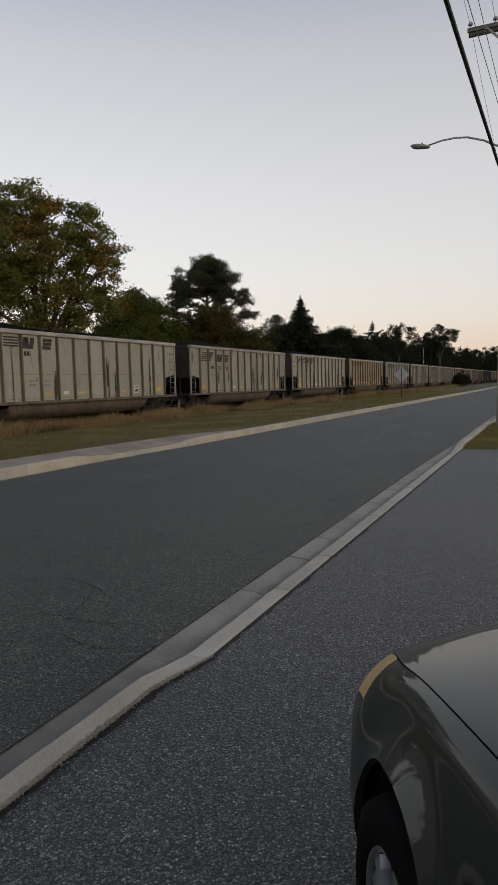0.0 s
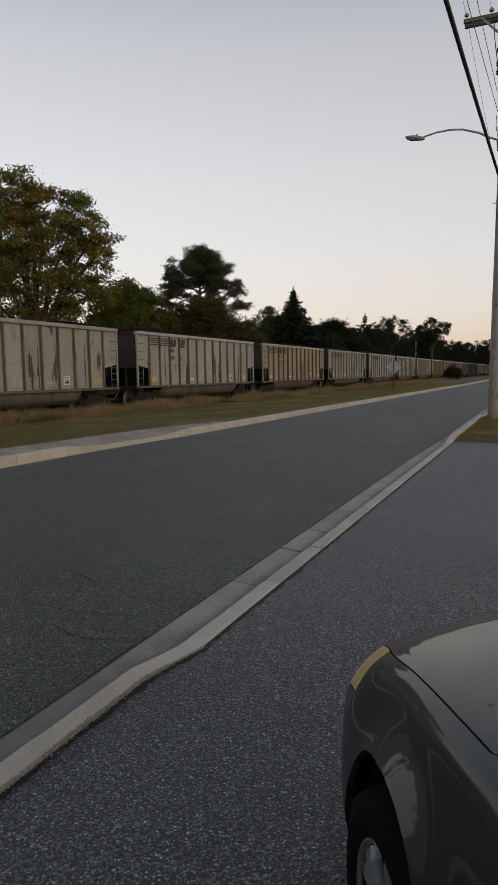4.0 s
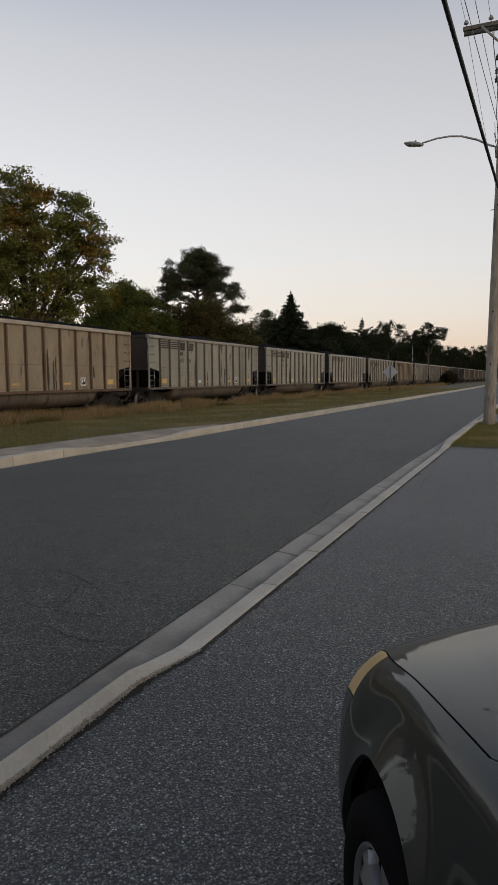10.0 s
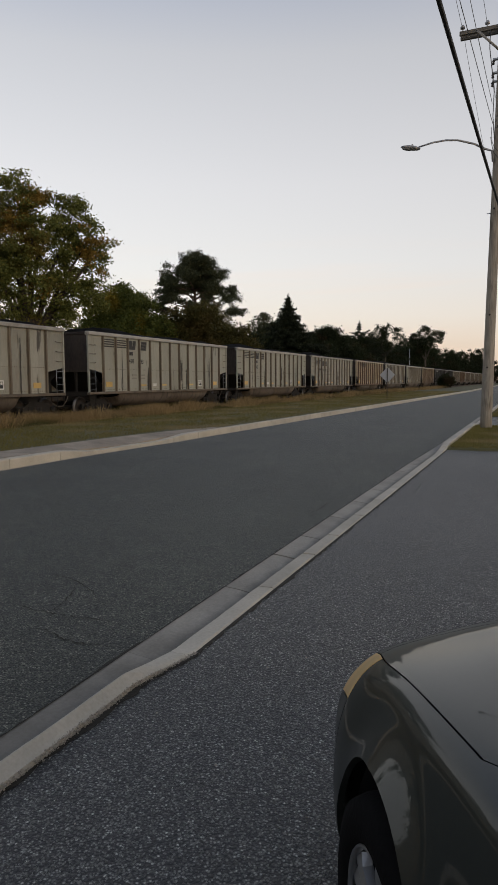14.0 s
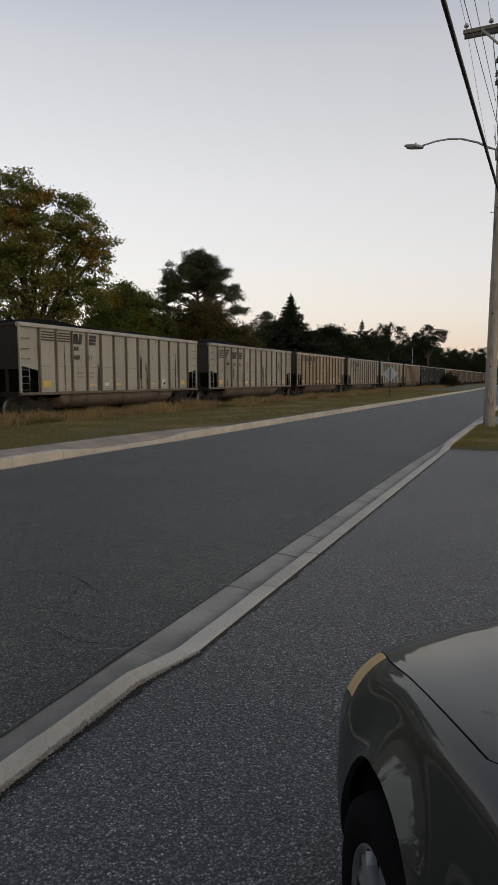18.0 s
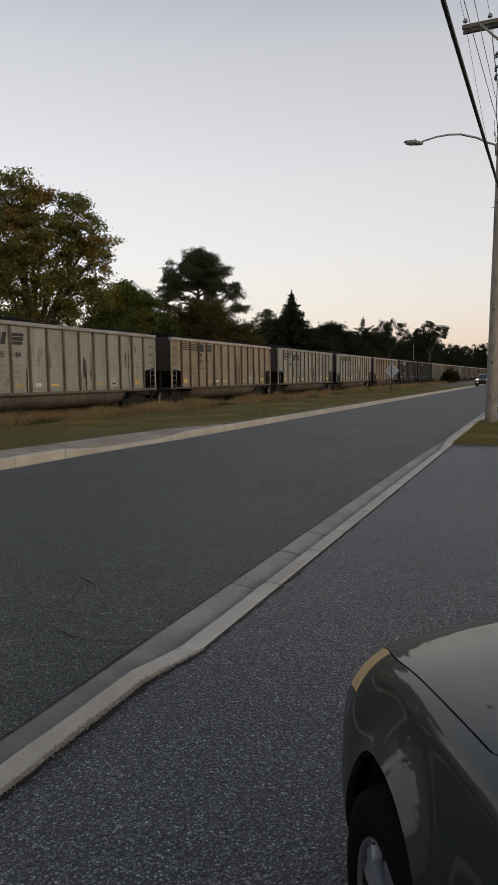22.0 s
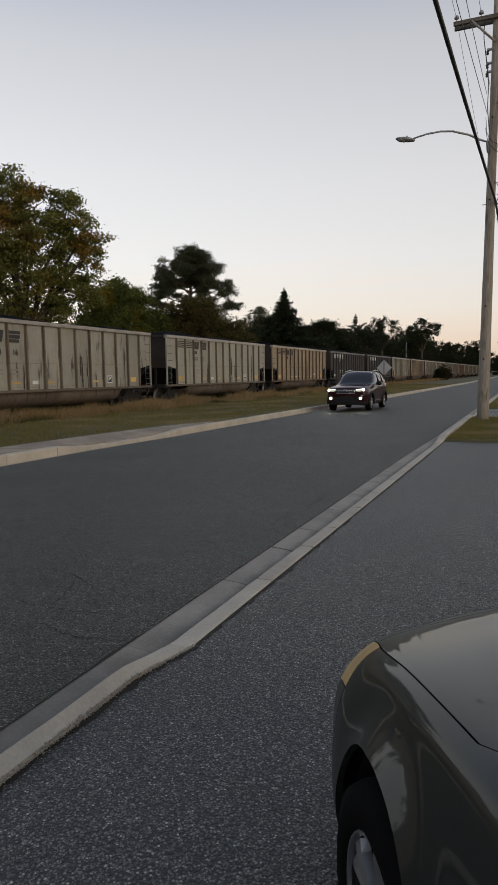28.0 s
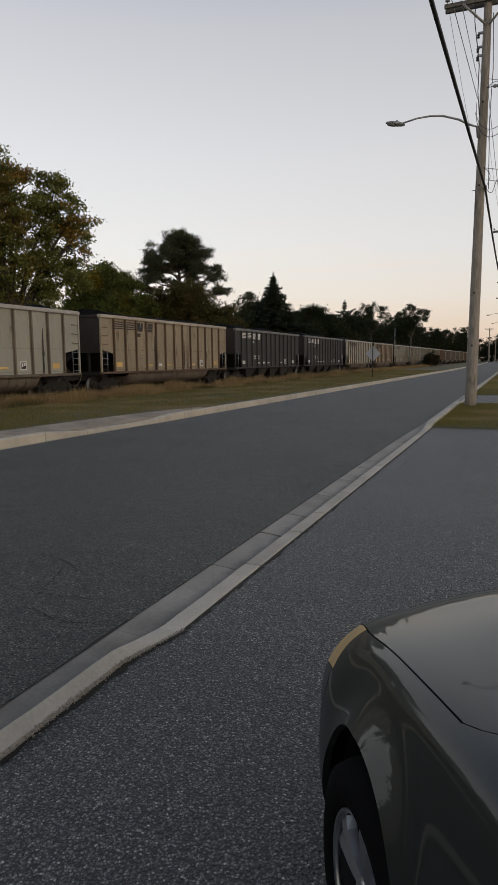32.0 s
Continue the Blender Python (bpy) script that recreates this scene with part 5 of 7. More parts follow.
tree("brush_thicket", "brownish green thicket below the pine", (-29.0, 54.8),
     [(-30.6, 53.9, 6.0, 1.9), (-28.8, 54.9, 6.3, 2.0), (-26.7, 55.9, 6.0, 1.9), (-25.1, 56.7, 5.2, 1.6), (-32.4, 52.9, 5.3, 1.6), (-28.8, 54.9, 3.6, 2.6), (-32, 53, 3, 2.2), (-25.5, 56.5, 3.2, 2.2)],
     "leaf_brown", 1000, 80, 0.20, (0.33, 0.33, 0.22), 14, 0.2, 0.2, tufts=6)
tree("small_pine_tree", "small dark pine with a ragged top", (-35.0, 88.3),
     [(-35.0, 88.3, 10.4, 0.9), (-35.7, 88.1, 9.4, 1.2), (-34.0, 88.7, 9.0, 1.2), (-35.0, 88.3, 7.6, 1.9), (-35, 88.3, 5.5, 2.4)], "leaf_pine", 260, 60, 0.28, (0.36, 0.36, 0.2), 15, 0.2, 0.35, "pinebark", 0.7, leader=10.6)
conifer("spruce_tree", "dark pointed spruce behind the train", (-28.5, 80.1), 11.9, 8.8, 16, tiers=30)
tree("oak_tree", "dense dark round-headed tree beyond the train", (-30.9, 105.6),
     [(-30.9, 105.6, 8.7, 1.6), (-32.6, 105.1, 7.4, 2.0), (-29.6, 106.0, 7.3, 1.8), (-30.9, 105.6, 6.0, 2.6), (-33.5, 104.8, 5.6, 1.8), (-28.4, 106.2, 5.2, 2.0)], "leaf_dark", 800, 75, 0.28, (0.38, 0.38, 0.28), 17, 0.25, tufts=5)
conifer("thin_spruce_tree", "thin ragged conifer on the skyline", (-33.3, 136.0), 13.2, 8.0, 18, tiers=23, lean=0.3, ragged=0.9)
tree("sparse_tree", "sparse half-bare tree on the skyline", (-30.0, 146.9),
     [(-31.5, 146.7, 11.3, 1.7), (-29.8, 147.0, 12.6, 1.3), (-32.9, 146.3, 10.2, 1.1), (-27.1, 147.5, 11.6, 1.4), (-26.2, 147.7, 10.3, 0.9), (-30.3, 146.9, 9.2, 1.8)], "leaf_dark", 210, 42, 0.24, (0.27, 0.27, 0.2), 19, 0.25, shell=0.75, twigs=7, tufts=6)
tree("open_tree", "open-crowned tree against the evening sky", (-24.5, 168.2),
     [(-24.5, 168.2, 12.7, 1.9), (-27.1, 167.8, 11.7, 1.3), (-21.9, 168.6, 12.0, 1.5), (-24.5, 168.2, 10.4, 1.7), (-26.4, 167.9, 9.0, 1.3)], "leaf_dark", 270, 42, 0.25, (0.27, 0.27, 0.2), 20, 0.25, shell=0.75, twigs=7, tufts=7)
tree("trackside_bush", "dark rounded bush beside the far track", (-15.6, 134.0), [(-15.6, 134.0, 1.7, 1.2), (-16.4, 133.9, 1.2, 1.0), (-14.8, 134.2, 1.2, 1.0)], "leaf_dark", 110, 60, 0.2, (0.2, 0.2, 0.2), 21, 0.08, 0.1, group="bushes")


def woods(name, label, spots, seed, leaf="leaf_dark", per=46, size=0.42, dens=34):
    """A far belt of trees as one mass of leaf clumps over dark stems. spots: x, y, top, width."""
    rng = np.random.default_rng(seed)
    cen, bm = [], bmesh.new()
    for x, y, top, w in spots:
        tube(bm, [(x, y, -0.2), (x + rng.normal() * 0.3, y, top * 0.7)], [0.22, 0.07], 5, False)
        k = rng.integers(4, 7)
        lobes = [(x + rng.normal() * w * 0.4, y + rng.normal() * w * 0.4, top * rng.uniform(0.3, 0.85), w * rng.uniform(0.4, 0.65)) for _ in range(k)]
        lobes += [(x, y, top * 0.25, w * 0.6), (x, y, top - w * 0.45, w * 0.45)]
        cen.append(clumps(lobes, dens, rng, 1.0, 0.4))
    t = tagged(thing(name), label, "woods", kind="stuff")
    part("stems", bm, M["bark"], t)
    quads("foliage", leaf_quads(np.concatenate(cen), per, (0.5, 0.5, 0.4), size, rng), M[leaf], t)
    return t


rng = np.random.default_rng(33)
spots = []
for k in range(16):
    f = k / 15
    spots.append((-37 + 8 * f + rng.normal() * 1.0, 66 + 44 * f, 7.3 + rng.normal() * 0.6, 4.4))
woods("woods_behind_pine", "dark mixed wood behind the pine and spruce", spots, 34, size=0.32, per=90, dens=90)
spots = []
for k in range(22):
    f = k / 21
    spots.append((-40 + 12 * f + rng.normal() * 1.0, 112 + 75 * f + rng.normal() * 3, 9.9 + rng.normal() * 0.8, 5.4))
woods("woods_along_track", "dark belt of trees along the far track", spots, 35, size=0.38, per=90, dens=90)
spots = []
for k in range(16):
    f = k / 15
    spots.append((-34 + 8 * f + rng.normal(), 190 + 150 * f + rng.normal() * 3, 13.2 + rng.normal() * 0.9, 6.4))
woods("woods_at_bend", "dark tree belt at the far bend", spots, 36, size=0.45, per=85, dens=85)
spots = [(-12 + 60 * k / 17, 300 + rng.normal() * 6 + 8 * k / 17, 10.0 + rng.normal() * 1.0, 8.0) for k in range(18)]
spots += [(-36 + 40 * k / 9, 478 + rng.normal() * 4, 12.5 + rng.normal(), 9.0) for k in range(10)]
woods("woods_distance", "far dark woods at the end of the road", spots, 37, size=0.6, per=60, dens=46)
spots = [(30 + rng.uniform(0, 14), 300 - 22 * k, 9.0 + rng.normal() * 1.5, 7.0) for k in range(14)]
woods("woods_beside_yard", "trees beyond the yard, off the road", spots, 38, size=0.8, per=40, dens=30)
spots = [(-31 - rng.uniform(0, 4), 22 - 7.5 * k, (7.0 if k < 3 else 12.0) + rng.normal() * 1.5, 6.5) for k in range(9)]
woods("woods_behind_tracks", "broadleaf trees along the railway", spots, 39, leaf="leaf_oak", size=0.5, per=60, dens=60)


def blades(name, label, pts, height, width, leaf, seed, lean=0.35, per=5, patchy=0.0, apart=0.03):
    """Tufts of tapering blades."""
    r = np.random.default_rng(seed)
    p = np.repeat(pts, per, axis=0)
    n = len(p)
    p = p + np.c_[r.normal(size=(n, 2)) * apart, np.zeros(n)]
    a = r.uniform(0, 2 * math.pi, n)
    side = np.c_[np.cos(a), np.sin(a), np.zeros(n)] * (width * r.uniform(0.6, 1.2, n))[:, None]
    h = height * r.uniform(0.45, 1.15, n)
    if patchy:
        y = p[:, 1]
        h = h * (1 - patchy + patchy * (0.9 + 0.5 * np.sin(y * 1.7 + np.sin(y * 0.6) * 2) + 0.5 * np.sin(y * 4.3 + p[:, 0] * 3) * np.sin(y * 0.45)))
    tip = np.c_[r.normal(size=(n, 2)) * lean * h[:, None], h]
    q = np.stack([p - side, p + side, p + tip * 0.55 + side * 0.6 + np.c_[np.zeros((n, 2)), h * 0.05], p + tip], axis=1)
    return tagged(quads(name, q, M[leaf]), label, "grass", kind="stuff")


r = np.random.default_rng(50)
n = 30000
yy = 8 + 82 * r.uniform(0, 1, n) ** 1.5
xx = r.uniform(-16.4, -8.3, n)
ok = xx < np.array([xl(y) - (1.55 if y < 18 else 0.5) for y in yy])
zz = np.array([bank(x) for x in xx])
blades("verge_grass", "short dry mown grass on the verge", np.c_[xx, yy, zz][ok], 0.075, 0.006, "blade", 51, 0.5, 7, apart=0.09)
n = 15000
yy = 8 + 130 * r.uniform(0, 1, n) ** 1.7
wave = 0.55 + 0.45 * np.sin(yy * 0.9) * np.sin(yy * 0.37 + 1)
xx = -17.0 + r.normal(size=n) * 0.40 * (0.5 + wave) + 0.5 * wave
zz = np.array([bank(x) for x in xx])
blades("dry_weeds", "tall dry straw-coloured weeds along the trackbed", np.c_[xx, yy, zz], 0.46, 0.0035, "straw", 52, 0.22, 13, 0.65, 0.16)
m = 5200
y2 = 8 + 90 * r.uniform(0, 1, m) ** 1.6
x2 = -16.75 + r.normal(size=m) * 0.32 + 0.4 * np.sin(y2 * 0.8)
blades("green_weeds", "low olive-green weeds among the dry stalks", np.c_[x2, y2, np.array([bank(x) for x in x2])], 0.26, 0.011, "leafy", 55, 0.55, 9, 0.5, 0.10)
xx = -22.9 + r.normal(size=n) * 0.3
blades("back_weeds", "dark weeds on the far side of the track", np.c_[xx, yy, np.full(n, -0.15)], 1.0, 0.02, "leafy", 54, 0.3, 5)
n = 9000
yy = np.r_[r.uniform(16.0, 24.1, n), r.uniform(30.6, 60, n)]
xx = np.r_[-1.68 + 7.0 * r.uniform(0, 1, n) ** 1.4, -1.6 + 7.0 * r.uniform(0, 1, n) ** 1.4]
blades("roadside_grass", "mown grass round the foot of the pole", np.c_[xx, yy, np.full(2 * n, 0.045)], 0.06, 0.007, "blade", 53, apart=0.06)

# ---- utility poles, lamps, wires, signs ----
PX, PY = -1.38, 22.85


def sag(a, b, drop, n=24):
    a, b = Vector(a), Vector(b)
    return [a.lerp(b, k / n) - Vector((0, 0, drop * 4 * (k / n) * (1 - k / n))) for k in range(n + 1)]


def sweep(pts, n=5):
    """A smooth run through points."""
    p = [Vector(q) for q in pts]
    p = [2 * p[0] - p[1]] + p + [2 * p[-1] - p[-2]]
    out = []
    for i in range(1, len(p) - 2):
        for j in range(n):
            t = j / n
            out.append(0.5 * (2 * p[i] + (p[i + 1] - p[i - 1]) * t + (2 * p[i - 1] - 5 * p[i] + 4 * p[i + 1] - p[i + 2]) * t * t + (3 * p[i] - p[i - 1] - 3 * p[i + 1] + p[i + 2]) * t ** 3))
    return out + [p[-2]]


def utility_pole(at, height, lean, label, full=True, lamp=True, arm_z=None):
    """Timber pole with a double crossarm, braces, pins and a lamp on a long bracket."""
    p = tagged(thing("utility_pole", at), label, "utility pole", "poles along the road")
    bm = bmesh.new()
    rng = np.random.default_rng(7)
    tube(bm, [(lean * k / 12, 0.006 * rng.normal(), -0.4 + (height + 0.4) * k / 12) for k in range(13)], [0.185 - 0.075 * k / 12 + 0.003 * rng.normal() for k in range(13)], 18)
    part("shaft", bm, M["pole"], p)
    zt = arm_z or height - 0.35
    lx = lean * zt / height
    for y in (-0.16, 0.16):
        part("crossarm", B(lx - 1.26, lx + 1.26, y - 0.045, y + 0.045, zt - 0.06, zt + 0.06, 0.008), M["arm"], p, "dark weathered timber crossarm")
    for s in (-1, 1):
        for y in (-0.215,):
            bm = T([(lx + s * 0.72, y, zt - 0.03), (lx + s * 0.05, y * 0.8, zt - 0.72)], 0.036, 8)
            part("brace", bm, M["brace"], p, "pale crossarm brace")
    for x in (-1.17, -0.45, 0.45, 1.17):
        for y in (-0.16,):
            pin = part("insulator_pin", T([(lx + x, y, zt + 0.05), (lx + x, y, zt + 0.17)], 0.012, 6), M["galv"], p)
            part("insulator", lathe(bmesh.new(), [(zt + 0.13, 0.03), (zt + 0.14, 0.07), (zt + 0.19, 0.075), (zt + 0.20, 0.04), (zt + 0.23, 0.045), (zt + 0.245, 0.03)], 12, "z"), M["insul"], pin).location = (lx + x, y, 0)
    if not full:
        return p
    # brackets, bolts and loose leads down the shaft
    for z, s in ((height - 1.75, -1), (height - 2.15, -1), (height - 2.4, -1)):
        x = lean * z / height
        part("bracket", B(x - 0.26, x - 0.1, -0.05, 0.03, z - 0.03, z + 0.03, 0.01), M["galv"], p)
        part("dead_end", lathe(bmesh.new(), [(-0.16, 0.02), (-0.14, 0.045), (-0.09, 0.03), (-0.06, 0.05), (-0.02, 0.02)], 10, "z"), M["cable"], p).location = (x - 0.24, -0.03, z)
    for z in (1.95, 3.6, 6.85, 9.3):
        x = lean * z / height
        part("bolt", lathe(bmesh.new(), [(-0.22, 0.02), (-0.19, 0.03), (-0.16, 0.03)], 8, "y"), M["wheel"], p).location = (x - 0.02, 0, z)
    z = 6.75
    x = lean * z / height
    part("step_bolt", T([(x - 0.24, 0, z), (x - 0.1, 0, z)], 0.012, 6), M["galv"], p)
    part("drop_wire", T([(lx - 0.35, -0.2, zt - 0.06), (lx - 0.36, -0.2, zt - 0.6), (lx - 0.27, -0.2, zt - 1.3), (lx - 0.2, -0.2, zt - 1.9), (lx - 0.22, -0.15, zt - 2.6), (lx - 0.16, -0.16, zt - 3.3)], 0.014, 6), M["cable"], p, "kinked black lead")
    part("drop_wire", T([(lx + 0.16, -0.1, zt - 0.4), (lx + 0.2, -0.12, zt - 2.0), (lx + 0.14, -0.14, zt - 3.5), (lx + 0.17, -0.13, zt - 5.5)], 0.012, 6), M["cable"], p)
    part("lead_loop", T(sweep([(x - 0.18, -0.2, 9.0), (x - 0.06, -0.24, 8.5), (x + 0.25, -0.26, 8.22), (x + 0.6, -0.25, 8.4), (x + 0.82, -0.2, 9.0), (x + 0.74, -0.15, 9.6), (x + 0.4, -0.12, 9.85), (x + 0.12, -0.1, 9.7)]), 0.010, 6), M["cable"], p, "loose loop of black lead")
    part("lead_loop", T(sweep([(x - 0.17, -0.2, 9.3), (x - 0.1, -0.24, 8.75), (x + 0.2, -0.26, 8.45), (x + 0.55, -0.25, 8.55), (x + 0.75, -0.2, 8.9), (x + 1.1, -0.1, 9.4)]), 0.009, 6), M["cable"], p)
    part("lead_loop", T(sweep([(x + 0.1, -0.12, 7.4), (x + 0.3, -0.2, 7.1), (x + 0.2, -0.22, 6.75), (x + 0.36, -0.18, 6.6), (x + 0.5, -0.2, 6.95), (x + 0.8, -0.2, 7.3)]), 0.009, 6), M["cable"], p)
    part("service_bracket", T([(x + 0.1, -0.05, 9.72), (x + 0.3, -0.06, 9.74)], 0.014, 6), M["galv"], p)
    part("strain_insulator", lathe(bmesh.new(), [(0.0, 0.02), (0.02, 0.05), (0.07, 0.055), (0.1, 0.03), (0.14, 0.055), (0.2, 0.05), (0.26, 0.02)], 10, "x"), M["insul"], p).location = (x + 0.3, -0.06, 9.74)
    if lamp:
        lamp_on(p, lean, height, 8.62, (-2.30, -1.62, 8.55))
    return p


def lamp_on(p, lean, height, z, head):
    x = lean * z / height
    hx, hy, hz = head
    ux, uy = hx + 0.26, hy + 0.19
    arm = [(x - 0.13, -0.10, z - 0.34), (x - 0.16, -0.14, z - 0.02), (ux * 0.12, uy * 0.14, z + 0.06), (ux * 0.26, uy * 0.3, z + 0.17), (ux * 0.48, uy * 0.52, z + 0.24), (ux * 0.64, uy * 0.68, z + 0.21),
           (ux * 0.82, uy * 0.84, z + 0.12), (ux, uy, hz + 0.04)]
    part("lamp_bracket", T(arm, [0.035, 0.034, 0.033, 0.031, 0.03, 0.028, 0.026, 0.025], 8), M["lampgrey"], p, "curved grey lamp bracket")
    bm = bmesh.new()
    rows = []
    for k in range(9):
        f = k / 8
        w = 0.155 * math.sin(math.pi * min(0.97, 0.12 + 0.80 * (1 - f))) ** 0.7
        c = -0.02 + 0.05 * (1 - f)
        rows.append([(-0.30 + 0.72 * f, w * math.cos(a), -c + (0.09 if math.sin(a) > 0 else 0.075) * math.sin(a) * (w / 0.155)) for a in (2 * math.pi * j / 14 for j in range(15))])
    vs = grid(bm, rows)
    bm.faces.new(vs[0][:-1])
    bm.faces.new(vs[-1][:-1][::-1])
    bmesh.ops.recalc_face_normals(bm, faces=bm.faces)
    hd = part("lamp_head", bm, M["lampgrey"], p, "unlit cobra-head street lamp", pose(hx, hy, hz, 0, 6, 36) @ Matrix.Scale(0.82, 4))
    part("photocell", lathe(bmesh.new(), [(0.06, 0.035), (0.13, 0.035), (0.145, 0.02)], 10, "z"), M["insul"], hd).location = (0.12, 0, 0)
    bm = bmesh.new()
    rows = [[(-0.24 + 0.3 * k / 5, 0.12 * math.sin(math.pi * (0.1 + 0.8 * k / 5)) * math.cos(a), -0.06 - 0.05 * math.sin(a)) for a in (math.pi * j / 8 for j in range(9))] for k in range(6)]
    grid(bm, rows)
    part("lens", bm, M["lampgrey"], hd, "dull lamp lens")


pole1 = utility_pole(pose(PX, PY, 0.04), 13.1, 0.215, "weathered grey-brown timber utility pole with crossarm and street lamp", arm_z=12.22)
pole2 = utility_pole(pose(-1.1, 61.0, 0.04), 12.3, 0.1, "timber utility pole with a grey transformer drum", lamp=False)
bm = lathe(bmesh.new(), [(6.4, 0.17), (6.42, 0.19), (7.05, 0.19), (7.1, 0.16), (7.16, 0.08)], 16, "z")
part("transformer", bm, M["lampgrey"], pole2, "grey transformer drum").location = (-0.36, 0.0, -0.7)
part("bracket", B(-0.75, 0.5, -0.05, 0.05, 7.75, 7.85, 0.01), M["arm"], pole2)
for x, y, h in ((-8.0, 211, 10.3), (-8.2, 278, 10.0), (-8.9, 340, 10.0), (-10.4, 400, 10.0)):
    utility_pole(pose(x, y, 0), h, 0.0, "distant timber utility pole with a crossarm", full=False, lamp=False)
# two more lamps over the far road
for x, y in ((-2.35, 118.0), (-2.55, 146.0)):
    q = utility_pole(pose(x, y, 0), 11.5, 0.0, "far timber utility pole with a street lamp", full=False)
    lamp_on(q, 0.0, 11.5, 8.5, (-2.45, -0.5, 8.5))



def line(name, pts, r, material, label):
    tagged(put(T(pts, r, 6, False), name, material), label, "cable", "overhead lines")


tx = PX + 0.2
for dx in (-1.17, -0.45, 0.45, 1.17):
    line("power_line", sag((tx + dx, PY - 0.16, 12.4), (-1.05 + dx, 60.84, 12.2), 0.9), 0.0065, M["wire"], "thin grey overhead power line")
    line("power_line", sag((tx + dx, PY - 0.16, 12.4), (tx - 0.1 + dx, PY - 42, 12.5), 0.5), 0.0065, M["wire"], "thin grey overhead power line")
line("service_line", sag((PX - 0.02, PY - 0.15, 9.45), (PX - 1.4, PY - 42, 10.6), 0.4), 0.009, M["wire"], "grey overhead service line")
line("service_line", sag((PX - 0.05, PY - 0.15, 10.05), (PX - 0.9, PY - 42, 11.2), 0.4), 0.008, M["wire"], "grey overhead service line")
line("service_line", sag((PX + 0.28, PY - 0.1, 9.6), (-0.9, 60.9, 9.2), 0.7), 0.009, M["wire"], "grey overhead service line")
line("telephone_cable", sag((PX + 0.27, PY - 0.2, 6.82), (-1.83, PY - 42, 7.25), 0.30), 0.036, M["cable"], "thick black overhead telephone cable")
line("telephone_cable", sag((PX + 0.27, PY - 0.2, 6.82), (-0.9, 60.8, 5.7), 0.6), 0.034, M["cable"], "thick black overhead telephone cable")
for z in (10.0, 7.4, 7.05):
    line("service_line", sag((PX + 0.28, PY - 0.1, z), (26, PY + 10, z - 1.6), 0.5), 0.009, M["wire"], "thin service drop to a building")

# diamond sign, seen from its back
sign = tagged(thing("road_sign", pose(-10.9, 54.5, 0.08)), "diamond road sign on a post, bare metal back towards us", "road sign")
part("post", B(-0.03, 0.03, -0.03, 0.03, -0.2, 2.52, 0.006), M["post"], sign)
bm = B(-0.45, 0.45, -0.004, 0.004, -0.45, 0.45)
bmesh.ops.rotate(bm, verts=bm.verts, matrix=Matrix.Rotation(radians(45), 3, "Y"), cent=(0, 0, 0))
part("plate", bm, M["alu"], sign, "bare aluminium back", pose(0.0, 0.045, 1.95, 0, 0, -8))
for z in (1.55, 2.35):
    part("bolt", lathe(bmesh.new(), [(-0.05, 0.015), (-0.035, 0.02), (0.05, 0.02)], 8, "y"), M["galv"], sign).location = (0, 0, z)

# letter box by the second pole
mb = tagged(thing("letter_box", pose(-1.35, 57.6, 0.04)), "dark metal letter box on a timber post", "letter box")
part("post", B(-0.05, 0.05, -0.05, 0.05, -0.2, 1.1, 0.01), M["arm"], mb)
bm = bmesh.new()
rows = [[(0.13 * math.cos(a), y, 1.2 + 0.13 * math.sin(a)) for a in (math.pi * k / 10 for k in range(11))] + [(-0.13, y, 1.08), (0.13, y, 1.08), (0.13, y, 1.2)] for y in (-0.28, 0.28)]
vs = grid(bm, rows, False)
bm.faces.new(vs[0])
bm.faces.new(vs[1][::-1])
bmesh.ops.recalc_face_normals(bm, faces=bm.faces)
part("box", bm, M["cable"], mb, "dark metal box")
# thin mast among the trees
mast = tagged(put(T([(-25.2, 150, 0), (-25.2, 150, 8.3)], [0.11, 0.06], 8), "mast", M["galv"]), "thin grey mast standing among the trees", "mast")

# ---- motor cars ----
def paint(name, base, metallic, flake):
    m = mat(name, base, tuple(v * 0.9 for v in base), 0.42, metallic, s1=60, s2=600, mix2=flake, bump=0.0, coat=0.55, spec=0.03)
    return m


def glassy(name, colour, rough=0.03, trans=0.0, metal=0.0, emit=None, power=0.0):
    m = bpy.data.materials.new(name)
    m.use_nodes = True
    b = m.node_tree.nodes["Principled BSDF"]
    b.inputs["Base Color"].default_value = (*colour, 1)
    b.inputs["Roughness"].default_value, b.inputs["Transmission Weight"].default_value, b.inputs["Metallic"].default_value = rough, trans, metal
    b.inputs["Coat Weight"].default_value = 0.5
    if emit:
        b.inputs["Emission Color"].default_value, b.inputs["Emission Strength"].default_value = (*emit, 1), power
    return m


M["olive"] = paint("olive_grey_paint", (0.036, 0.041, 0.037), 0.55, 0.5)
M["olive"].node_tree.nodes["Principled BSDF"].inputs["Coat Roughness"].default_value = 0.035
M["maroon"] = paint("maroon_paint", (0.026, 0.0055, 0.009), 0.0, 0.5)
M["tint"] = glassy("tinted_glass", (0.010, 0.012, 0.013))
M["tint"].node_tree.nodes["Principled BSDF"].inputs["Coat Weight"].default_value = 0.35
M["tint"].node_tree.nodes["Principled BSDF"].inputs["Specular IOR Level"].default_value = 0.5
M["trim"] = mat("black_trim", (0.014, 0.014, 0.0145), (0.009, 0.009, 0.009), 0.6, bump=0.1, spec=0.25)
M["gap"] = mat("dark_gap", (0.006, 0.006, 0.006), (0.004, 0.004, 0.004), 0.9, bump=0)
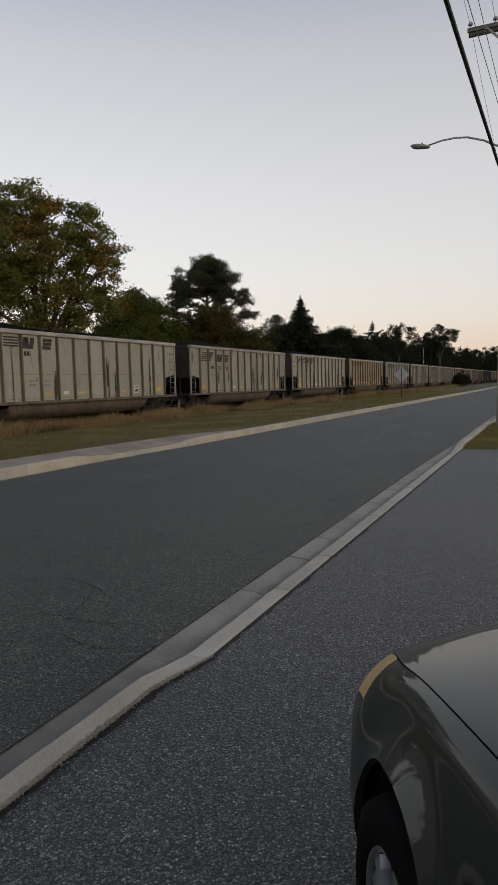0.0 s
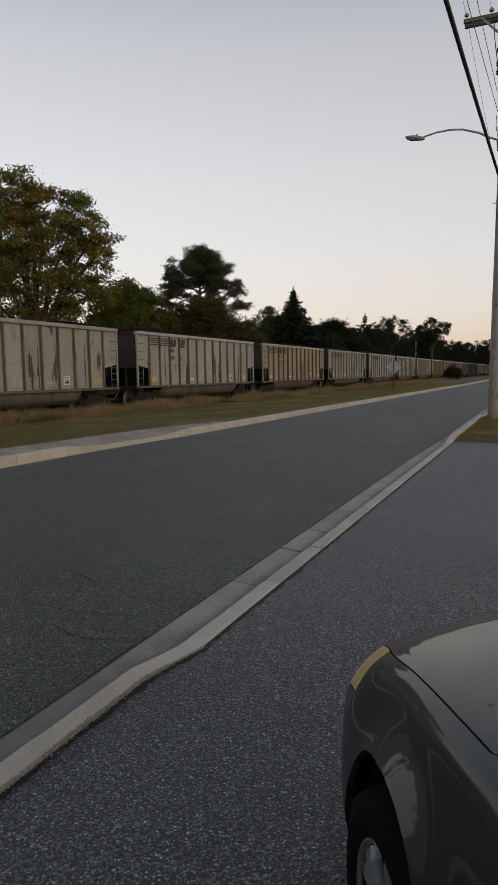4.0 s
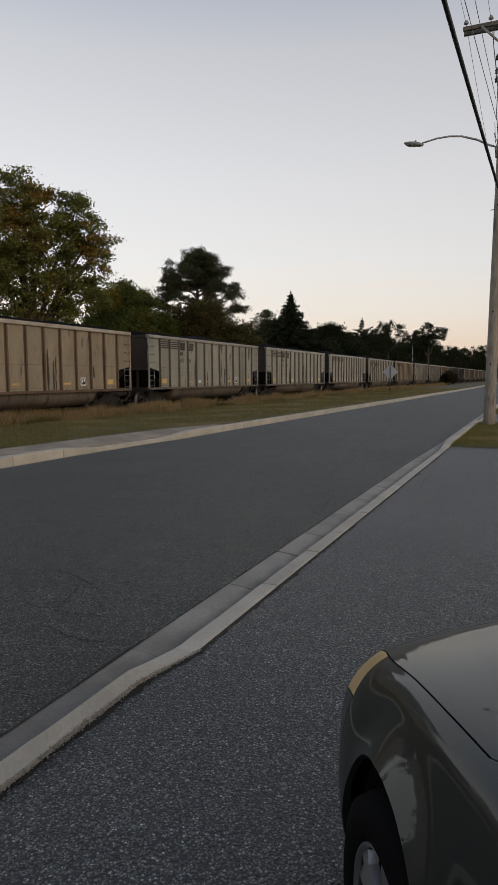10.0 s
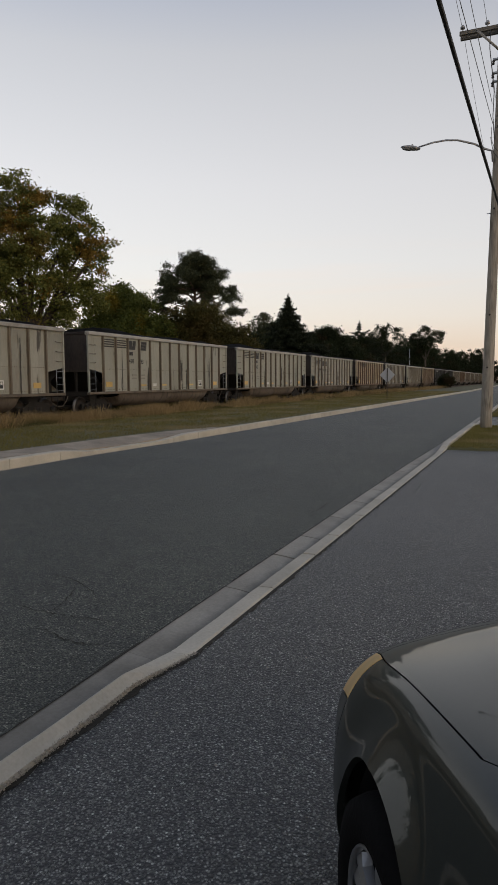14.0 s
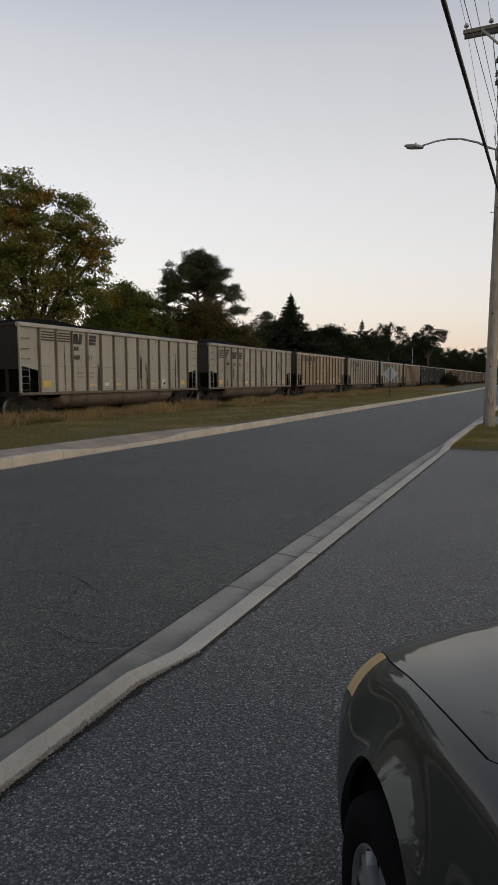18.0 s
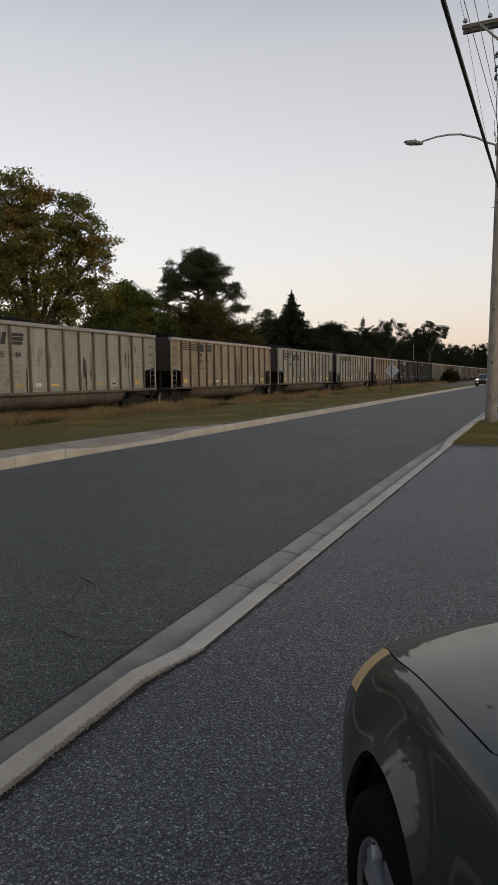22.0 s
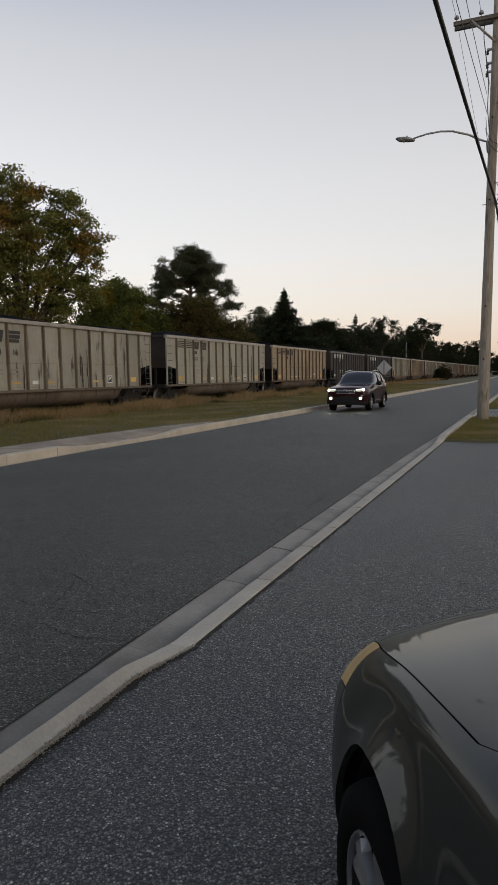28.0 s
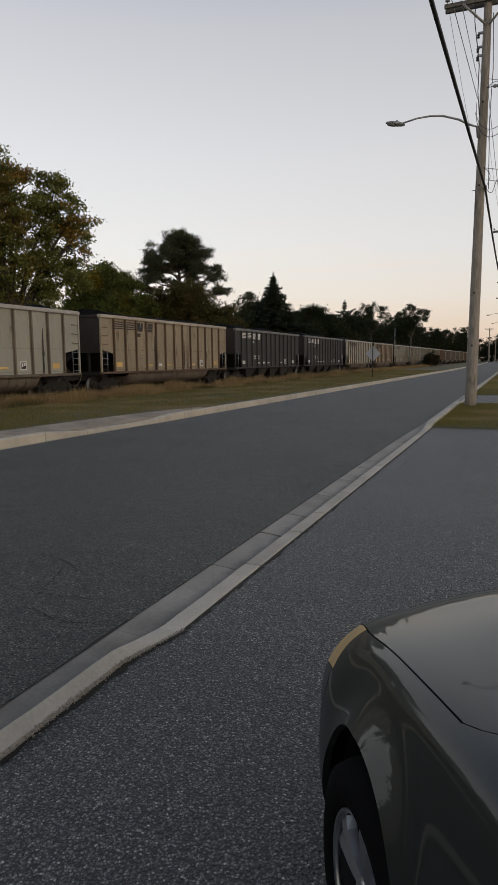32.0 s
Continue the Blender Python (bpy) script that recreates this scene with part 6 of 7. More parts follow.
M["tyre"] = mat("tyre_rubber", (0.007, 0.007, 0.0072), (0.004, 0.004, 0.004), 0.9, spec=0.08, s1=6, s2=60, bump=0.2)
M["alloy"] = mat("alloy", (0.44, 0.45, 0.46), (0.36, 0.37, 0.38), 0.3, 0.9, bump=0)
M["chrome"] = mat("bright_trim", (0.62, 0.63, 0.64), (0.5, 0.5, 0.52), 0.15, 1.0, bump=0)
M["amberlens"] = glassy("amber_lamp_lens", (1.0, 0.66, 0.23), 0.3, 0.0, 0.5)
M["lens"] = glassy("clear_lens", (0.55, 0.56, 0.56), 0.05, 0.0, 0.3)
M["headlit"] = glassy("lit_headlamp", (0.9, 0.9, 0.85), 0.1, 0, 0, (1.0, 0.92, 0.76), 130.0)
M["foglit"] = glassy("lit_fog_lamp", (0.9, 0.9, 0.8), 0.1, 0, 0, (1.0, 0.90, 0.68), 100.0)
M["lamplens"] = glassy("glowing_lens", (0.10, 0.10, 0.095), 0.08, 0, 0, (1.0, 0.92, 0.74), 0.45)
M["daylamp"] = glassy("day_lamp_strip", (0.8, 0.8, 0.75), 0.1, 0, 0, (1.0, 0.93, 0.78), 5.0)
M["turnlit"] = glassy("amber_corner_lamp", (0.8, 0.5, 0.1), 0.1, 0, 0, (1.0, 0.62, 0.12), 1.1)
M["taillit"] = glassy("red_tail_lamp", (0.6, 0.02, 0.03), 0.1, 0, 0, (1.0, 0.12, 0.15), 2.4)


def spline(tab, n):
    """Catmull-Rom through rows of an array, n steps between rows; returns rows and their parameter."""
    tab = np.asarray(tab, float)
    k = len(tab)
    ext = np.concatenate([[2 * tab[0] - tab[1]], tab, [2 * tab[-1] - tab[-2]]])
    out, par = [], []
    for i in range(k - 1):
        p0, p1, p2, p3 = ext[i:i + 4]
        for j in range(n):
            t = j / n
            out.append(0.5 * (2 * p1 + (p2 - p0) * t + (2 * p0 - 5 * p1 + 4 * p2 - p3) * t * t + (3 * p1 - p0 - 3 * p2 + p3) * t ** 3))
            par.append(i + t)
    out.append(tab[-1])
    par.append(k - 1.0)
    return np.array(out), np.array(par)


def shell(car, stations, region, looks, axles, arch_r, ns=6, npt=4, fair=0, swell=None, seam=None):
    """Body skin lofted through stations (y, bow, eight points); region(y, p, x, z) names the part of each facet."""
    ctrl = []
    for y, bow, pts in stations:
        ctrl.append([(x, y + bow * (1 - (x / 0.9) ** 2), z) for x, z in pts])
    ctrl = np.array(ctrl)
    rows, sp = spline(ctrl.reshape(len(stations), -1), ns)
    rows = rows.reshape(len(rows), 8, 3)
    skin = []
    for r in rows:
        q, pp = spline(r, npt)
        q[-1, 0] = 0.0
        skin.append(q)
    skin = np.array(skin)
    ys = np.interp(sp, range(len(stations)), [s[0] for s in stations])
    # fair the sides and the bonnet, so that reflections run without waves
    for _ in range(fair):
        q = skin.copy()
        q[1:-1] = (skin[:-2] + 2 * skin[1:-1] + skin[2:]) / 4
        keep = ((ys > -0.80) & (ys < 0.58))[:, None, None]
        skin = np.where(keep, q, skin)
        q = skin.copy()
        q[:, 2:-1] = (skin[:, 1:-2] + 2 * skin[:, 2:-1] + skin[:, 3:]) / 4
        skin = np.where(keep, q, skin)
    # wheel openings: true circles with a slight flare round them
    hz = arch_r * 0.88
    cut, touch = np.zeros((len(skin) - 1, skin.shape[1] - 1), int), {}
    for i in range(len(skin) - 1):
        for j in range(skin.shape[1] - 1):
            c = (skin[i, j] + skin[i + 1, j] + skin[i, j + 1] + skin[i + 1, j + 1]) / 4
            for k, a in enumerate(axles):
                if math.hypot(c[1] - a, c[2] - hz) < arch_r and abs(c[0]) > 0.55 and c[2] < arch_r * 2.1:
                    cut[i, j] = k + 1
    for i in range(len(skin) - 1):
        for j in range(skin.shape[1] - 1):
            for v in ((i, j), (i + 1, j), (i, j + 1), (i + 1, j + 1)):
                touch.setdefault(v, set()).add(int(cut[i, j]))
    base = skin.copy()
    for i in range(len(skin)):
        for j in range(skin.shape[1]):
            p, t = skin[i, j], touch.get((i, j), {0})
            for k, a in enumerate(axles):
                dy, dz = p[1] - a, p[2] - hz
                d = math.hypot(dy, dz)
                if swell and p[0] > 0.55 and 0.6 * arch_r < d < arch_r * 1.8:
                    p[0] += swell(dy, dz, d)
                if 0 in t and k + 1 in t and d > 1e-6:
                    u = base[max(i - 2, 0):i + 3, max(j - 2, 0):j + 3].reshape(-1, 3)
                    fit = np.linalg.lstsq(np.c_[np.ones(len(u)), u[:, 1] - p[1], u[:, 2] - p[2]], u[:, 0], rcond=None)[0]
                    ey, ez = a + dy / d * arch_r - p[1], hz + dz / d * arch_r - p[2]
                    p[0] = fit[0] + fit[1] * ey + fit[2] * ez + (swell(dy * arch_r / d, dz * arch_r / d, arch_r) if swell else 0.0)
                    p[1], p[2] = p[1] + ey, p[2] + ez
    # the rear edge of the bonnet: points near the line are drawn onto it
    if seam:
        jb = 4 * npt
        for i in range(1, len(skin) - 1):
            for j in range(jb, skin.shape[1]):
                p = skin[i, j]
                ahead = {((skin[a, b] + skin[a + 1, b] + skin[a, b + 1] + skin[a + 1, b + 1]) / 4)[1] > seam(((skin[a, b] + skin[a + 1, b] + skin[a, b + 1] + skin[a + 1, b + 1]) / 4)[0])
                         for a in (i - 1, i) for b in (j - 1, j) if jb <= b < skin.shape[1] - 1}
                if len(ahead) == 2 and -0.84 < p[1] < 0.3:
                    touch[(i, j, "seam")] = seam(p[0])
        for key, y in touch.items():
            if len(key) == 3:
                i, j, _ = key
                k = i + (1 if (base[i, j, 1] > y) else -1)
                f = (y - base[i, j, 1]) / (base[k, j, 1] - base[i, j, 1])
                skin[i, j] = base[i, j] + (base[k, j] - base[i, j]) * f
    groups = {}
    for i in range(len(skin) - 1):
        for j in range(skin.shape[1] - 1):
            if cut[i, j]:
                continue
            for s in (-1, 1):
                c = (skin[i, j] + skin[i + 1, j] + skin[i, j + 1] + skin[i + 1, j + 1]) / 4
                nm = region((ys[i] + ys[i + 1]) / 2, (pp[j] + pp[j + 1]) / 2, c[0], c[2])
                if nm is None:
                    continue
                both = looks[nm][2]
                groups.setdefault((nm, 0 if both else s), []).append((i, j, s))
    made = {}
    for (nm, s0), cells in groups.items():
        bm, vs = bmesh.new(), {}

        def vert(i, j, s):
            key = (i, j, s if j < skin.shape[1] - 1 else 0)
            if key not in vs:
                p = skin[i, j]
                vs[key] = bm.verts.new((p[0] * s, p[1], p[2]))
            return vs[key]
        for i, j, s in cells:
            q = [vert(i, j, s), vert(i + 1, j, s), vert(i + 1, j + 1, s), vert(i, j + 1, s)]
            u = []
            for v in q:
                if v not in u:
                    u.append(v)
            if len(u) > 2:
                try:
                    f = bm.faces.new(u if s > 0 else u[::-1])
                    f.smooth = True
                except ValueError:
                    pass
        bmesh.ops.recalc_face_normals(bm, faces=bm.faces)
        bm.normal_update()
        c = sum((f.calc_center_median() for f in bm.faces), Vector()) / max(1, len(bm.faces))
        f0 = max(bm.faces, key=lambda f: f.calc_area())
        ref = Vector((c.x, c.y, 0.7)) if not looks[nm][2] else Vector((0, (axles[0] + axles[1]) / 2, 0.6))
        if s0 != 0:
            ref = Vector((0, c.y, 0.6))
        if f0.normal.dot(f0.calc_center_median() - ref) < 0:
            bmesh.ops.reverse_faces(bm, faces=bm.faces)
        bm.normal_update()
        # draw the edge in by a few millimetres and turn it under, so that a dark joint stays between panels
        edge = [e for e in bm.edges if e.is_boundary]
        shift = {}
        for e in edge:
            f = e.link_faces[0]
            d = (f.calc_center_median() - (e.verts[0].co + e.verts[1].co) / 2)
            ev = (e.verts[1].co - e.verts[0].co).normalized()
            d = d - ev * d.dot(ev)
            if d.length > 1e-6:
                for v in e.verts:
                    if abs(v.co.x) > 1e-4:
                        shift.setdefault(v, Vector())
                        shift[v] += d.normalized() * 0.0012
        nrm = {v: v.normal.copy() for v in bm.verts}
        for v, d in shift.items():
            v.co += d
        for e in edge:
            e.smooth = False
        ex = bmesh.ops.extrude_edge_only(bm, edges=edge)
        src = {tuple(round(q, 6) for q in v.co): nrm[v] for v in nrm}
        for v in [g for g in ex["geom"] if isinstance(g, bmesh.types.BMVert)]:
            v.co -= src.get(tuple(round(q, 6) for q in v.co), Vector((0, 0, 1))) * 0.018
        made[(nm, s0)] = part(nm, bm, M[looks[nm][0]], car, looks[nm][1])
        for f in made[(nm, s0)].data.polygons:
            f.use_smooth = True
    return skin, made


def inner(car, skin, hub):
    """The dark body behind the panel joints."""
    bm = bmesh.new()
    q = skin[::3, ::3].copy() if (len(skin) % 3 == 1 and skin.shape[1] % 3 == 1) else skin[::2, ::2].copy()
    c = np.array([0.0, 0.0, 0.55])
    rows = []
    for r in q:
        rows.append([(p[0] * 0.955, p[1] * 0.985 - 0.02, 0.04 + (p[2] - 0.04) * 0.965) for p in r] + [(-p[0] * 0.955, p[1] * 0.985 - 0.02, 0.04 + (p[2] - 0.04) * 0.965) for p in r[-2::-1]])
    vs = []
    for r in rows:
        row = []
        for x, y, z in r:
            for a, rad in hub:
                dy, dz = y - a, z - rad * 0.88
                d = math.hypot(dy, dz)
                if abs(x) > 0.5 and d < rad * 1.12:
                    x = math.copysign(0.52, x)
            row.append((x, y, z))
        vs.append(row)
    grid(bm, vs)
    bmesh.ops.recalc_face_normals(bm, faces=bm.faces)
    return part("inner_body", bm, M["gap"], car)


def road_wheel(radius, width, rim, spokes, side, twin=True):
    """Tyre and alloy rim; the outer face looks along side * x."""
    ty = bmesh.new()
    w = width / 2
    lathe(ty, [(-w * 0.8, rim - 0.005), (-w, rim + 0.02), (-w * 1.02, (rim + radius) / 2), (-w * 0.86, radius - 0.012), (-w * 0.5, radius), (w * 0.5, radius), (w * 0.86, radius - 0.012),
               (w * 1.02, (rim + radius) / 2), (w, rim + 0.02), (w * 0.8, rim - 0.005)], 40, "x", True)
    rm = bmesh.new()
    o = side * w * 0.86
    lathe(rm, [(o, rim + 0.004), (o + side * 0.006, rim), (o + side * 0.002, rim - 0.006), (o - side * 0.012, rim - 0.009), (o - side * 0.012, rim)], 40, "x", True)
    back = bmesh.new()
    lathe(back, [(o - side * 0.012, rim - 0.008), (o - side * 0.10, rim - 0.022), (o - side * 0.10, rim), (o - side * 0.012, rim)], 30, "x", True)
    lathe(back, [(o - side * 0.085, 0.01), (o - side * 0.08, rim - 0.03), (o - side * 0.10, rim - 0.03)], 24, "x")
    sp = []
    for k in range(spokes):
        a = 2 * math.pi * k / spokes + 1.62
        bm = bmesh.new()
        for off in ((-0.20, 0.20) if twin else (0.0,)):
            rows = []
            for r0, ww, dx in ((0.045, 0.020, -0.016), (rim * 0.5, 0.019, -0.008), (rim * 0.8, 0.022, -0.006), (rim - 0.008, 0.030, -0.010)):
                aa = a + off * (r0 / rim)
                cy, cz = math.cos(aa), math.sin(aa)
                rows.append([(o + side * (dx + e), cy * r0 - cz * s, cz * r0 + cy * s) for s, e in ((-ww, -0.030), (-ww * 0.8, -0.004), (-ww * 0.1, 0.004), (ww * 0.8, -0.004), (ww, -0.030))])
            grid(bm, rows, False)
        sp.append(bm)
    hub = lathe(bmesh.new(), [(o - side * 0.03, 0.062), (o - side * 0.006, 0.055), (o - side * 0.002, 0.03), (o, 0.01)], 18, "x")
    return ty, rm, back, sp, hub


def fit_wheel(car, name, at, spec, side, gaps="gap"):
    ty, rm, back, sp, hub = road_wheel(*spec, side)
    w = part(name, ty, M["tyre"], car, "black tyre on an alloy rim", at)
    part("rim", rm, M["alloy"], w)
    part("brake_disc", back, M[gaps], w)
    for b in sp:
        part("spoke", b, M["alloy"], w)
    part("hub_cap", hub, M["alloy"], w)
    return w


SEDAN = [
    (0.90, 0.0, [(0, 0.22), (0, 0.28), (0, 0.42), (0, 0.52), (0, 0.58), (0, 0.60), (0, 0.61), (0, 0.61)]),
    (0.80, 0.08, [(0.50, 0.22), (0.56, 0.28), (0.58, 0.42), (0.56, 0.53), (0.49, 0.60), (0.36, 0.625), (0.18, 0.635), (0, 0.64)]),
    (0.66, 0.10, [(0.64, 0.20), (0.715, 0.28), (0.742, 0.44), (0.722, 0.60), (0.612, 0.70), (0.42, 0.738), (0.21, 0.765), (0, 0.77)]),
    (0.53, 0.07, [(0.7, 0.2), (0.786, 0.296), (0.802, 0.48), (0.769, 0.654), (0.654, 0.764), (0.435, 0.806), (0.22, 0.829), (0, 0.834)]),
    (0.41, 0.04, [(0.735, 0.2), (0.827, 0.306), (0.83, 0.519), (0.787, 0.691), (0.687, 0.798), (0.445, 0.836), (0.222, 0.855), (0, 0.86)]),
    (0.22, 0.02, [(0.775, 0.2), (0.855, 0.32), (0.84, 0.56), (0.778, 0.748), (0.702, 0.836), (0.455, 0.87), (0.225, 0.884), (0, 0.888)]),
    (0.0, 0.0, [(0.8, 0.2), (0.871, 0.32), (0.856, 0.56), (0.794, 0.778), (0.718, 0.866), (0.465, 0.892), (0.23, 0.899), (0, 0.902)]),
    (-0.30, 0.0, [(0.81, 0.2), (0.889, 0.32), (0.874, 0.56), (0.812, 0.806), (0.736, 0.894), (0.48, 0.91), (0.24, 0.913), (0, 0.915)]),
    (-0.62, 0.0, [(0.81, 0.2), (0.913, 0.32), (0.898, 0.56), (0.836, 0.828), (0.76, 0.916), (0.5, 0.928), (0.25, 0.928), (0, 0.93)]),
    (-0.92, 0.0, [(0.81, 0.2), (0.95, 0.32), (0.935, 0.56), (0.873, 0.867), (0.785, 0.955), (0.54, 1), (0.27, 1.02), (0, 1.03)]),
    (-1.70, 0.0, [(0.81, 0.20), (0.89, 0.30), (0.915, 0.50), (0.905, 0.78), (0.82, 0.975), (0.58, 1.36), (0.36, 1.42), (0, 1.44)]),
    (-2.40, 0.0, [(0.81, 0.20), (0.89, 0.30), (0.915, 0.50), (0.905, 0.79), (0.82, 0.98), (0.58, 1.38), (0.36, 1.44), (0, 1.46)]),
    (-2.98, 0.0, [(0.81, 0.20), (0.89, 0.30), (0.91, 0.50), (0.90, 0.80), (0.78, 0.99), (0.54, 1.30), (0.34, 1.35), (0, 1.37)]),
    (-3.35, 0.0, [(0.79, 0.22), (0.87, 0.32), (0.895, 0.50), (0.88, 0.80), (0.72, 1.0), (0.50, 1.03), (0.25, 1.045), (0, 1.05)]),
    (-3.80, -0.05, [(0.72, 0.24), (0.79, 0.34), (0.82, 0.50), (0.80, 0.78), (0.68, 0.97), (0.46, 1.0), (0.23, 1.01), (0, 1.015)]),
    (-3.92, -0.06, [(0.60, 0.28), (0.66, 0.36), (0.69, 0.50), (0.67, 0.72), (0.58, 0.86), (0.4, 0.9), (0.2, 0.91), (0, 0.915)]),
    (-3.99, 0.0, [(0, 0.28), (0, 0.36), (0, 0.50), (0, 0.72), (0, 0.86), (0, 0.9), (0, 0.91), (0, 0.915)]),
]


def hood_line(x):
    """Where the bonnet ends: its rear corners are drawn in a wide curve."""
    return float(np.interp(abs(x), [0, 0.30, 0.50, 0.62, 0.68, 0.705, 0.72, 0.732, 0.742],
                     [-0.47, -0.44, -0.40, -0.35, -0.305, -0.275, -0.245, -0.205, -0.14]))


def ease(t):
    t = min(1.0, max(0.0, t))
    return t * t * (3 - 2 * t)


def wing_swell(dy, dz, d):
    """The wing swells out to the lip of the wheel opening, least in front and low down."""
    a = math.degrees(math.atan2(dz, dy)) % 360
    lip = float(np.interp(a, [30, 42, 55, 68, 80, 95, 110, 130, 160, 190], [0.0, 0.007, 0.021, 0.036, 0.045, 0.0435, 0.038, 0.029, 0.012, 0.0]))
    return lip * math.exp(-((d - 0.350) / 0.07) ** 2 + (0.030 / 0.07) ** 2)


def sedan_region(y, p, x, z):
    if p >= 4 and -0.84 < y < 0.545:
        return "bonnet" if y > hood_line(x) else "front_wing"
    if y > 0.46:
        if 3.0 < p < 4.0 and y < 0.80:
            return "headlamp"
        return "front_bumper"
    if p < 4:
        if y > -0.80:
            return "front_wing"
        if y > -1.85:
            return "front_door"
        if y > -2.70:
            return "rear_door"
        return "rear_wing"
    if y > -0.94 or (-1.70 < y <= -0.94 and p > 5.0):
        return "windscreen"
    if -2.98 < y < -1.05 and p < 5.0:
        return "side_window"
    if y > -2.9:
        return "roof" if p > 5.0 else "rear_wing"
    if y > -3.30 and p > 4.6:
        return "rear_window"
    return "boot_lid"


HEAD = 31.0
SX, SY = 1.33 * math.cos(radians(HEAD)) - 1.345 * math.sin(radians(HEAD)), 1.33 * math.sin(radians(HEAD)) + 1.345 * math.cos(radians(HEAD))
sedan = tagged(thing("sedan", pose(SX, SY, 0, 0, 0, HEAD)), "dark olive-grey sedan parked on the forecourt", "car", "motor cars")
LOOK = {"bonnet": ("olive", "glossy bonnet mirroring the sky", True), "front_bumper": ("olive", "", True), "headlamp": ("amberlens", "amber headlamp lens", False),
        "front_wing": ("olive", "", False), "front_door": ("olive", "", False), "rear_door": ("olive", "", False), "rear_wing": ("olive", "", False),
        "windscreen": ("tint", "dark windscreen", True), "side_window": ("tint", "", False), "roof": ("olive", "", True), "rear_window": ("tint", "", True), "boot_lid": ("olive", "", True)}
skin, made = shell(sedan, SEDAN, sedan_region, LOOK, (0.0, -2.72), 0.380, 12, 10, 6, wing_swell, hood_line)
inner(sedan, skin, ((0.0, 0.42), (-2.72, 0.42)))
for side in (-1, 1):
    for y in (0.0, -2.72):
        steer = 0.0
        fit_wheel(sedan, "wheel", pose(side * 0.765, y, 0.318, 0, 0, steer), (0.318, 0.205, 0.205, 5), side)
        bm = bmesh.new()
        rows = []
        for k in range(13):
            a = math.pi * (-0.05 + 1.10 * k / 12)
            rows.append([(side * x, y + 0.376 * math.cos(a), 0.334 + 0.376 * math.sin(a)) for x in (0.50, 0.66, 0.785)])
        grid(bm, rows)
        part("wheel_liner", bm, M["gap"], sedan)
    mir = part("mirror", lathe(bmesh.new(), [(-0.09, 0.03), (-0.06, 0.075), (0.03, 0.085), (0.09, 0.06), (0.1, 0.02)], 14, "x"), M["olive"], sedan, "", pose(side * 0.96, -1.42, 0.98))
part("grille", B(-0.42, 0.42, -0.02, 0.02, -0.06, 0.06, 0.015), M["trim"], sedan, "", pose(0, 0.915, 0.47))

# the sport utility car that drives past
SUV = [
    (0.955, 0.0, [(0, 0.30), (0, 0.37), (0, 0.52), (0, 0.74), (0, 0.86), (0, 0.90), (0, 0.915), (0, 0.92)]),
    (0.90, 0.05, [(0.48, 0.30), (0.58, 0.37), (0.64, 0.52), (0.64, 0.74), (0.60, 0.86), (0.44, 0.90), (0.22, 0.915), (0, 0.92)]),
    (0.80, 0.10, [(0.68, 0.27), (0.77, 0.36), (0.786, 0.55), (0.786, 0.78), (0.73, 0.945), (0.50, 0.985), (0.25, 1.0), (0, 1.005)]),
    (0.45, 0.06, [(0.776, 0.26), (0.854, 0.36), (0.888, 0.60), (0.873, 0.86), (0.76, 1.02), (0.50, 1.055), (0.25, 1.07), (0, 1.075)]),
    (-0.30, 0.02, [(0.795, 0.26), (0.873, 0.36), (0.902, 0.60), (0.892, 0.90), (0.78, 1.085), (0.52, 1.115), (0.26, 1.13), (0, 1.135)]),
    (-0.62, 0.0, [(0.795, 0.26), (0.873, 0.36), (0.902, 0.60), (0.897, 0.92), (0.786, 1.12), (0.62, 1.16), (0.32, 1.18), (0, 1.185)]),
    (-1.32, 0.0, [(0.795, 0.26), (0.873, 0.36), (0.897, 0.60), (0.902, 0.94), (0.834, 1.14), (0.66, 1.54), (0.42, 1.63), (0, 1.655)]),
    (-2.30, 0.0, [(0.795, 0.26), (0.873, 0.36), (0.897, 0.60), (0.902, 0.96), (0.834, 1.18), (0.68, 1.58), (0.43, 1.66), (0, 1.685)]),
    (-3.00, 0.0, [(0.795, 0.28), (0.873, 0.38), (0.897, 0.60), (0.897, 0.98), (0.815, 1.22), (0.66, 1.55), (0.42, 1.625), (0, 1.645)]),
    (-3.25, 0.0, [(0.78, 0.33), (0.844, 0.43), (0.873, 0.60), (0.873, 0.98), (0.786, 1.23), (0.61, 1.42), (0.40, 1.51), (0, 1.535)]),
    (-3.42, -0.06, [(0.70, 0.38), (0.79, 0.46), (0.815, 0.60), (0.825, 0.92), (0.76, 1.14), (0.58, 1.24), (0.3, 1.29), (0, 1.30)]),
    (-3.51, -0.06, [(0.58, 0.42), (0.65, 0.48), (0.70, 0.60), (0.71, 0.84), (0.62, 0.98), (0.4, 1.03), (0.2, 1.05), (0, 1.06)]),
    (-3.57, 0.0, [(0, 0.42), (0, 0.48), (0, 0.60), (0, 0.84), (0, 0.98), (0, 1.03), (0, 1.05), (0, 1.06)]),
]


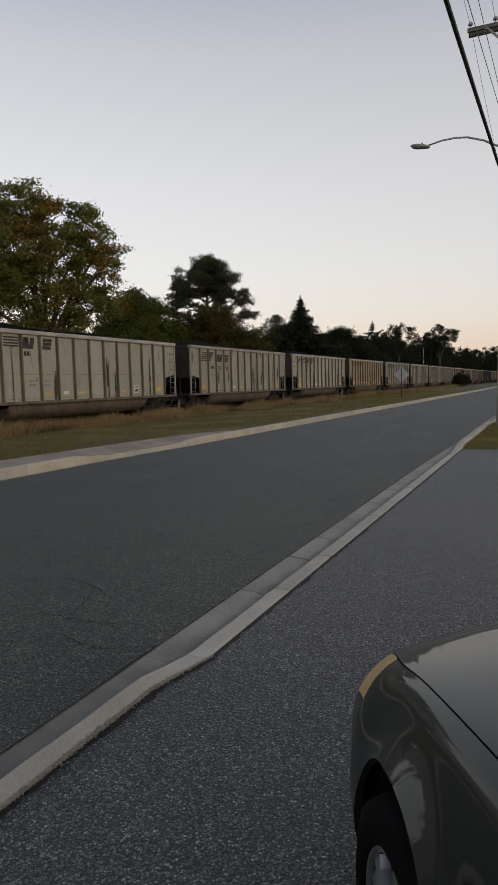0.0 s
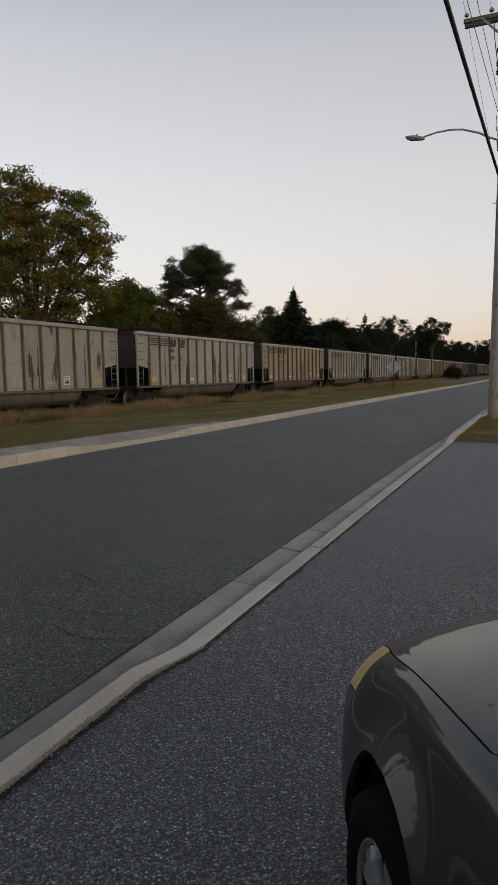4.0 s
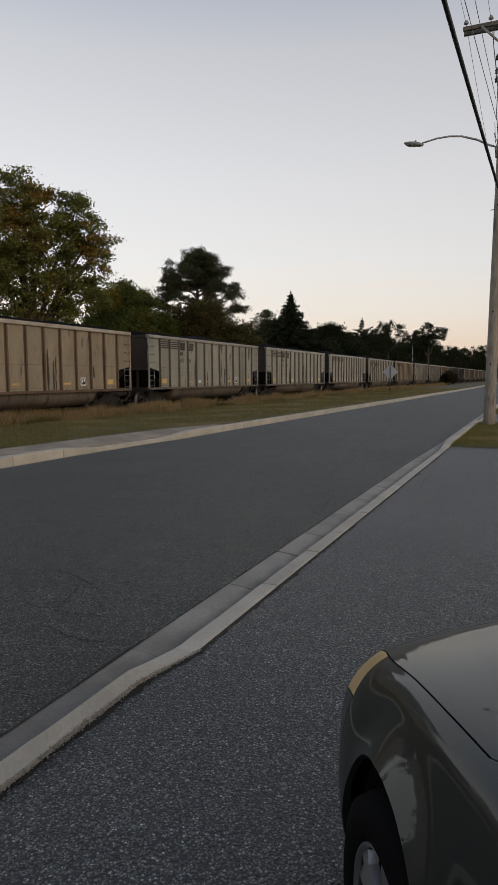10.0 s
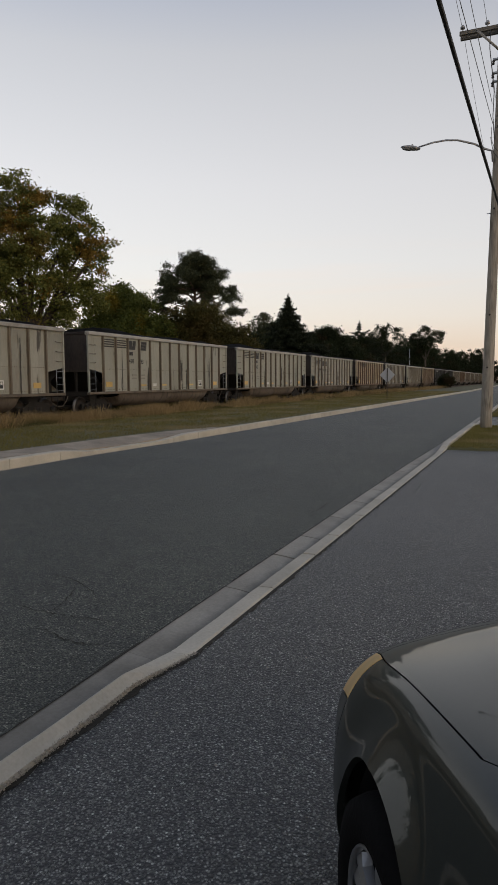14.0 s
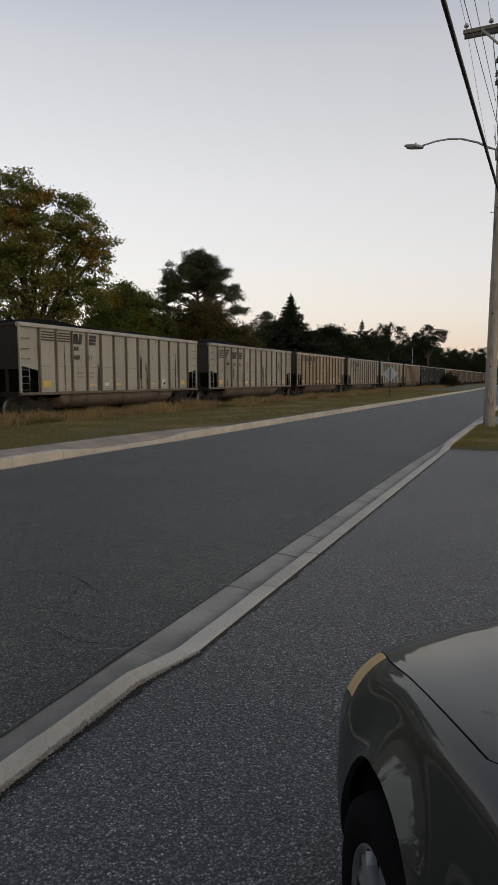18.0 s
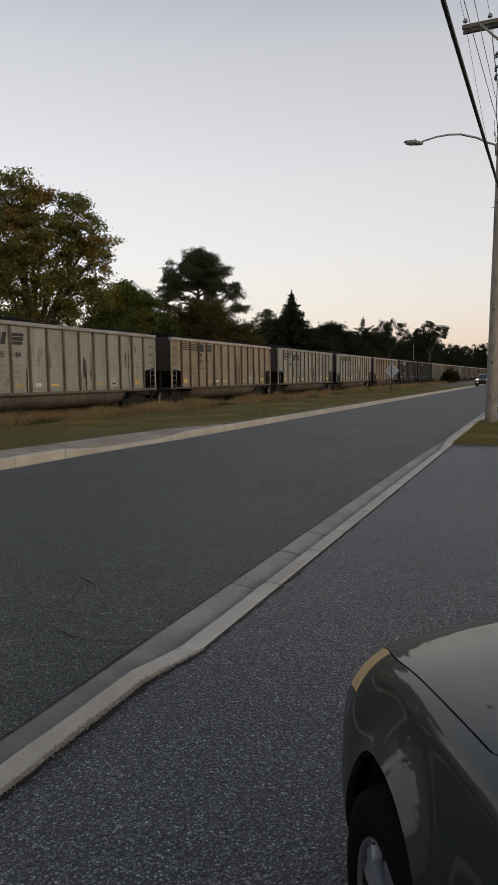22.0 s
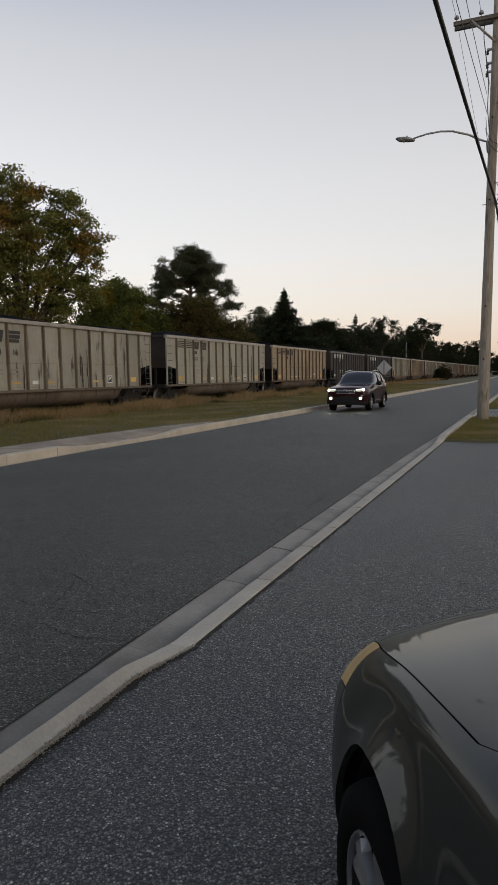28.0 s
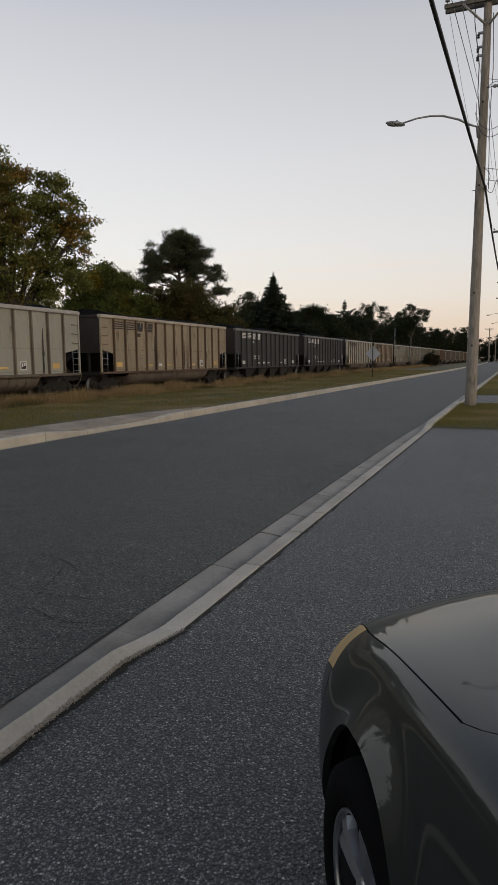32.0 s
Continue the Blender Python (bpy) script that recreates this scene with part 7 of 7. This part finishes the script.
def suv_region(y, p, x, z):
    if p < 1.35:
        return "sill_cladding"
    if y > 0.62:
        if z > 0.9:
            return "bonnet"
        return "lower_grille" if z < 0.42 or (z < 0.62 and abs(x) < 0.50) else "front_bumper"
    if p >= 4 and y > -0.58:
        return "bonnet"
    if p < 4:
        if y > -0.72:
            return "front_wing"
        if y > -1.72:
            return "front_door"
        if y > -2.55:
            return "rear_door"
        return "rear_wing"
    if -1.32 < y and p > 5.0:
        return "windscreen"
    if -3.2 < y and p < 5.0:
        return "side_window"
    if y > -3.05:
        return "roof"
    if y > -3.5 and p > 5.0:
        return "rear_window"
    return "tailgate"


suv = tagged(thing("sport_utility_car"), "maroon sport utility car driving past with its headlamps lit", "car", "motor cars")
LK = {"bonnet": ("maroon", "", True), "front_bumper": ("maroon", "", True), "lower_grille": ("trim", "black lower bumper", True), "sill_cladding": ("trim", "black sill cladding", False), "front_wing": ("maroon", "", False),
      "front_door": ("maroon", "", False), "rear_door": ("maroon", "", False), "rear_wing": ("maroon", "", False), "windscreen": ("tint", "dark windscreen", True),
      "side_window": ("tint", "dark side window", False), "roof": ("maroon", "", True), "rear_window": ("tint", "", True), "tailgate": ("maroon", "", True)}
sk2, made2 = shell(suv, SUV, suv_region, LK, (0.0, -2.70), 0.42, 8, 7)
inner(suv, sk2, ((0.0, 0.42), (-2.70, 0.42)))
near = sk2[np.where(sk2[..., 1] > 0.3)]


def nose(x, z):
    """How far the front of the body reaches at this width and height."""
    d = (near[:, 0] - abs(x)) ** 2 + (near[:, 2] - z) ** 2
    k = np.argsort(d)[:4]
    w = 1 / (d[k] + 1e-5)
    return float((near[k, 1] * w).sum() / w.sum())


SUV_WHEELS = []
for side in (-1, 1):
    for y in (0.0, -2.70):
        SUV_WHEELS.append((fit_wheel(suv, "wheel", pose(side * 0.79, y, 0.355), (0.355, 0.225, 0.225, 5), side), side, y))
        bm, lip = bmesh.new(), bmesh.new()
        rows, lr = [], []
        for k in range(15):
            a = math.pi * (-0.06 + 1.12 * k / 14)
            rows.append([(side * q, y + 0.415 * math.cos(a), 0.37 + 0.415 * math.sin(a)) for q in (0.5, 0.7, 0.9)])
            lr.append([(side * q, y + rr * math.cos(a), 0.37 + rr * math.sin(a)) for q, rr in ((0.89, 0.405), (0.945, 0.41), (0.948, 0.455), (0.90, 0.475))])
        grid(bm, rows)
        grid(lip, lr)
        part("wheel_liner", bm, M["gap"], suv)
        part("arch_trim", lip, M["trim"], suv, "black wheel-arch trim")
    # lamps, rails, mirrors, handles
    bm = bmesh.new()
    rows = []
    for k in range(11):
        f = k / 10
        x, lo, hi = 0.43 + 0.345 * f, 0.865 + 0.02 * f - 0.03 * math.sin(3.1 * f), 0.93 + 0.04 * f
        rows.append([(side * x, nose(x, lo + (hi - lo) * g) + (0.007 if 0 < g < 1 else -0.012), lo + (hi - lo) * g) for g in (0, 0.06, 0.35, 0.65, 0.94, 1)])
    grid(bm, rows)
    bmesh.ops.recalc_face_normals(bm, faces=bm.faces)
    hl = part("headlamp", bm, M["lamplens"], suv, "glowing clear headlamp")
    part("projector", lathe(bmesh.new(), [(-0.03, 0.042), (0.004, 0.040), (0.012, 0.02)], 14, "y"), M["headlit"], hl, "bright white projector", pose(side * 0.735, nose(0.735, 0.905), 0.905))
    part("light_strip", T([(side * x, nose(x, z) + 0.004, z) for x, z in ((0.45, 0.932), (0.55, 0.941), (0.65, 0.950), (0.75, 0.958))], 0.008, 6), M["daylamp"], hl, "white light strip")
    fy = nose(0.64, 0.57)
    part("fog_bezel", lathe(bmesh.new(), [(-0.06, 0.10), (0.004, 0.10), (0.014, 0.085), (-0.004, 0.06), (-0.06, 0.05)], 18, "y", True), M["trim"], suv, "", pose(side * 0.64, fy, 0.57, 0, 0, -side * 16))
    part("fog_lamp", lathe(bmesh.new(), [(0.0, 0.042), (0.014, 0.036), (0.022, 0.016)], 14, "y"), M["foglit"], suv, "lit round fog lamp", pose(side * 0.64, fy - 0.006, 0.57, 0, 0, -side * 16))
    part("fog_trim", T([(side * x, nose(x, z) + 0.004, z) for x, z in ((0.50, 0.50), (0.60, 0.665), (0.72, 0.69))], 0.011, 6), M["chrome"], suv, "bright fog lamp trim")
    part("roof_rail", T([(side * 0.60, -1.25, 1.60), (side * 0.60, -1.36, 1.68), (side * 0.60, -2.2, 1.725), (side * 0.60, -2.9, 1.685), (side * 0.60, -3.02, 1.62)], 0.019, 8), M["chrome"], suv, "silver roof rail")
    part("window_trim", T([(side * 0.835, -0.78, 1.135), (side * 0.868, -1.4, 1.15), (side * 0.868, -2.3, 1.185), (side * 0.85, -3.0, 1.225), (side * 0.80, -3.22, 1.28), (side * 0.73, -3.10, 1.42)], 0.009, 6), M["chrome"], suv, "bright window trim")
    part("window_trim", T([(side * 0.73, -3.12, 1.42), (side * 0.70, -2.95, 1.53), (side * 0.70, -2.3, 1.57), (side * 0.69, -1.4, 1.54), (side * 0.78, -0.95, 1.28)], 0.007, 6), M["chrome"], suv)
    for y in (-1.72, -2.52):
        part("window_pillar", T([(side * 0.872, y, 1.16), (side * 0.70, y - 0.05, 1.55)], 0.022, 6), M["trim"], suv)
    bm = lathe(bmesh.new(), [(-0.10, 0.03), (-0.07, 0.09), (0.04, 0.10), (0.11, 0.08), (0.13, 0.02)], 14, "x")
    part("mirror", bm, M["trim"], suv, "dark door mirror", pose(side * 1.02, -0.95, 1.17))
    for y in (-1.50, -2.42):
        part("door_handle", B(side * 0.925 - 0.02, side * 0.925 + 0.025, y - 0.11, y + 0.11, 1.0, 1.03, 0.008), M["maroon"], suv)
    part("sill_strip", T([(side * 0.915, -0.55, 0.42), (side * 0.925, -2.2, 0.47)], 0.011, 6), M["chrome"], suv, "bright sill strip")
    part("tail_lamp", B(side * 0.765 - 0.07, side * 0.765 + 0.065, -3.46, -3.24, 0.99, 1.12, 0.03), M["taillit"], suv, "glowing red tail lamp")
for k in range(7):
    x = -0.342 + 0.114 * k
    fy = nose(abs(x), 0.86)
    bm = bmesh.new()
    ring = [(x + sx * 0.043, fy + 0.010, 0.845 + sz * 0.068) for sx, sz in ((-1, -0.8), (-0.8, -1), (0.8, -1), (1, -0.8), (1, 0.8), (0.8, 1), (-0.8, 1), (-1, 0.8), (-1, -0.8))]
    tube(bm, ring, 0.014, 6)
    slot = part("grille_slot", bm, M["chrome"], suv, "bright grille surround")
    part("mesh", B(x - 0.036, x + 0.036, fy - 0.03, fy + 0.004, 0.785, 0.905, 0.004), M["gap"], slot)
part("air_intake", B(-0.46, 0.46, nose(0.0, 0.42) - 0.05, nose(0.0, 0.42) + 0.006, 0.36, 0.46, 0.02), M["gap"], suv)
part("number_plate", B(-0.16, 0.16, nose(0, 0.60), nose(0, 0.60) + 0.012, 0.55, 0.66, 0.004), M["trim"], suv)
part("badge", B(-0.06, 0.06, nose(0, 0.925) - 0.004, nose(0, 0.925) + 0.008, 0.918, 0.938, 0.004), M["chrome"], suv)

# ---- what moves ----
TRAIN = [(0, 31.41), (1, 26.22), (2, 20.92), (3, 15.6), (4.5, 7.9), (6, 0.18), (7, -5.08), (8, -10.34), (9, -15.58), (10, -20.9), (11, -26.25), (12, -31.64),
         (13, -36.88), (14, -42.1), (15.5, -49.95), (17, -57.8), (18, -62.98), (19, -68.3), (20, -73.55), (21, -78.8), (22, -84.1), (23, -89.5), (24, -95.0),
         (25, -100.4), (26.5, -108.5), (27.5, -113.9), (28, -116.5), (29, -121.8), (30, -127.1), (31, -132.5), (32, -138.0)]


DRIVE = [(0, 367.0), (5, 306.0), (10, 245.0), (15, 184.0), (20, 123.2), (21, 111.1), (22, 99.0), (23, 87.0), (24, 75.1), (25, 63.3), (26.3, 48.2), (27.5, 34.3), (28, 28.45), (28.5, 22.75),
         (29, 16.87), (29.5, 10.64), (30, 4.50), (31, -7.9), (32, -20.4)]


def motions():
    dt, dy = [a for a, _ in DRIVE], [b for _, b in DRIVE]
    walk(suv, [(t, pose(float(np.interp(y, [-30, 60, 180, 320, 420], [-7.1, -7.1, -7.2, -9.5, -11.5])), y, -0.02 + 0.02, 0, 0, 180)) for t, y in DRIVE])
    fine = [(j / 30, (dy[0] - float(np.interp(j / 30, dt, dy))) / 0.355) for j in range(961)]
    for w, side, y in SUV_WHEELS:
        walk(w, [(t, pose(side * 0.79, y, 0.355, -math.degrees(a), 0, 0)) for t, a in fine])
    tt, ss = [a for a, _ in TRAIN], [b for _, b in TRAIN]
    for k, w in WAGONS:
        walk(w, [(t, pose(TRACK, s + PITCH * k - HALF, 0)) for t, s in TRAIN])
        if k < 0 or k > 12:
            continue
        rows = []
        for j in range(321):
            t = j * 0.1
            rows.append((t, (ss[0] - float(np.interp(t, tt, ss))) / 0.457))
        for bog in w.children:
            if not bog.name.startswith("bogie"):
                continue
            for q in bog.children:
                if q.name.startswith("wheelset"):
                    y = q.location.y
                    walk(q, [(t, pose(0, y, 0.457, math.degrees(a), 0, 0)) for t, a in rows])


motions()
